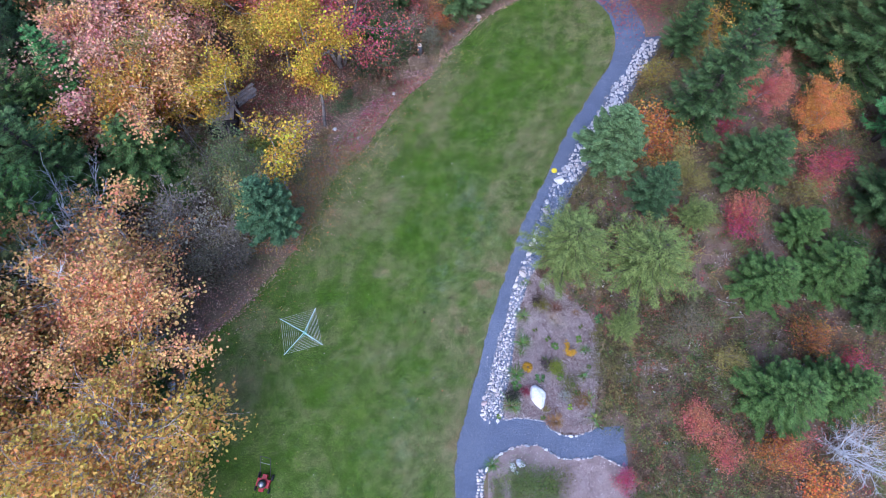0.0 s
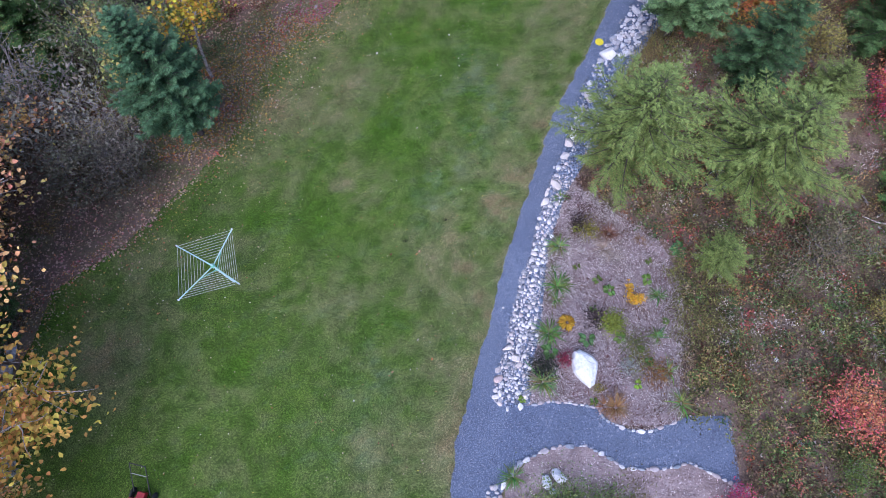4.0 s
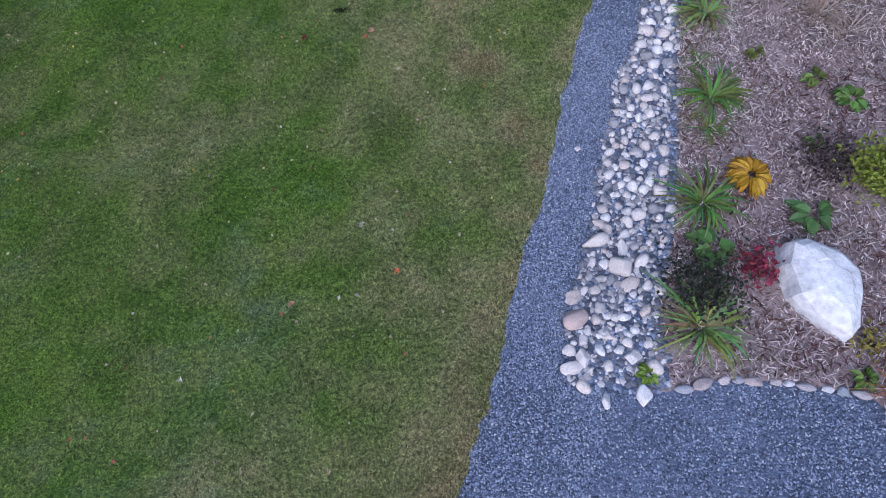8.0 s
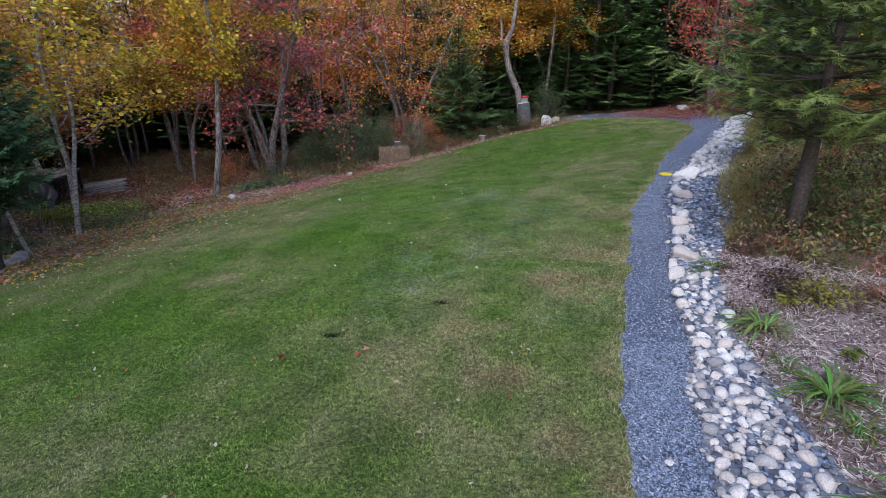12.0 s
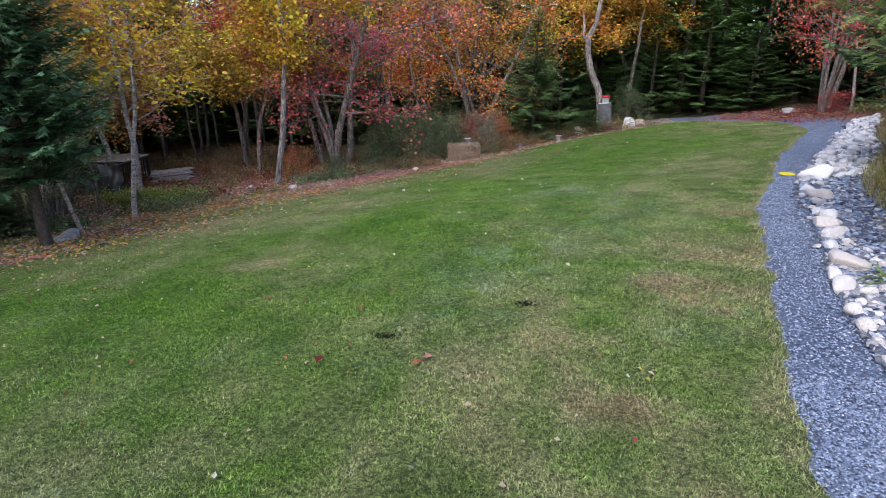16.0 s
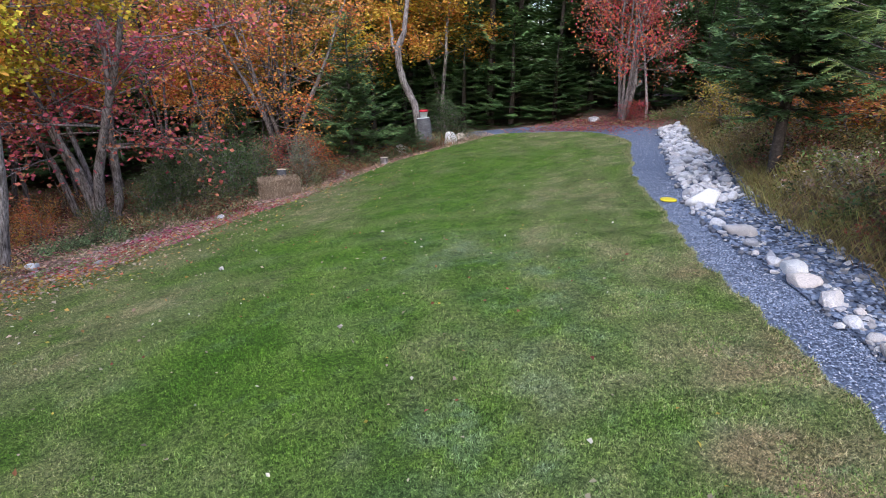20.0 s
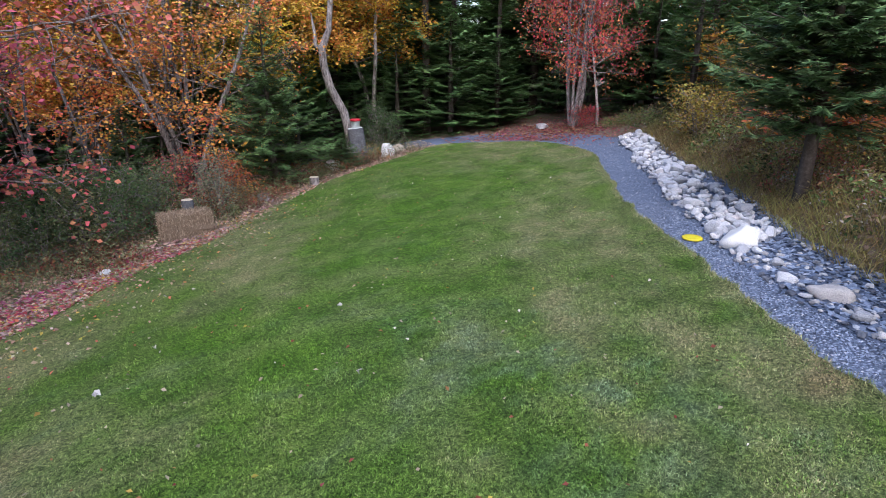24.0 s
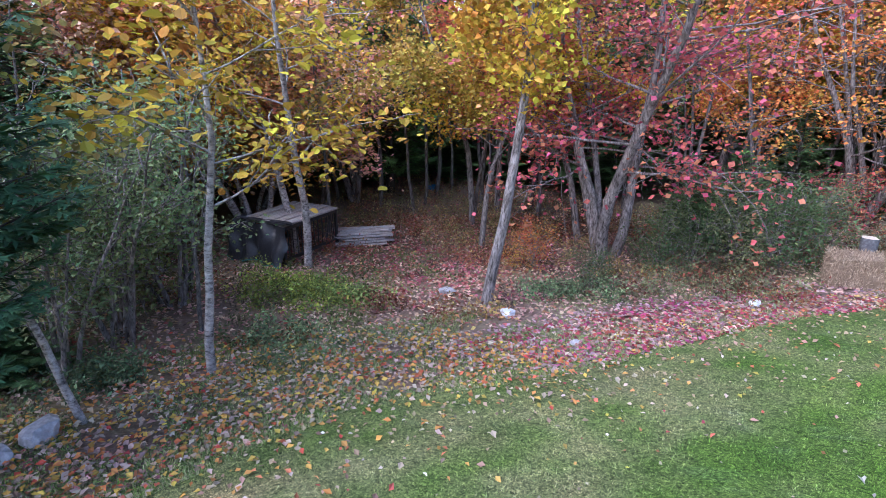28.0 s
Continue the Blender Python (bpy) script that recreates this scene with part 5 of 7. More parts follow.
def grass():
    rng = np.random.default_rng(43)
    n = 340000
    y = rng.uniform(-6, 24.3, n)
    x = LAWN_LEFT(y) - 0.9 + np.sqrt(rng.random(n)) ** 0.9 * (edge(y) + 0.9 - LAWN_LEFT(y))
    blades("grass", x, y, rng.uniform(0.014, 0.032, n), rng.uniform(0.003, 0.006, n), rng, np.clip(green(x, y) + rng.normal(size=n) * 0.12, 0, 1))
    n = 480000
    y = rng.triangular(-1.0, 5, 15, n)
    x = rng.triangular(-6, 0.3, 5, n)
    ok = (x > LAWN_LEFT(y)) & (x < edge(y))
    x, y = x[ok], y[ok]
    n = len(x)
    blades("grass", x, y, rng.uniform(0.014, 0.036, n), rng.uniform(0.0018, 0.0038, n), rng, np.clip(green(x, y) + rng.normal(size=n) * 0.14, 0, 1))
    # low broad-leaved weeds growing in small clumps through the grass
    n = 150000
    y = rng.triangular(-0.5, 4, 13, n)
    x = edge(y) - 0.05 - np.abs(rng.normal(size=n)) * 1.9
    ok = (blotch(x, y, 0.16, 91) * 0.6 + blotch(x, y, 0.6, 92) * 0.4 > 0.55) & (x > LAWN_LEFT(y))
    x, y = x[ok], y[ok]
    n = len(x)
    blades("grass", x, y, rng.uniform(0.012, 0.024, n), rng.uniform(0.004, 0.008, n), rng, np.clip(0.62 + rng.normal(size=n) * 0.14, 0, 1))
    # thin grass running out among the leaves
    n = 130000
    y = np.r_[rng.uniform(7, 20, 50000), rng.uniform(8, 15, 80000)]
    x = LAWN_LEFT(y) + 0.3 - 3.2 * rng.random(n) ** 1.5
    ok = blotch(x, y, 0.7, 77) > 0.3
    x, y = x[ok], y[ok]
    n = len(x)
    blades("grass", x, y, rng.uniform(0.02, 0.055, n), rng.uniform(0.004, 0.008, n), rng, np.clip(0.4 + rng.normal(size=n) * 0.2, 0, 1))
    # ragged tufts along the edge of the path
    n = 14000
    y = rng.uniform(-4, 19, n)
    x = edge(y) - np.abs(rng.normal(size=n)) * 0.06 + 0.01
    blades("grass", x, y, rng.uniform(0.03, 0.075, n), rng.uniform(0.002, 0.005, n), rng, np.clip(0.3 + rng.normal(size=n) * 0.18, 0, 1))


def leaves_on(name, x, y, size, tone, rng, label, lift=0.015, up=2.5):
    bag = Bag()
    leaf_cards(bag, on_ground(x, y, lift + 0.01 * rng.random(len(x))), size, rng, up, 0.75)
    ob = tagged(new(name, bag.mesh(name, LEAVES)), label, "fallen leaves", kind="stuff")
    ob.color = (*tone, 1)
    return ob


def litter():
    rng = np.random.default_rng(44)

    def left_zone(n, depth, y0, y1, power=1.0):
        y = rng.uniform(y0, y1, n)
        return LAWN_LEFT(np.minimum(y, 24.3)) + 0.25 - depth * rng.random(n) ** power, y

    for n, tone, s in ((20000, (0.48, 0.32, 0.25), 0.075), (11000, (0.57, 0.4, 0.31), 0.07), (8000, (0.46, 0.24, 0.18), 0.075), (2500, (0.5, 0.31, 0.13), 0.07), (2600, (0.52, 0.43, 0.37), 0.06)):
        x, y = left_zone(n, 12, 3, 26)
        mossy = (y > 7.5) & (y < 15) & (x > LAWN_LEFT(y) - 2.6)
        ok = ~mossy | (rng.random(n) < 0.4)
        x, y = x[ok], y[ok]
        leaves_on("fallen_leaves", x, y, s, tone, rng, "dry fallen leaves covering the forest floor")
    n = 1500
    x, y = left_zone(n, 1.7, 13.8, 18.3, 1.1)
    leaves_on("fallen_leaves", x, y, 0.075, (0.38, 0.07, 0.11), rng, "crimson maple leaves fallen along the lawn edge")
    n = 1300
    x, y = left_zone(n, 2.0, 13.5, 19.0, 1.0)
    leaves_on("fallen_leaves", x, y, 0.07, (0.42, 0.28, 0.29), rng, "faded pink maple leaves fallen along the lawn edge")
    n = 3600
    y = rng.normal(17.6, 1.7, n)
    x = rng.normal(-8.6, 1.9, n)
    ok = x < LAWN_LEFT(y) - 0.4
    leaves_on("fallen_leaves", x[ok], y[ok], 0.085, (0.36, 0.11, 0.1), rng, "dark red leaves carpeting the ground beneath the maples")
    for n, tone, label in ((1500, (0.5, 0.3, 0.07), "yellow and orange birch leaves fallen by the lawn"), (900, (0.5, 0.18, 0.06), "orange leaves fallen by the lawn"), (1800, (0.42, 0.33, 0.26), "faded tan leaves fallen by the lawn")):
        y = rng.uniform(8.3, 14.2, n)
        x = LAWN_LEFT(y) - 1.2 + rng.normal(size=n) * 0.95
        leaves_on("fallen_leaves", x, y, 0.062, tone, rng, label, 0.045)
    # leaves thinning out over the shaded edge of the grass
    for n, tone, size in ((1900, (0.36, 0.25, 0.17), 0.055), (1000, (0.45, 0.18, 0.08), 0.055), (600, (0.5, 0.35, 0.08), 0.05), (350, (0.5, 0.43, 0.37), 0.045)):
        y = rng.uniform(2, 20, n)
        x = LAWN_LEFT(y) - 0.6 + rng.exponential(0.75, n)
        leaves_on("fallen_leaves", x, y, size, tone, rng, "fallen leaves thinning out over the edge of the grass", 0.03, 1.6)
    for n, tone in ((1100, (0.34, 0.28, 0.2)), (200, (0.42, 0.33, 0.06)), (400, (0.3, 0.1, 0.06)), (160, (0.55, 0.5, 0.45))):
        y = rng.uniform(-5, 24, n)
        w = LAWN_RIGHT(y) - LAWN_LEFT(y)
        x = LAWN_LEFT(y) + w * rng.random(n) ** 1.5 * 0.95
        leaves_on("fallen_leaves", x, y, 0.04, tone, rng, "scattered small leaves lying on the lawn", 0.03, 1.5)
    for n, tone in ((2600, (0.3, 0.08, 0.08)), (1800, (0.4, 0.2, 0.12))):
        x = rng.normal(9.8, 1.8, n)
        y = rng.normal(22.6, 1.3, n)
        ok = x > LAWN_RIGHT(np.minimum(y, 24.3)) + 0.1
        leaves_on("fallen_leaves", x[ok], y[ok], 0.09, tone, rng, "red leaves fallen beneath the maple at the path bend")
    for n, tone in ((7000, (0.18, 0.105, 0.08)), (5500, (0.27, 0.19, 0.13)), (2500, (0.42, 0.36, 0.33)), (2000, (0.34, 0.11, 0.09))):
        y = rng.uniform(-6, 22, n)
        x = np.where(y > 7, ROCK_RIGHT(y), np.where(y > 0.5, BED_RIGHT(y), 6.9)) + 0.1 + rng.random(n) * (20 - 7)
        leaves_on("fallen_leaves", x, y, 0.075, tone, rng, "dry leaves among the scrub")


def scrub(name, x, y, h, tone, rng, size, label, narrow=0.5, per=7):
    """Low growth: short stems, each with leaves up its length."""
    n = len(x)
    tuft = np.arange(n) // 6 * 6
    x, y = x[tuft] + rng.normal(size=n) * 0.11, y[tuft] + rng.normal(size=n) * 0.11
    vary = rng.random(n)[tuft]
    bag = Bag()
    base = on_ground(x, y, -0.03)
    hh = h * rng.uniform(0.35, 1.1, n)[tuft] * rng.uniform(0.7, 1.1, n)
    lean = rng.normal(size=(n, 2)) * 0.35
    tip = base + np.stack([lean[:, 0] * hh, lean[:, 1] * hh, hh], -1)
    side = np.stack([rng.normal(size=n), rng.normal(size=n), 0 * x], -1)
    side *= 0.004 / np.linalg.norm(side, axis=1, keepdims=True)
    bag.add(np.stack([base - side, base + side, tip], 1), np.arange(n)[:, None] * 3 + [0, 1, 2])
    q = rng.uniform(0.25, 1.05, (n, per, 1))
    at = base[:, None] + (tip - base)[:, None] * q + rng.normal(size=(n, per, 3)) * 0.06
    leaf_cards(bag, at.reshape(-1, 3), size, rng, 0.5, narrow)
    me = bag.mesh(name, BRUSH)
    me.attributes.new("tone_shade", "FLOAT", "POINT").data.foreach_set("value", np.r_[np.repeat(vary, 3), np.repeat(vary, per * 4)].astype(np.float32))
    ob = tagged(new(name, me), label, "scrub", kind="stuff")
    ob.color = (*tone, 1)


def undergrowth():
    rng = np.random.default_rng(45)

    def right_zone(n, seed, cover):
        y = rng.uniform(-7, 22, n * 3)
        lo = np.where(y > 7, ROCK_RIGHT(y) + 0.3, np.where(y > 0.5, BED_RIGHT(y) + 0.1, 7.05))
        x = lo + rng.random(n * 3) * (20 - lo)
        ok = blotch(x, y, 1.3, seed) + 0.3 * blotch(x, y, 0.4, seed + 1) > cover
        return x[ok][:n], y[ok][:n]

    for n, tone, h, s, seed, cover, label in (
        (9500, (0.22, 0.15, 0.09), 0.33, 0.066, 21, 0.2, "brown dying undergrowth"), (10500, (0.2, 0.2, 0.07), 0.36, 0.07, 23, 0.34, "olive low scrub"), (5000, (0.3, 0.2, 0.08), 0.45, 0.06, 25, 0.62, "tawny dry weeds"),
        (3600, (0.36, 0.11, 0.08), 0.35, 0.065, 27, 0.75, "reddish low blueberry scrub"), (8000, (0.14, 0.2, 0.06), 0.38, 0.072, 29, 0.55, "green low scrub"), (4000, (0.34, 0.29, 0.25), 0.4, 0.055, 31, 0.55, "pale grey-brown dead stems")):
        x, y = right_zone(n, seed, cover)
        scrub("undergrowth", x, y, h, tone, rng, s, label + " on the bank", per=7)
    # denser growth on the bank beside the bed
    for n, tone, h, seed, label in ((3600, (0.17, 0.12, 0.07), 0.3, 101, "brown dying"), (3000, (0.16, 0.17, 0.05), 0.34, 103, "olive"), (1400, (0.32, 0.12, 0.06), 0.3, 105, "rust-red"), (1400, (0.1, 0.17, 0.06), 0.36, 107, "green")):
        y = rng.uniform(-2.5, 9.5, n)
        x = np.where(y > 7.3, ROCK_RIGHT(y) + 0.3, np.where(y > 0.5, BED_RIGHT(y) + 0.1, 7.05)) + 6 * rng.random(n)
        ok = blotch(x, y, 0.9, seed) > 0.3
        scrub("undergrowth", x[ok], y[ok], h, tone, rng, 0.066, label + " low growth on the bank beside the bed")
    # yellow-green low growth in front of the crate
    for n, tone, cx, cy, sx, sy in ((700, (0.23, 0.27, 0.05), -9.3, 14.3, 0.6, 0.35), (420, (0.17, 0.22, 0.06), -8.5, 14.6, 0.5, 0.3), (260, (0.15, 0.2, 0.09), -7.6, 12.7, 0.4, 0.3), (300, (0.12, 0.17, 0.08), -8.6, 10.9, 0.35, 0.3), (260, (0.16, 0.22, 0.1), -5.2, 16.6, 0.5, 0.2)):
        scrub("ground_cover", rng.normal(cx, sx, n), rng.normal(cy, sy, n), 0.3, tone, rng, 0.06, "low mound of yellow-green leafy growth among the leaves")
    # green ground cover spreading through the lower bed, and low green mounds by the bed's end
    for n, tone, label, x0, x1, y0, y1 in ((1900, (0.17, 0.23, 0.06), "spreading green ground cover in the lower bed", 1.9, 4.3, -3.4, -1.15), (500, (0.26, 0.25, 0.08), "yellowing ground cover in the lower bed", 1.9, 4.6, -3.4, -1.2), (1100, (0.2, 0.19, 0.06), "olive green mounds of low scrub beside the bed", 6.05, 7.6, 1.2, 4.6)):
        x, y = rng.uniform(x0, x1, n), rng.uniform(y0, y1, n)
        ok = blotch(x, y, 0.6, 61) > 0.33
        scrub("ground_cover", x[ok], y[ok], 0.26, tone, rng, 0.055, label)
    # tall tawny grass behind the rock border
    n = 9500
    y = rng.uniform(7.5, 19.5, n)
    x = ROCK_RIGHT(y) - 0.12 + np.abs(rng.normal(size=n)) * 0.9
    bag = Bag()
    a = rng.uniform(0, 6.3, n)
    hh = rng.uniform(0.08, 0.32, n)
    p = on_ground(x, y, -0.02)
    s = np.stack([np.cos(a), np.sin(a), 0 * a], -1) * 0.006
    mid = p + np.stack([np.sin(a) * 0.1, np.cos(a) * 0.1, 0.7 * hh], -1)
    tip = mid + np.stack([np.sin(a) * 0.2, np.cos(a) * 0.2, 0.25 * hh], -1)
    bag.add(np.stack([p - s, p + s, mid + s * 0.7, mid - s * 0.7], 1), np.arange(n)[:, None] * 4 + [0, 1, 2, 3])
    bag.add(np.stack([mid - s * 0.7, mid + s * 0.7, tip], 1), np.arange(n)[:, None] * 3 + [0, 1, 2])
    ob = tagged(new("dry_grass", bag.mesh("dry_grass", LEAVES)), "tall tawny dry grass on the bank behind the rocks", "grass", kind="stuff")
    ob.color = (0.33, 0.27, 0.1, 1)

    def left_zone(n, seed, cover, depth=11, y0=2, y1=27, inset=0.5):
        y = rng.uniform(y0, y1, n * 3)
        x = LAWN_LEFT(np.minimum(y, 24.3)) - inset - depth * rng.random(n * 3)
        ok = (blotch(x, y, 1.5, seed) + 0.3 * blotch(x, y, 0.4, seed + 1) > cover) & ((x < LAWN_LEFT(np.minimum(y, 24.3)) - 2.2) | (y < 8) | (y > 17)) & ((x + 1.3) ** 2 + (y - 18.7) ** 2 > 1.2)
        return x[ok][:n], y[ok][:n]

    for n, tone, h, s, seed, cover, label in (
        (2600, (0.2, 0.08, 0.04), 0.35, 0.07, 41, 0.75, "rusty fern and bramble undergrowth"), (2400, (0.12, 0.14, 0.045), 0.3, 0.06, 43, 0.8, "low green undergrowth"), (1800, (0.28, 0.18, 0.06), 0.35, 0.06, 45, 0.8, "tawny dry ferns"), (1500, (0.14, 0.1, 0.07), 0.5, 0.05, 47, 0.7, "brown twiggy undergrowth")):
        x, y = left_zone(n, seed, cover)
        scrub("undergrowth", x, y, h, tone, rng, s, label + " beneath the trees")
    for n, tone, h, label in ((1800, (0.34, 0.24, 0.1), 0.35, "tawny low growth"), (1500, (0.22, 0.21, 0.08), 0.3, "green low growth"), (1500, (0.3, 0.13, 0.08), 0.3, "rusty low growth")):
        x, y = rng.normal(-10, 2.6, n), rng.uniform(17.8, 25, n)
        ok = (x < LAWN_LEFT(np.minimum(y, 24.3)) - 2.5) & ((x + 10.4) ** 2 + (y - 17.6) ** 2 > 1.6)
        scrub("undergrowth", x[ok], y[ok], h, tone, rng, 0.06, label + " between the trunks of the woods", per=5)
    for n, y0, y1, tone, h in ((1500, 17, 25, (0.16, 0.17, 0.08), 0.5), (900, 17.5, 24, (0.2, 0.07, 0.04), 0.45), (500, 5, 10, (0.18, 0.16, 0.1), 0.6)):
        x, y = left_zone(n, 51, 0.2, 2.8, y0, y1, 0.35)
        scrub("undergrowth", x, y, h, tone, rng, 0.055, "dense brush along the lawn edge")


rock_border_stones()
edging()
gravel()
grass()
litter()
undergrowth()


# ---- planting beds ----
def strap_clump(bag, n, length, width, rng, arch=1.0, at=(0, 0, 0)):
    """Arching strap leaves from one crown."""
    a = rng.uniform(0, 6.3, n)
    L = length * rng.uniform(0.6, 1.15, n)
    tilt = rng.uniform(0.25, 0.95, n)
    seg = 5
    s = np.linspace(0, 1, seg)
    out = L[:, None] * (np.sin(tilt)[:, None] * s + 0.25 * arch * s**2)
    up = L[:, None] * (np.cos(tilt)[:, None] * s * 0.95 - 0.65 * arch * s**2.4)
    c, d = np.cos(a)[:, None], np.sin(a)[:, None]
    mid = np.stack([out * c, out * d, up], -1) + np.asarray(at) + np.stack([0.03 * c, 0.03 * d, 0 * c], -1)
    w = width * np.array([0.7, 1, 0.95, 0.7, 0.08])[None, :, None] * rng.uniform(0.7, 1.2, (n, 1, 1))
    side = np.stack([-d, c, 0 * c], -1)
    v = np.stack([mid - side * w, mid + side * w], 2).reshape(n, -1, 3)
    k = np.arange(n)[:, None, None] * seg * 2 + np.arange(seg - 1)[None, :, None] * 2 + [0, 1, 3, 2]
    bag.add(v, k.reshape(-1, 4))


def rosette(bag, n, length, width, rng, lift=0.12):
    """Broad ribbed leaves spreading from one crown."""
    for i in range(n):
        a, t, L = rng.uniform(0, 6.3), rng.uniform(0.2, 1.1), length * rng.uniform(0.7, 1.1)
        o, sd = np.array([np.cos(a), np.sin(a), 0]), np.array([-np.sin(a), np.cos(a), 0])
        s = np.array([0.25, 0.45, 0.65, 0.85, 1.0])
        mid = (s * L * np.cos(t * 0.6))[:, None] * o + np.stack([0 * s, 0 * s, lift + L * (0.5 * s * np.sin(t) - 0.45 * s**2.2)], -1)
        w = width * np.array([0.25, 0.9, 1.0, 0.65, 0.05])[:, None]
        v = np.concatenate([mid - sd * w + (0, 0, 0.02), mid, mid + sd * w + (0, 0, 0.02)])
        f = [(j, j + 1, 5 + j + 1, 5 + j) for j in range(4)] + [(5 + j, 5 + j + 1, 10 + j + 1, 10 + j) for j in range(4)]
        bag.add(v, np.array(f))


STRAP = foliage("strap_leaves", None, 0.35, 0.02, 0.45, 0.2)


def plant(name, x, y, label, tone, make, turn=0.0, group="bed plants", category="plant"):
    bag = Bag()
    make(bag)
    top = thing(name, label, category, group, at=(x, y, float(gz(x, y)) + 0.005))
    top.rotation_euler = (0, 0, turn)
    piece("foliage", bag.mesh("foliage", STRAP), top, "", tone)
    return top


def strap_leaf(seed):
    """One arching strap leaf, a metre long."""
    bag = Bag()
    strap_clump(bag, 1, 1.0, 0.021, np.random.default_rng(seed))
    return bag.mesh("leaf", STRAP)


LEAF_SHAPES = [strap_leaf(300 + k) for k in range(9)]


def daylily(x, y, n, length, tone, rng):
    top = thing("daylily", "green daylily clump with long arching strap leaves", "plant", "daylilies", at=(x, y, float(gz(x, y)) + 0.005))
    for k in range(n):
        s = length * rng.uniform(0.75, 1.15)
        leaf = piece("leaf", LEAF_SHAPES[k % 9], top, "", tuple(v * rng.uniform(0.6, 1.45) for v in tone))
        leaf.rotation_euler = (0, 0, rng.uniform(0, 6.3))
        leaf.scale = (s, s, s)
        leaf.location = (rng.normal() * 0.02, rng.normal() * 0.02, 0)


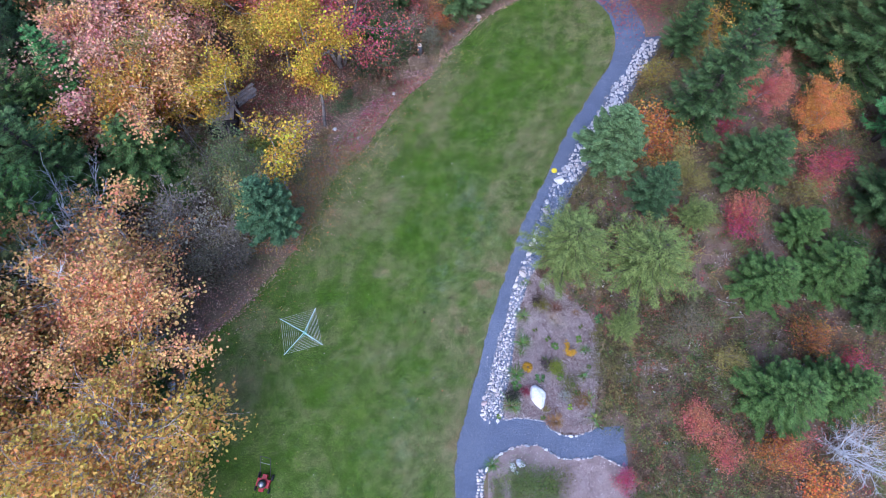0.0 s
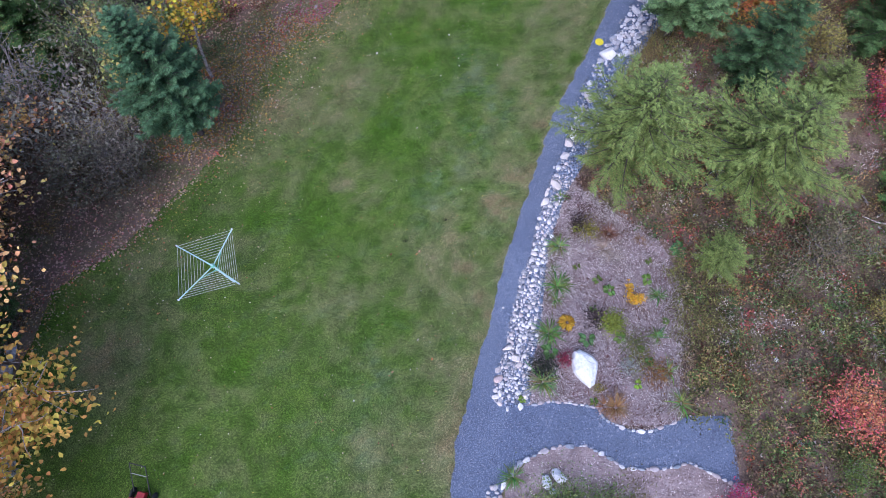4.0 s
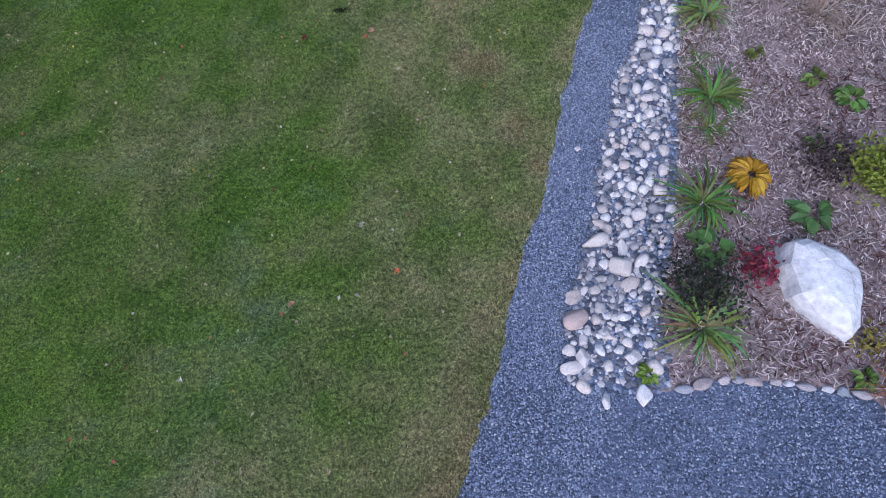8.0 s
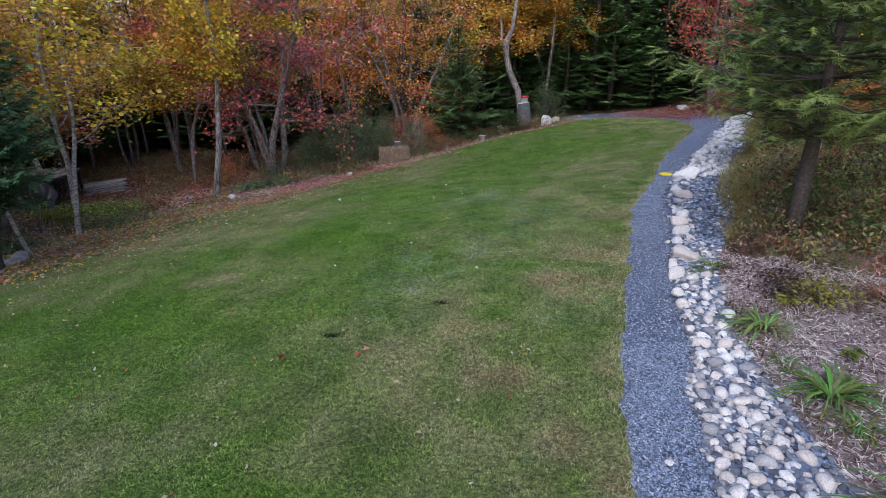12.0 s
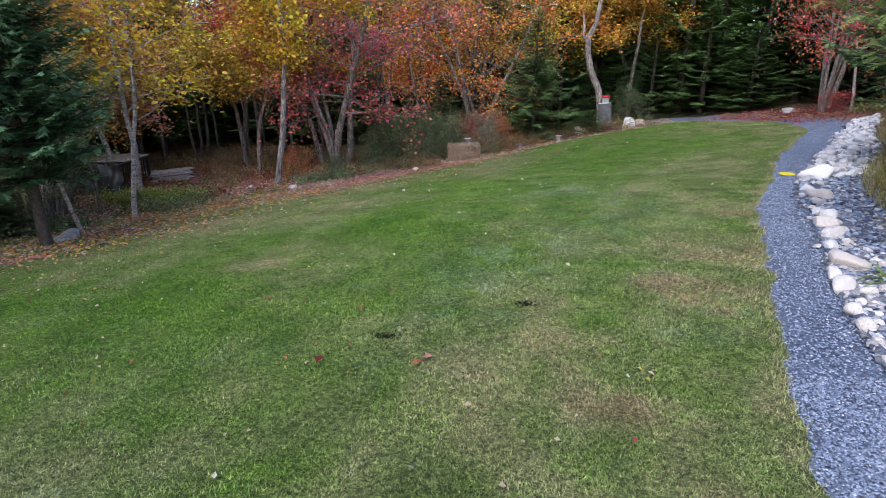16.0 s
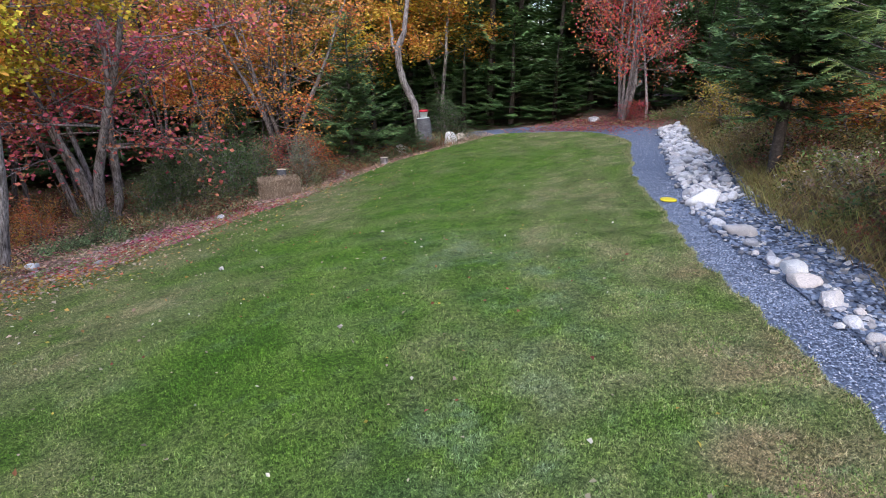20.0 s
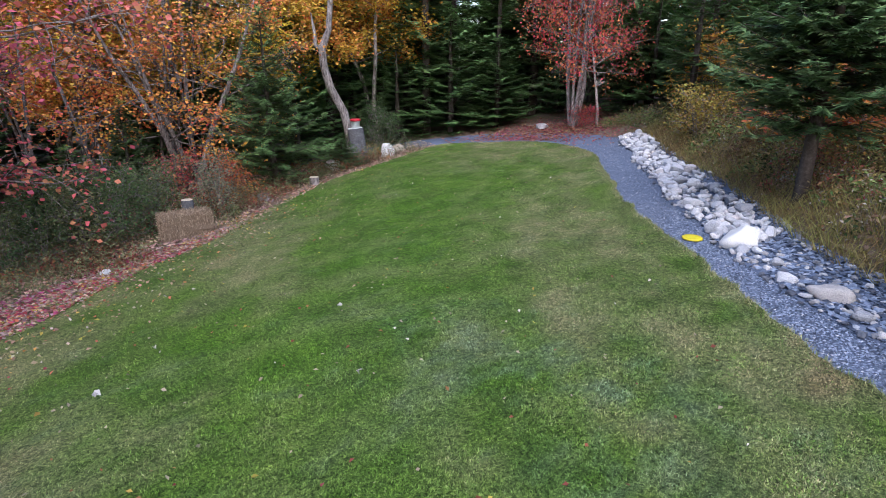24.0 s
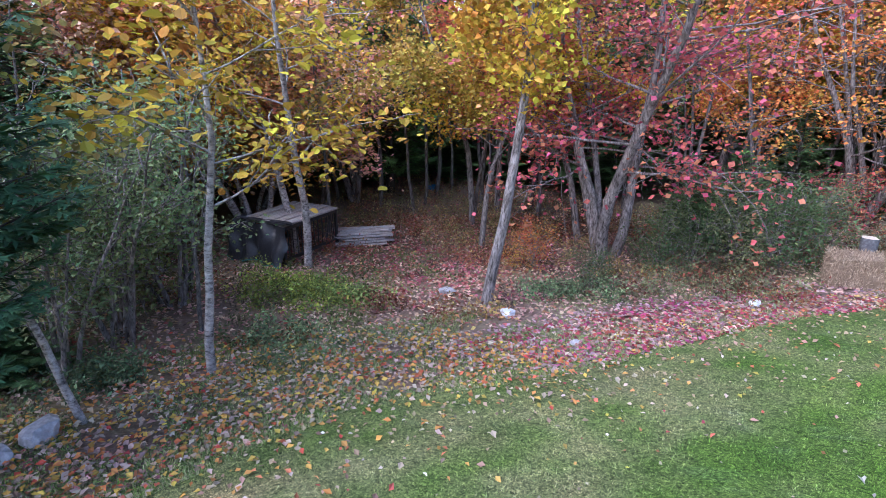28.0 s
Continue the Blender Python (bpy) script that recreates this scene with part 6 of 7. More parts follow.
def bed_plants():
    r = np.random.default_rng(60)
    green_t, pale = (0.15, 0.25, 0.06), (0.24, 0.31, 0.09)
    for x, y, n, L, tone in ((3.48, 5.11, 60, 0.42, pale), (3.35, 3.97, 80, 0.46, green_t), (3.03, 2.69, 75, 0.46, green_t), (2.78, 1.42, 80, 0.5, pale), (5.65, 2.52, 30, 0.34, green_t), (5.75, 1.65, 28, 0.36, pale), (5.92, 0.9, 40, 0.42, pale),
                             (5.84, 3.59, 30, 0.36, green_t), (3.3, 4.45, 25, 0.25, green_t), (1.95, -0.75, 50, 0.4, green_t), (3.62, 6.6, 30, 0.3, green_t), (3.28, 3.55, 30, 0.28, green_t)):
        daylily(x, y, int(n * 1.15), L * 1.15, tone, r)
    plant("hosta", 3.49, 2.93, "hosta turned golden yellow for autumn", (0.5, 0.3, 0.03), lambda b: rosette(b, 110, 0.24, 0.026, r), 0)
    plant("dwarf_maple", 5.2, 3.45, "small shrub with bright golden-yellow leaves", (0.62, 0.36, 0.03), lambda b: leaf_cards(b, r.normal(size=(420, 3)) * (0.09, 0.06, 0.07) + (0, 0, 0.36), 0.055, r), 0)
    plant("dwarf_maple_shoot", 5.08, 3.72, "golden-yellow leafy side shoot in the bed", (0.62, 0.36, 0.03), lambda b: leaf_cards(b, r.normal(size=(170, 3)) * (0.05, 0.11, 0.05) + (0, 0, 0.3), 0.055, r), 0)
    plant("sedum", 4.62, 2.88, "rounded yellow-green sedum cushion", (0.22, 0.26, 0.04), lambda b: leaf_cards(b, r.normal(size=(1300, 3)) * (0.15, 0.14, 0.06) + (0, 0, 0.16), 0.05, r), 0)
    for x, y, s, tone in ((3.96, 2.47, 0.2, (0.1, 0.2, 0.06)), (3.03, 2.18, 0.22, (0.1, 0.2, 0.05)), (4.66, 3.78, 0.16, (0.12, 0.22, 0.05)), (5.64, 4.05, 0.14, (0.16, 0.26, 0.05)), (4.75, 2.5, 0.15, (0.16, 0.26, 0.06)), (5.0, 1.35, 0.12, (0.25, 0.4, 0.05)), (6.6, 4.9, 0.22, (0.08, 0.18, 0.06)),
                          (4.4, 4.1, 0.12, (0.14, 0.2, 0.05)), (4.0, 5.6, 0.12, (0.25, 0.26, 0.05)), (3.9, 4.5, 0.1, (0.16, 0.2, 0.05)), (5.9, 2.9, 0.1, (0.14, 0.2, 0.05)), (4.2, 3.3, 0.1, (0.14, 0.2, 0.06)), (3.95, 0.95, 0.1, (0.14, 0.22, 0.05)), (2.25, 1.0, 0.09, (0.2, 0.3, 0.05)), (5.2, 2.2, 0.1, (0.16, 0.22, 0.06)), (5.35, 1.9, 0.12, (0.1, 0.18, 0.05)), (5.75, 4.6, 0.1, (0.14, 0.18, 0.05))):
        plant("herb", x, y, "small broad-leaved green perennial in the mulch", tone, lambda b: rosette(b, 16, s * 1.3, s * 0.28, r, 0.06), x)
    for x, y, c, sp, n, tone, label in ((3.36, 1.97, 0.12, 0.1, 260, (0.24, 0.035, 0.06), "low shrub with deep crimson leaves"), (2.82, 1.78, 0.22, 0.17, 700, (0.035, 0.04, 0.025), "dark purple-green leafy shrub"), (4.21, 3.05, 0.16, 0.16, 350, (0.05, 0.035, 0.035), "dark twiggy dying perennial"),
                                        (4.3, 5.55, 0.14, 0.16, 420, (0.24, 0.22, 0.04), "yellow-green low cushion plant"), (4.05, 5.75, 0.18, 0.15, 300, (0.05, 0.035, 0.03), "dark brown faded perennial"), (5.5, 1.6, 0.12, 0.2, 380, (0.24, 0.12, 0.04), "rusty red-green ground cover"), (5.15, 2.0, 0.1, 0.25, 420, (0.2, 0.2, 0.05), "yellowing low ground cover"),
                                        (4.85, 1.75, 0.16, 0.14, 300, (0.3, 0.31, 0.28), "silvery grey-leaved perennial"), (5.05, 2.35, 0.1, 0.2, 300, (0.14, 0.16, 0.05), "sparse green ground cover"), (4.1, 1.25, 0.06, 0.08, 120, (0.24, 0.2, 0.04), "tiny yellow-green plant"), (3.0, -1.35, 0.25, 0.4, 1700, (0.16, 0.22, 0.07), "spreading green conifer-like ground cover"), (3.7, -1.5, 0.25, 0.35, 1300, (0.14, 0.2, 0.06), "spreading green ground cover"), (4.6, -1.2, 0.1, 0.35, 500, (0.14, 0.12, 0.05), "low brown-green ground cover")):
        top = plant("low_shrub", x, y, label + " in the bed", tone, lambda b: leaf_cards(b, r.normal(size=(n, 3)) * (sp, sp, c * 0.45) + (0, 0, c), 0.05, r), 0, category="shrub")
        for k in range(5):
            stem = Bag()
            tube(stem, ((0, 0, -0.02), (sp * r.normal() * 0.4, sp * r.normal() * 0.4, c * 0.6), (sp * r.normal(), sp * r.normal(), c * 1.2)), (0.007, 0.005, 0.002), 5)
            piece("stem", stem.mesh("stem", DARK_BARK, True), top)
    for x, y, n, L, tone in ((4.45, 0.82, 120, 0.42, (0.32, 0.19, 0.08)), (4.2, 0.85, 50, 0.35, (0.3, 0.14, 0.06)), (4.85, 5.45, 90, 0.36, (0.22, 0.1, 0.06)), (4.7, 5.0, 70, 0.4, (0.42, 0.32, 0.24)), (5.65, 5.2, 50, 0.22, (0.24, 0.14, 0.07)), (6.2, 1.9, 40, 0.3, (0.3, 0.22, 0.12)), (4.9, 4.7, 30, 0.45, (0.4, 0.33, 0.28))):
        plant("ornamental_grass", x, y, "dry tawny ornamental grass clump", tone, lambda b: strap_clump(b, n, L * 1.2, 0.005, r, 0.7), x, "ornamental grasses", "grass")


def mulch_chips():
    rng = np.random.default_rng(61)
    n = 42000
    y = rng.uniform(0.3, 7.2, n)
    lo = np.where(y < 0.9, 2.4, ROCK_RIGHT(y))
    x = lo + rng.random(n) * (BED_RIGHT(y) - lo)
    ok = y > SIDE_TOP(x) + 0.05
    x, y = x[ok], y[ok]
    m = 14000
    xs = rng.uniform(1.8, 7.1, m)
    ys = SIDE_BOTTOM(xs) - 0.08 - 3.5 * rng.random(m)
    x, y = np.r_[x, xs], np.r_[y, ys]
    for k, tone in enumerate(((0.42, 0.33, 0.315), (0.12, 0.08, 0.07), (0.68, 0.61, 0.59))):
        bag = Bag()
        s = slice(k, None, 3)
        leaf_cards(bag, on_ground(x[s], y[s], 0.028 + 0.012 * rng.random(len(x[s]))), 0.045, rng, 1.2, 0.28)
        ob = tagged(new("bark_chips", bag.mesh("bark_chips", LEAVES)), "dry greyish bark chips covering the bed", "mulch", kind="stuff")
        ob.color = (*tone, 1)
    # dead stalks and dark dead stems lying between the plants
    for n, size, narrow, tone, label in ((9000, 0.11, 0.07, (0.62, 0.55, 0.52), "pale dry stalks strewn over the bed"), (5000, 0.1, 0.14, (0.13, 0.07, 0.05), "dark brown dead stems strewn over the bed")):
        y = rng.uniform(0.3, 7.2, n)
        lo = np.where(y < 0.9, 2.5, ROCK_RIGHT(y))
        x = lo + rng.random(n) * (BED_RIGHT(y) + 0.2 - lo)
        ok = (y > SIDE_TOP(x) + 0.06) & (blotch(x, y, 0.55, 88 + int(size * 100)) > 0.36)
        bag = Bag()
        leaf_cards(bag, on_ground(x[ok], y[ok], 0.04 + 0.03 * rng.random(ok.sum())), size, rng, 1.4, narrow)
        ob = tagged(new("dry_stalks", bag.mesh("dry_stalks", LEAVES)), label, "plant debris", kind="stuff")
        ob.color = (*tone, 1)


def boulder(name, label, x, y, size, seed, mat, flat=1.0, turn=0.0, sink=0.3, level=3, category="boulder"):
    """A big stone resting on the ground, size in metres (x, y, z)."""
    rng = np.random.default_rng(seed)
    bag = Bag()
    v, f = ico(level)
    v = v.copy()
    for _ in range(14):
        n = rng.normal(size=3)
        n /= np.linalg.norm(n)
        over = np.maximum(v @ n - rng.uniform(0.55, 0.85), 0)
        v -= over[:, None] * n * 0.95
    v += rng.normal(size=v.shape) * 0.008
    v = v / (np.abs(v).max(0)) * np.array(size) / 2
    bag.add(v, f)
    ob = tagged(new(name, bag.mesh(name, mat, False)), label, category)
    ob.location = (x, y, float(gz(x, y)) + size[2] * (0.5 - sink))
    ob.rotation_euler = (0, 0, radians(turn))
    return ob


WHITE_ROCK = two_scale("white_quartz_rock", (0.5, 0.5, 0.52), (0.68, 0.68, 0.69), (0.82, 0.82, 0.82), 3, 14, 0.75, 0.02)
GREY_ROCK = two_scale("grey_field_rock", (0.22, 0.21, 0.21), (0.38, 0.36, 0.36), (0.52, 0.5, 0.5), 4, 20, 0.85, 0.015)
TAN_ROCK = two_scale("tan_rock", (0.24, 0.2, 0.15), (0.4, 0.34, 0.26), (0.55, 0.48, 0.4), 4, 20, 0.85, 0.015)


def slab():
    """The angular white boulder in the bed."""
    outline = [(3.58, 2.17), (3.72, 2.22), (3.98, 2.08), (4.14, 1.9), (4.1, 1.62), (4.02, 1.36), (3.9, 1.26), (3.72, 1.42), (3.54, 1.66), (3.52, 1.95)]
    bm = bmesh.new()
    cx, cy = 3.83, 1.75
    base = float(gz(cx, cy))
    rings = []
    for k, (grow, h) in enumerate(((1.02, -0.06), (1.0, 0.1), (0.94, 0.2), (0.8, 0.25), (0.45, 0.29))):
        rings.append([bm.verts.new((cx + (x - cx) * grow, cy + (y - cy) * grow, base + h + 0.016 * math.sin(3 * i + k))) for i, (x, y) in enumerate(outline)])
    for lo, hi in zip(rings, rings[1:]):
        for i in range(len(outline)):
            j = (i + 1) % len(outline)
            bm.faces.new((lo[j], lo[i], hi[i], hi[j]))
    bm.faces.new(rings[-1][::-1])
    bmesh.ops.subdivide_edges(bm, edges=bm.edges[:], cuts=2, use_grid_fill=True)
    for v in bm.verts:
        v.co += Vector(noise.noise_vector(v.co * 6)) * 0.018
    bmesh.ops.recalc_face_normals(bm, faces=bm.faces[:])
    me = bpy.data.meshes.new("boulder")
    bm.to_mesh(me)
    bm.free()
    me.materials.append(WHITE_ROCK)
    tagged(new("boulder", me), "large flat-topped angular white quartz boulder lying in the bed", "boulder")


bed_plants()
mulch_chips()
slab()
boulder("boulder", "rounded white boulder by the woodland edge", 4.86, 24.45, (0.55, 0.45, 0.62), 1, WHITE_ROCK, turn=20)
boulder("boulder", "tan boulder beside the white one", 5.35, 24.7, (0.55, 0.4, 0.4), 2, TAN_ROCK)
boulder("boulder", "pale lichened boulder under the young spruces", 2.95, 23.9, (0.6, 0.5, 0.45), 3, WHITE_ROCK)
boulder("boulder", "grey boulder among red leaves under the maple", 10.3, 23.4, (0.6, 0.4, 0.32), 4, GREY_ROCK)
for x, y, s, sd in ((-5.56, 15.22, 0.26, 5), (-7.04, 15.75, 0.34, 6), (-2.6, 17.3, 0.24, 7), (-7.65, 10.0, 0.42, 8), (-7.55, 9.65, 0.3, 9), (-4.3, 14.6, 0.16, 20), (-7.1, 13.3, 0.14, 21), (0.6, 21.0, 0.22, 22)):
    boulder("field_stone", "grey field stone lying among fallen leaves at the lawn edge", x, y, (s, s * 0.8, s * 0.6), sd, GREY_ROCK if sd not in (5, 7) else WHITE_ROCK, turn=sd * 40, level=2, category="stone")
for x, y, s, sd in ((2.7, -0.85, 0.34, 10), (3.0, -0.72, 0.4, 11), (2.85, -1.05, 0.2, 12)):
    boulder("boulder", "pale boulder standing in the lower bed", x, y, (s, s * 0.75, s * 0.7), sd, WHITE_ROCK, turn=sd * 30)
for x, y, s, sd in ((-11.3, 2.2, 0.5, 13), (-11.25, 1.75, 0.45, 14), (-11.3, 1.3, 0.5, 15), (-11.4, 0.8, 0.55, 16), (-11.7, 2.5, 0.5, 17), (-11.5, 0.4, 0.5, 18), (-12.2, 2.6, 0.4, 19)):
    boulder("wall_stone", "flat grey stone in a low row by the lawn", x, y, (s, s * 0.7, 0.2), sd, GREY_ROCK, turn=sd * 50, level=2, category="stone")
for x, y, s, sd in ((8.4, 0.0, 0.2, 24), (8.3, 1.9, 0.15, 25), (8.6, 7.0, 0.25, 26), (7.2, 5.9, 0.16, 27), (9.0, 8.7, 0.2, 28), (10.4, 11.9, 0.25, 29), (10.2, -0.9, 0.22, 30), (9.6, 2.6, 0.16, 31), (8.7, -1.6, 0.2, 32)):
    boulder("field_stone", "pale stone lying among the scrub", x, y, (s, s * 0.8, s * 0.7), sd, WHITE_ROCK, turn=sd * 40, level=2, category="stone")


# ---- garden things ----
def plain(name, color, rough=0.5, metal=0.0, wear=0.12):
    m, nt, b = material(name, rough, 0.5)
    n = noise_tex(nt, 30, 4)
    c = ramp(nt, n, ((0.3, tuple(v * (1 - wear * 2) for v in color)), (0.6, color), (0.8, tuple(min(1, v * (1 + wear)) for v in color))))
    nt.links.new(c, b.inputs["Base Color"])
    b.inputs["Metallic"].default_value = metal
    return m


WHITE_PAINT = plain("white_enamel", (0.72, 0.76, 0.76), 0.4)
CORD = plain("white_cord", (0.75, 0.75, 0.72), 0.7)
YELLOW_PLASTIC = plain("yellow_plastic", (0.75, 0.62, 0.02), 0.4, wear=0.04)
RED_PAINT = plain("red_paint", (0.42, 0.02, 0.03), 0.35)
BLACK_PLASTIC = plain("black_plastic", (0.025, 0.025, 0.027), 0.5)
GREY_METAL = plain("grey_metal", (0.35, 0.35, 0.36), 0.4, 0.8)
STRAW = by_object("straw", ((0.0, (0.14, 0.1, 0.07)), (0.5, (0.34, 0.25, 0.17)), (1.0, (0.56, 0.44, 0.32))), 60, 0.9, 0.004)
OLD_WOOD = two_scale("weathered_boards", (0.2, 0.175, 0.165), (0.4, 0.36, 0.335), (0.58, 0.53, 0.5), 3, 35, 0.9, 0.006)
CUT_WOOD = two_scale("cut_wood", (0.4, 0.32, 0.22), (0.55, 0.46, 0.34), (0.66, 0.58, 0.46), 5, 40, 0.85, 0.004)
STUMP_BARK = two_scale("dark_grey_bark", (0.05, 0.05, 0.055), (0.11, 0.11, 0.12), (0.2, 0.2, 0.21), 4, 25, 0.9, 0.01)
TARP = plain("black_tarp", (0.03, 0.03, 0.036), 0.45, wear=0.3)
TARP_HEM = plain("green_hem", (0.02, 0.16, 0.13), 0.5)
BLUE_PLASTIC = plain("blue_plastic", (0.03, 0.16, 0.3), 0.4)
RUBBER = plain("black_rubber", (0.02, 0.02, 0.02), 0.8)
RED_PLASTIC = plain("red_plastic", (0.55, 0.02, 0.04), 0.4, wear=0.05)


def rod(name, a, b, r, mat, parent, sides=8, label="", r2=None):
    bag = Bag()
    a, b = np.array(a, float), np.array(b, float)
    tube(bag, [a, a + (b - a) * 0.5, b], [r, ((r2 or r) + r) / 2, r2 or r], sides)
    return piece(name, bag.mesh(name, mat, True), parent, label)


def box(name, centre, size, mat, parent, turn=0.0, bevel=0.01, label="", tilt=(0, 0)):
    bm = bmesh.new()
    bmesh.ops.create_cube(bm, size=1)
    bmesh.ops.scale(bm, vec=size, verts=bm.verts[:])
    if bevel:
        bmesh.ops.bevel(bm, geom=bm.edges[:], offset=bevel, segments=2, affect="EDGES")
    me = bpy.data.meshes.new(name)
    bm.to_mesh(me)
    bm.free()
    me.materials.append(mat)
    ob = piece(name, me, parent, label)
    ob.location = centre
    ob.rotation_euler = (radians(tilt[0]), radians(tilt[1]), radians(turn))
    return ob


def lathe(name, profile, mat, parent, at=(0, 0, 0), sides=24, label="", smooth=True, turn=(0, 0, 0)):
    """A turned shape from (radius, height) rows."""
    bag = Bag()
    ang = np.arange(sides) * 2 * np.pi / sides
    p = np.array(profile, float)
    v = np.stack([p[:, 0:1] * np.cos(ang), p[:, 0:1] * np.sin(ang), np.repeat(p[:, 1:2], sides, 1)], -1)
    n = len(p)
    i, j = np.meshgrid(np.arange(n - 1), np.arange(sides), indexing="ij")
    k = (j + 1) % sides
    bag.add(v, np.stack([i * sides + j, i * sides + k, (i + 1) * sides + k, (i + 1) * sides + j], -1).reshape(-1, 4))
    ob = piece(name, bag.mesh(name, mat, smooth), parent, label)
    ob.location = at
    ob.rotation_euler = [radians(t) for t in turn]
    return ob


def hoop(name, radius, thick, mat, parent, at=(0, 0, 0), turn=(0, 0, 0), label=""):
    bag = Bag()
    a = np.linspace(0, 2 * np.pi, 33)
    tube(bag, np.stack([radius * np.cos(a), radius * np.sin(a), 0 * a], -1), np.full(33, thick), 6)
    ob = piece(name, bag.mesh(name, mat, True), parent, label)
    ob.location = at
    ob.rotation_euler = [radians(t) for t in turn]
    return ob


MINT = plain("mint_enamel", (0.5, 0.72, 0.68), 0.4)
GREEN_ENAMEL = plain("green_enamel", (0.2, 0.56, 0.42), 0.4)


def clothes_dryer():
    x, y = -5.56, 4.2
    z = float(gz(x, y))
    d = thing("rotary_clothes_dryer", "pale mint rotary clothes dryer with corded arms on the lawn", "clothes dryer", at=(x, y, z))
    hub = np.array([-0.05, 0.02, 1.38])
    rod("pole", (0, 0, -0.05), hub + (0, 0, 0.12), 0.024, MINT, d)
    lathe("hub", ((0, -0.05), (0.05, -0.05), (0.055, 0), (0.05, 0.05), (0, 0.05)), GREEN_ENAMEL, d, hub)
    lathe("brace_ring", ((0, -0.03), (0.045, -0.03), (0.045, 0.03), (0, 0.03)), GREEN_ENAMEL, d, hub + (0, 0, -0.28))
    corners = [np.array(c) - (x, y, z) for c in ((-5.2, 5.17, 1.0), (-4.78, 3.68, 1.1), (-6.3, 3.3, 0.92), (-6.66, 4.78, 0.79))]
    for c in corners:
        rod("arm", hub, c, 0.015, MINT, d)
        rod("brace", hub + (0, 0, -0.28), hub + (c - hub) * 0.42, 0.012, GREEN_ENAMEL, d)
        lathe("arm_cap", ((0, -0.025), (0.02, -0.025), (0.02, 0.025), (0, 0.025)), WHITE_PAINT, d, c, 8)
    for i in range(4):
        a, b = corners[i], corners[(i + 1) % 4]
        for q in np.linspace(0.26, 0.98, 9):
            rod("line", hub + (a - hub) * q, hub + (b - hub) * q, 0.0035, CORD, d, 4)


def mower():
    x, y = -6.85, -1.45
    m = thing("lawn_mower", "red push lawn mower with black folding handle on the lawn", "lawn mower", at=(x, y, float(gz(x, y))))
    m.rotation_euler = (0, 0, radians(-12))
    bm = bmesh.new()
    bmesh.ops.create_cube(bm, size=1)
    bmesh.ops.scale(bm, vec=(0.5, 0.62, 0.16), verts=bm.verts[:])
    bmesh.ops.bevel(bm, geom=[e for e in bm.edges if abs(e.verts[0].co.z - e.verts[1].co.z) > 0.1], offset=0.16, segments=5, affect="EDGES")
    me = bpy.data.meshes.new("deck")
    bm.to_mesh(me)
    bm.free()
    me.materials.append(RED_PAINT)
    piece("deck", me, m).location = (0, 0, 0.2)
    lathe("engine", ((0, 0), (0.15, 0), (0.16, 0.08), (0.15, 0.15), (0.1, 0.19), (0, 0.2)), BLACK_PLASTIC, m, (0, -0.03, 0.28))
    lathe("engine_cap", ((0, 0), (0.1, 0), (0.1, 0.03), (0.04, 0.05), (0, 0.05)), GREY_METAL, m, (0, -0.03, 0.47))
    for sx in (-0.27, 0.27):
        for sy, r in ((-0.24, 0.1), (0.24, 0.12)):
            lathe("wheel", ((0.02, -0.03), (r * 0.8, -0.03), (r, -0.02), (r, 0.02), (r * 0.8, 0.03), (0.02, 0.03)), RUBBER, m, (sx, sy, r), turn=(0, 90, 0))
        rod("handle_tube", (sx * 0.75, 0.28, 0.22), (sx * 0.72, 0.95, 0.95), 0.012, BLACK_PLASTIC, m)
    rod("handle_bar", (-0.2, 0.95, 0.95), (0.2, 0.95, 0.95), 0.013, BLACK_PLASTIC, m)
    rod("cross_bar", (-0.2, 0.72, 0.7), (0.2, 0.72, 0.7), 0.009, GREY_METAL, m)


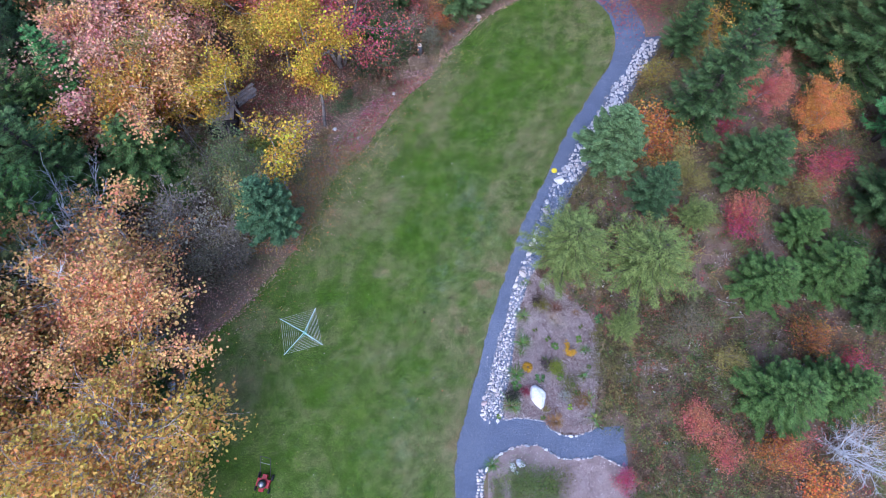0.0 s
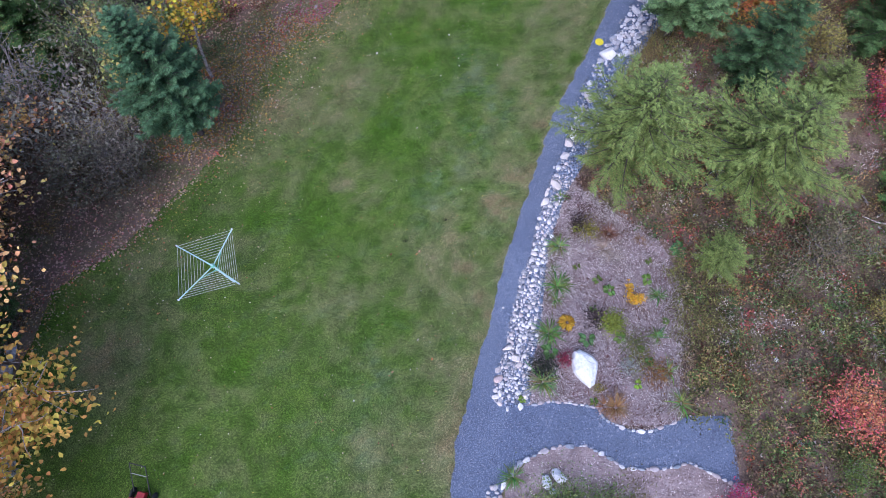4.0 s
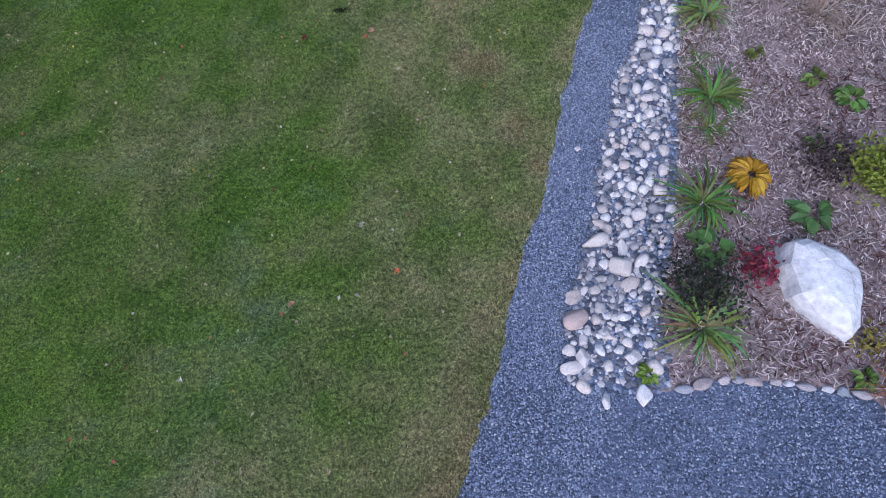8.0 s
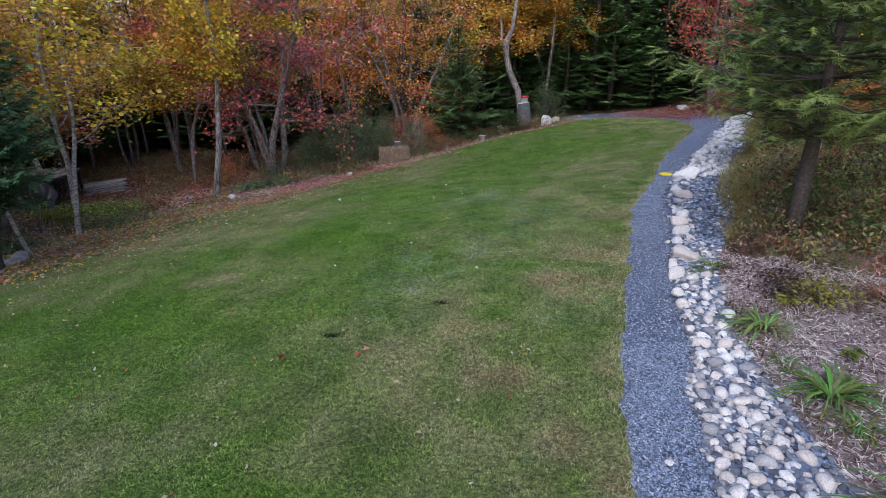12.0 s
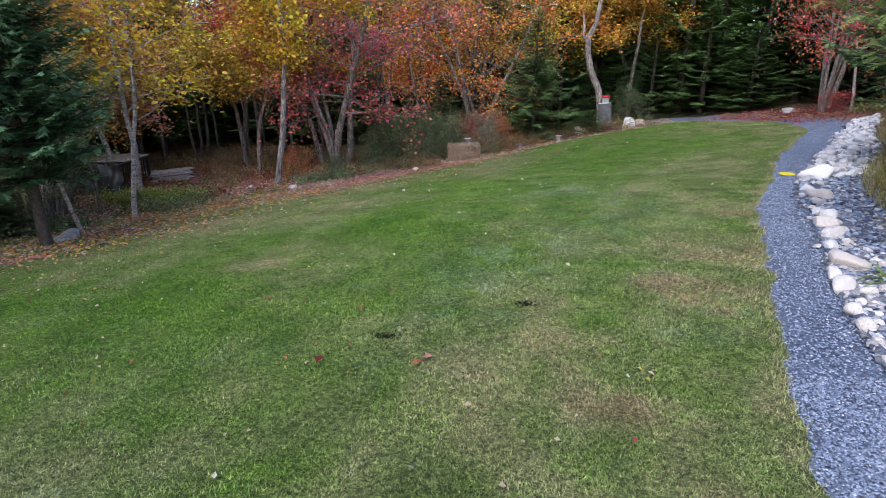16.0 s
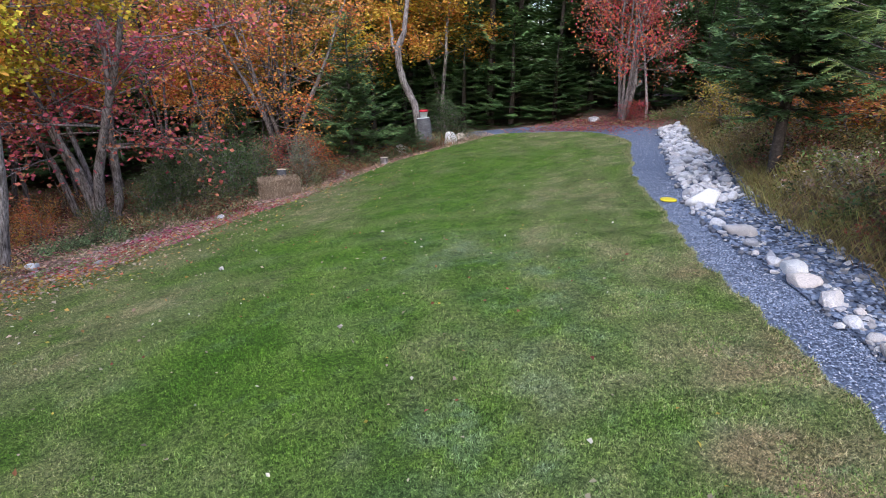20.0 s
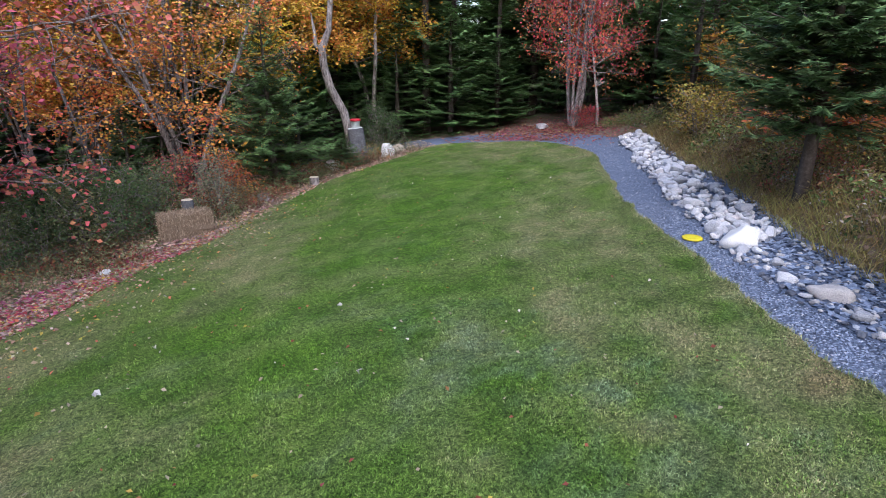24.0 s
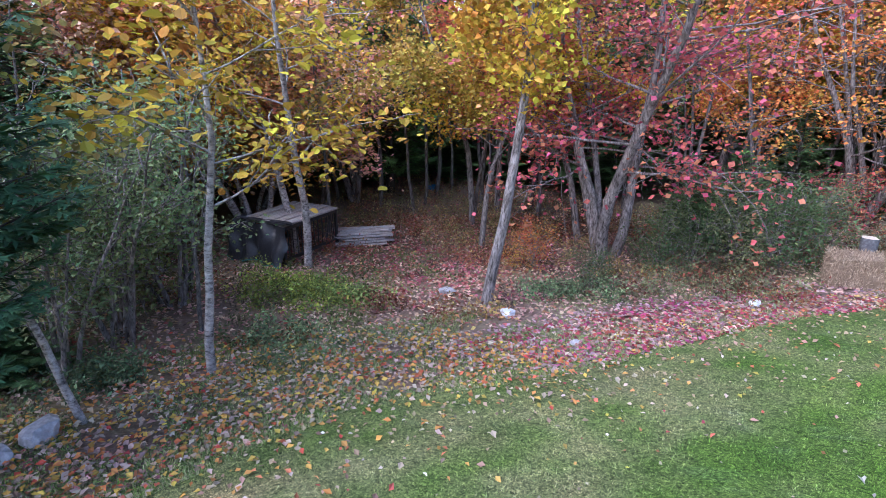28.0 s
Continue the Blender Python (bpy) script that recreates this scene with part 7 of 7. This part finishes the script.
def bale():
    x, y = -1.3, 19.05
    b = thing("straw_bale", "rough rectangular straw bale at the lawn edge", "straw bale", at=(x, y, float(gz(x, y))))
    b.rotation_euler = (0, 0, radians(14))
    bm = bmesh.new()
    bmesh.ops.create_cube(bm, size=1)
    bmesh.ops.subdivide_edges(bm, edges=bm.edges[:], cuts=7, use_grid_fill=True)
    for v in bm.verts:
        sag = 1 - 0.5 * max(0, abs(v.co.x) - 0.3) * max(0, v.co.z + 0.2) * 2
        v.co = Vector((v.co.x * 0.95, v.co.y * 0.5, (v.co.z + 0.5) * 0.48 * sag)) + Vector(noise.noise_vector(v.co * 3.5)) * 0.045
    me = bpy.data.meshes.new("core")
    bm.to_mesh(me)
    bm.free()
    me.materials.append(STRAW)
    piece("core", me, b)
    rng = np.random.default_rng(70)
    bag = Bag()
    n = 5200
    face = rng.integers(0, 3, n)
    u, v = rng.uniform(-0.5, 0.5, n), rng.uniform(0, 1, n)
    p = np.where(face[:, None] == 0, np.stack([u * 0.97, np.full(n, -0.255), v * 0.48], -1), np.where(face[:, None] == 1, np.stack([u * 0.97, (v - 0.5) * 0.52, np.full(n, 0.485)], -1), np.stack([np.sign(u) * 0.48, (v - 0.5) * 0.52, np.abs(u) * 0.95], -1)))
    d = rng.normal(size=(n, 3)) * (0.35, 0.35, 1.0)
    d /= np.linalg.norm(d, axis=1, keepdims=True)
    L = rng.uniform(0.05, 0.16, (n, 1))
    s = np.cross(d, rng.normal(size=(n, 3)))
    s *= 0.004 / np.linalg.norm(s, axis=1, keepdims=True)
    bag.add(np.stack([p - d * L / 2 - s, p - d * L / 2 + s, p + d * L / 2], 1), np.arange(n)[:, None] * 3 + [0, 1, 2])
    piece("straw", bag.mesh("straw", STRAW), b, "loose straw ends")
    for sx in (-0.22, 0.22):
        hoop("twine", 0.3, 0.004, STRAW, b, (sx, 0, 0.24), (90, 0, 90)).scale = (0.9, 0.84, 1)
    log_post("standing_log", "short grey log standing behind the straw bale with pale cut top", -1.25, 19.95, 0.64, 0.14, bark=STUMP_BARK)


def log_post(name, label, x, y, h, r, cut=None, category="stump", lean=0.0, bark=BARK):
    t = thing(name, label, category, at=(x, y, float(gz(x, y)) - 0.03))
    t.rotation_euler = (0, radians(lean), 0)
    rng = np.random.default_rng(int(abs(x * 100)))
    bag = Bag()
    a = np.arange(14) * 2 * np.pi / 14
    w = 1 + 0.09 * rng.normal(size=14)
    rows = [(1.18, 0), (1.05, 0.12), (1.0, 0.5), (0.98, 1.0)]
    v = np.stack([np.stack([r * k * w * np.cos(a), r * k * w * np.sin(a), np.full(14, h * q)], -1) for k, q in rows])
    i, j = np.meshgrid(np.arange(3), np.arange(14), indexing="ij")
    k = (j + 1) % 14
    bag.add(v, np.stack([i * 14 + j, i * 14 + k, (i + 1) * 14 + k, (i + 1) * 14 + j], -1).reshape(-1, 4))
    piece("bark", bag.mesh("bark", bark, True), t)
    top = Bag()
    top.add(np.concatenate([v[-1] + (0, 0, 0.004), [[0, 0, h + 0.012]]]), np.array([[q, (q + 1) % 14, 14] for q in range(14)]))
    piece("cut_face", top.mesh("cut_face", cut or CUT_WOOD), t, "pale sawn top")
    return t


def bucket_stump():
    x, y = 4.05, 25.0
    log_post("tree_stump", "tall thick grey stump carrying a bucket", x, y, 1.05, 0.25, WHITE_PAINT, bark=STUMP_BARK, lean=-6)
    z = float(gz(x, y)) + 1.03
    b = thing("bucket", "white plastic bucket with red lid standing on the stump", "bucket", at=(x - 0.08, y - 0.04, z))
    lathe("body", ((0, 0), (0.13, 0), (0.15, 0.2), (0.155, 0.2), (0.155, 0.23)), WHITE_PAINT, b)
    lathe("lid", ((0.155, 0.22), (0.172, 0.22), (0.172, 0.27), (0.15, 0.29), (0, 0.29)), RED_PLASTIC, b, label="red lid")
    # the crooked bare trunk behind
    t = thing("crooked_trunk", "leaning barkless pale trunk with a forked crook", "dead tree", at=(3.95, 25.45, float(gz(3.95, 25.45))))
    bag = Bag()
    pts = [(0, 0, -0.1), (-0.1, 0, 0.9), (-0.22, 0.05, 1.55), (-0.6, 0.1, 2.3), (-0.78, 0.1, 3.0), (-0.8, 0.1, 3.55), (-0.55, 0.1, 4.1), (-0.42, 0.15, 5.0), (-0.3, 0.2, 6.2), (-0.35, 0.2, 7.5)]
    tube(bag, pts, [0.17, 0.15, 0.14, 0.14, 0.13, 0.13, 0.1, 0.085, 0.07, 0.04], 9)
    tube(bag, [(-0.8, 0.1, 3.5), (-1.02, 0.1, 3.65), (-1.0, 0.12, 4.0), (-1.08, 0.12, 4.6)], [0.09, 0.07, 0.06, 0.02], 7)
    piece("trunk", bag.mesh("trunk", BARK, True), t)


def disc():
    x, y = 5.27, 12.15
    d = thing("flying_disc", "yellow plastic flying disc lying on the gravel path", "frisbee", at=(x, y, float(gz(x, y)) + 0.02))
    lathe("rim", ((0.12, 0), (0.135, 0.002), (0.135, 0.02), (0.12, 0.03)), YELLOW_PLASTIC, d, sides=32)
    lathe("plate", ((0.121, 0.029), (0.08, 0.034), (0, 0.035)), YELLOW_PLASTIC, d, sides=32)


def cage_table():
    """The barred crate with a board top and a tarp, and the stacked boards beside it."""
    x, y = -10.6, 15.22
    z = float(gz(x, y)) - 0.02
    c = thing("barred_crate", "old barred crate with weathered board top, under trees", "crate", at=(x, y, z))
    c.rotation_euler = (0, 0, radians(98))
    L, W, H = 1.72, 1.2, 0.8
    for a in (0.03, L - 0.03):
        for b in (0.03, W - 0.03):
            box("post", (a, b, H / 2), (0.06, 0.06, H), BLACK_PLASTIC, c, bevel=0.006)
    for b in (0.03, W - 0.03):
        box("rail", (L / 2, b, H - 0.04), (L, 0.05, 0.06), BLACK_PLASTIC, c, bevel=0.006)
        box("rail", (L / 2, b, 0.12), (L, 0.05, 0.06), BLACK_PLASTIC, c, bevel=0.006)
        for a in np.arange(0.16, L - 0.1, 0.13):
            rod("bar", (a, b, 0.1), (a, b, H - 0.03), 0.011, BLACK_PLASTIC, c, 6)
    for a in (0.03, L - 0.03):
        for b in np.arange(0.16, W - 0.1, 0.13):
            rod("bar", (a, b, 0.1), (a, b, H - 0.03), 0.011, BLACK_PLASTIC, c, 6)
    for k, b in enumerate(np.linspace(0.1, W - 0.1, 5)):
        box("board", (L / 2 + 0.05 * (k % 2), b, H + 0.03 + 0.008 * (k % 3)), (L * 0.98, 0.225, 0.04), OLD_WOOD, c, turn=0.8 * (k - 2), bevel=0.005)
    # tarp draped over one end
    t = thing("tarp", "crumpled black tarp with green hem draped over the crate end", "tarp", at=(x, y, z))
    t.rotation_euler = c.rotation_euler
    n, m = 34, 26
    u, v = np.meshgrid(np.linspace(0, 1, n), np.linspace(0, 1, m), indexing="ij")
    px = -0.05 - 0.05 * np.sin(u * 21) * (0.3 + v) - 0.16 * v + 0.05 * np.sin(u * 9 + v * 4)
    py = -0.12 + 1.45 * u + 0.04 * np.sin(v * 9 + u * 5)
    pz = 0.86 - 0.8 * v + 0.05 * np.sin(u * 13) * v + 0.06 * (blotch(u * 6, v * 6, 1, 3) - 0.5)
    i, j = np.meshgrid(np.arange(n - 1), np.arange(m - 1), indexing="ij")
    q = np.stack([i * m + j, (i + 1) * m + j, (i + 1) * m + j + 1, i * m + j + 1], -1).reshape(-1, 4)
    P = np.stack([px, py, pz], -1)
    bag = Bag()
    bag.add(P, q)
    bag.add(P + (0.012, 0, 0), q[:, ::-1])
    top = np.stack([0.3 * v - 0.06, py, 0.9 + 0.03 * (blotch(u * 7, v * 7, 1, 5) - 0.5) - 0.04 * v], -1)
    bag.add(top, q[:, ::-1])
    piece("sheet", bag.mesh("sheet", TARP, True), t)
    hem = Bag()
    tube(hem, P[:, -1] + (0.006, 0, 0), np.full(n, 0.014), 5)
    piece("hem", hem.mesh("hem", TARP_HEM, True), t, "green hem")
    s = thing("board_stack", "stack of weathered grey boards lying in the leaves", "lumber stack", at=(-10.6, 17.5, float(gz(-10.6, 17.5))))
    s.rotation_euler = (0, 0, radians(47))
    rng = np.random.default_rng(72)
    for k in range(5):
        for b in range(3):
            box("board", (rng.normal() * 0.06, -0.2 + 0.19 * b, 0.035 + 0.066 * k), (1.15 + rng.normal() * 0.12, 0.17, rng.uniform(0.035, 0.052)), OLD_WOOD, s, turn=rng.normal() * 3, bevel=0.006, tilt=(rng.normal() * 2, rng.normal()))
    lump = boulder("tarp_bundle", "crumpled bright blue tarp bundle deep in the woods", -13.0, 23.5, (0.5, 0.35, 0.26), 44, BLUE_PLASTIC, category="tarp")


def bicycle():
    b = thing("bicycle", "dark bicycle lying beneath the larches", "bicycle", at=(7.75, 7.3, float(gz(7.75, 7.3)) + 0.25))
    b.rotation_euler = (radians(50), 0, radians(92))
    for sx in (-0.5, 0.5):
        w = hoop("wheel", 0.3, 0.014, RUBBER, b, (sx, 0, 0), (90, 0, 0))
        hoop("rim", 0.28, 0.008, GREY_METAL, w)
        for a in np.arange(0, 180, 20):
            c, s = math.cos(radians(a)), math.sin(radians(a))
            rod("spoke", (0.28 * c, 0.28 * s, 0), (-0.28 * c, -0.28 * s, 0), 0.002, GREY_METAL, w, 3)
    for a, e in (((-0.5, 0, 0), (-0.1, 0, 0.02)), ((-0.1, 0, 0.02), (-0.22, 0, 0.42)), ((-0.5, 0, 0), (-0.2, 0, 0.38)), ((-0.1, 0, 0.02), (0.36, 0, 0.36)), ((-0.2, 0, 0.38), (0.35, 0, 0.42)), ((0.34, 0, 0.5), (0.5, 0, 0))):
        rod("frame_tube", a, e, 0.014, BLACK_PLASTIC, b, 6)
    rod("handlebar", (0.34, -0.25, 0.54), (0.34, 0.25, 0.54), 0.011, GREY_METAL, b, 6)
    box("saddle", (-0.24, 0, 0.47), (0.24, 0.13, 0.05), BLACK_PLASTIC, b, bevel=0.02)
    box("bag", (0.55, 0, 0.4), (0.16, 0.18, 0.14), BLUE_PLASTIC, b, bevel=0.04, label="blue handlebar bag")


def deadwood():
    d = thing("fallen_branch", "bleached grey fallen branch wood among the scrub", "dead wood", at=(12.2, 5.5, float(gz(12.2, 5.5)) + 0.06))
    r = np.random.default_rng(73)
    for k in range(9):
        p, _ = bend(r, r.normal(size=3) * (0.3, 0.3, 0.05), (r.normal(), r.normal() * 0.6, 0.05), r.uniform(0.6, 1.3), 5, 0.12)
        bag = Bag()
        tube(bag, p, np.linspace(0.035, 0.008, 6), 5)
        piece("branch", bag.mesh("branch", BIRCH_BARK, True), d)


def tufts():
    r = np.random.default_rng(74)
    for x, y in ((0.34, 5.94), (-0.76, 5.31)):
        t = thing("sod_clump", "dark upturned clump of sod on the lawn", "sod", at=(x, y, float(gz(x, y)) + 0.01))
        bag = Bag()
        leaf_cards(bag, r.normal(size=(90, 3)) * (0.045, 0.022, 0.006) + (0, 0, 0.02), 0.035, r, 0.3, 0.3)
        piece("clod", bag.mesh("clod", LEAVES), t, "", (0.02, 0.022, 0.012))
    for x, y, tone in ((-0.46, 4.89, (0.5, 0.22, 0.08)), (-0.4, 4.97, (0.55, 0.35, 0.2)), (-1.18, 4.9, (0.2, 0.03, 0.05)), (0, 2, (0.5, 0.18, 0.06)), (-1.0, 1.68, (0.45, 0.25, 0.15)), (-0.37, 2.51, (0.45, 0.4, 0.36)), (-0.54, 8.95, (0.45, 0.4, 0.36)), (-1.95, 12.08, (0.55, 0.52, 0.5)), (0.17, 10.94, (0.5, 0.45, 0.42)), (-1.53, 12.92, (0.5, 0.47, 0.44)), (0.42, 12.7, (0.5, 0.47, 0.44)), (-1.95, 0.96, (0.5, 0.48, 0.44))):
        bag = Bag()
        leaf_cards(bag, np.array([(0, 0, 0.03), (0.02, 0.02, 0.033)]), 0.06, r, 1.2, 0.8)
        ob = tagged(new("fallen_leaf", bag.mesh("fallen_leaf", LEAVES)), "curled fallen leaf lying on the lawn", "leaf", "single leaves")
        ob.location = (x, y, float(gz(x, y)) + 0.02)
        ob.color = (*tone, 1)


clothes_dryer()
mower()
bale()
bucket_stump()
log_post("tree_stump", "low pale stump at the lawn edge", 1.94, 22.0, 0.24, 0.13)
log_post("tree_stump", "low dark stump at the lawn edge", 0.5, 21.2, 0.2, 0.17, DARK_BARK)
disc()
cage_table()
bicycle()
deadwood()
tufts()
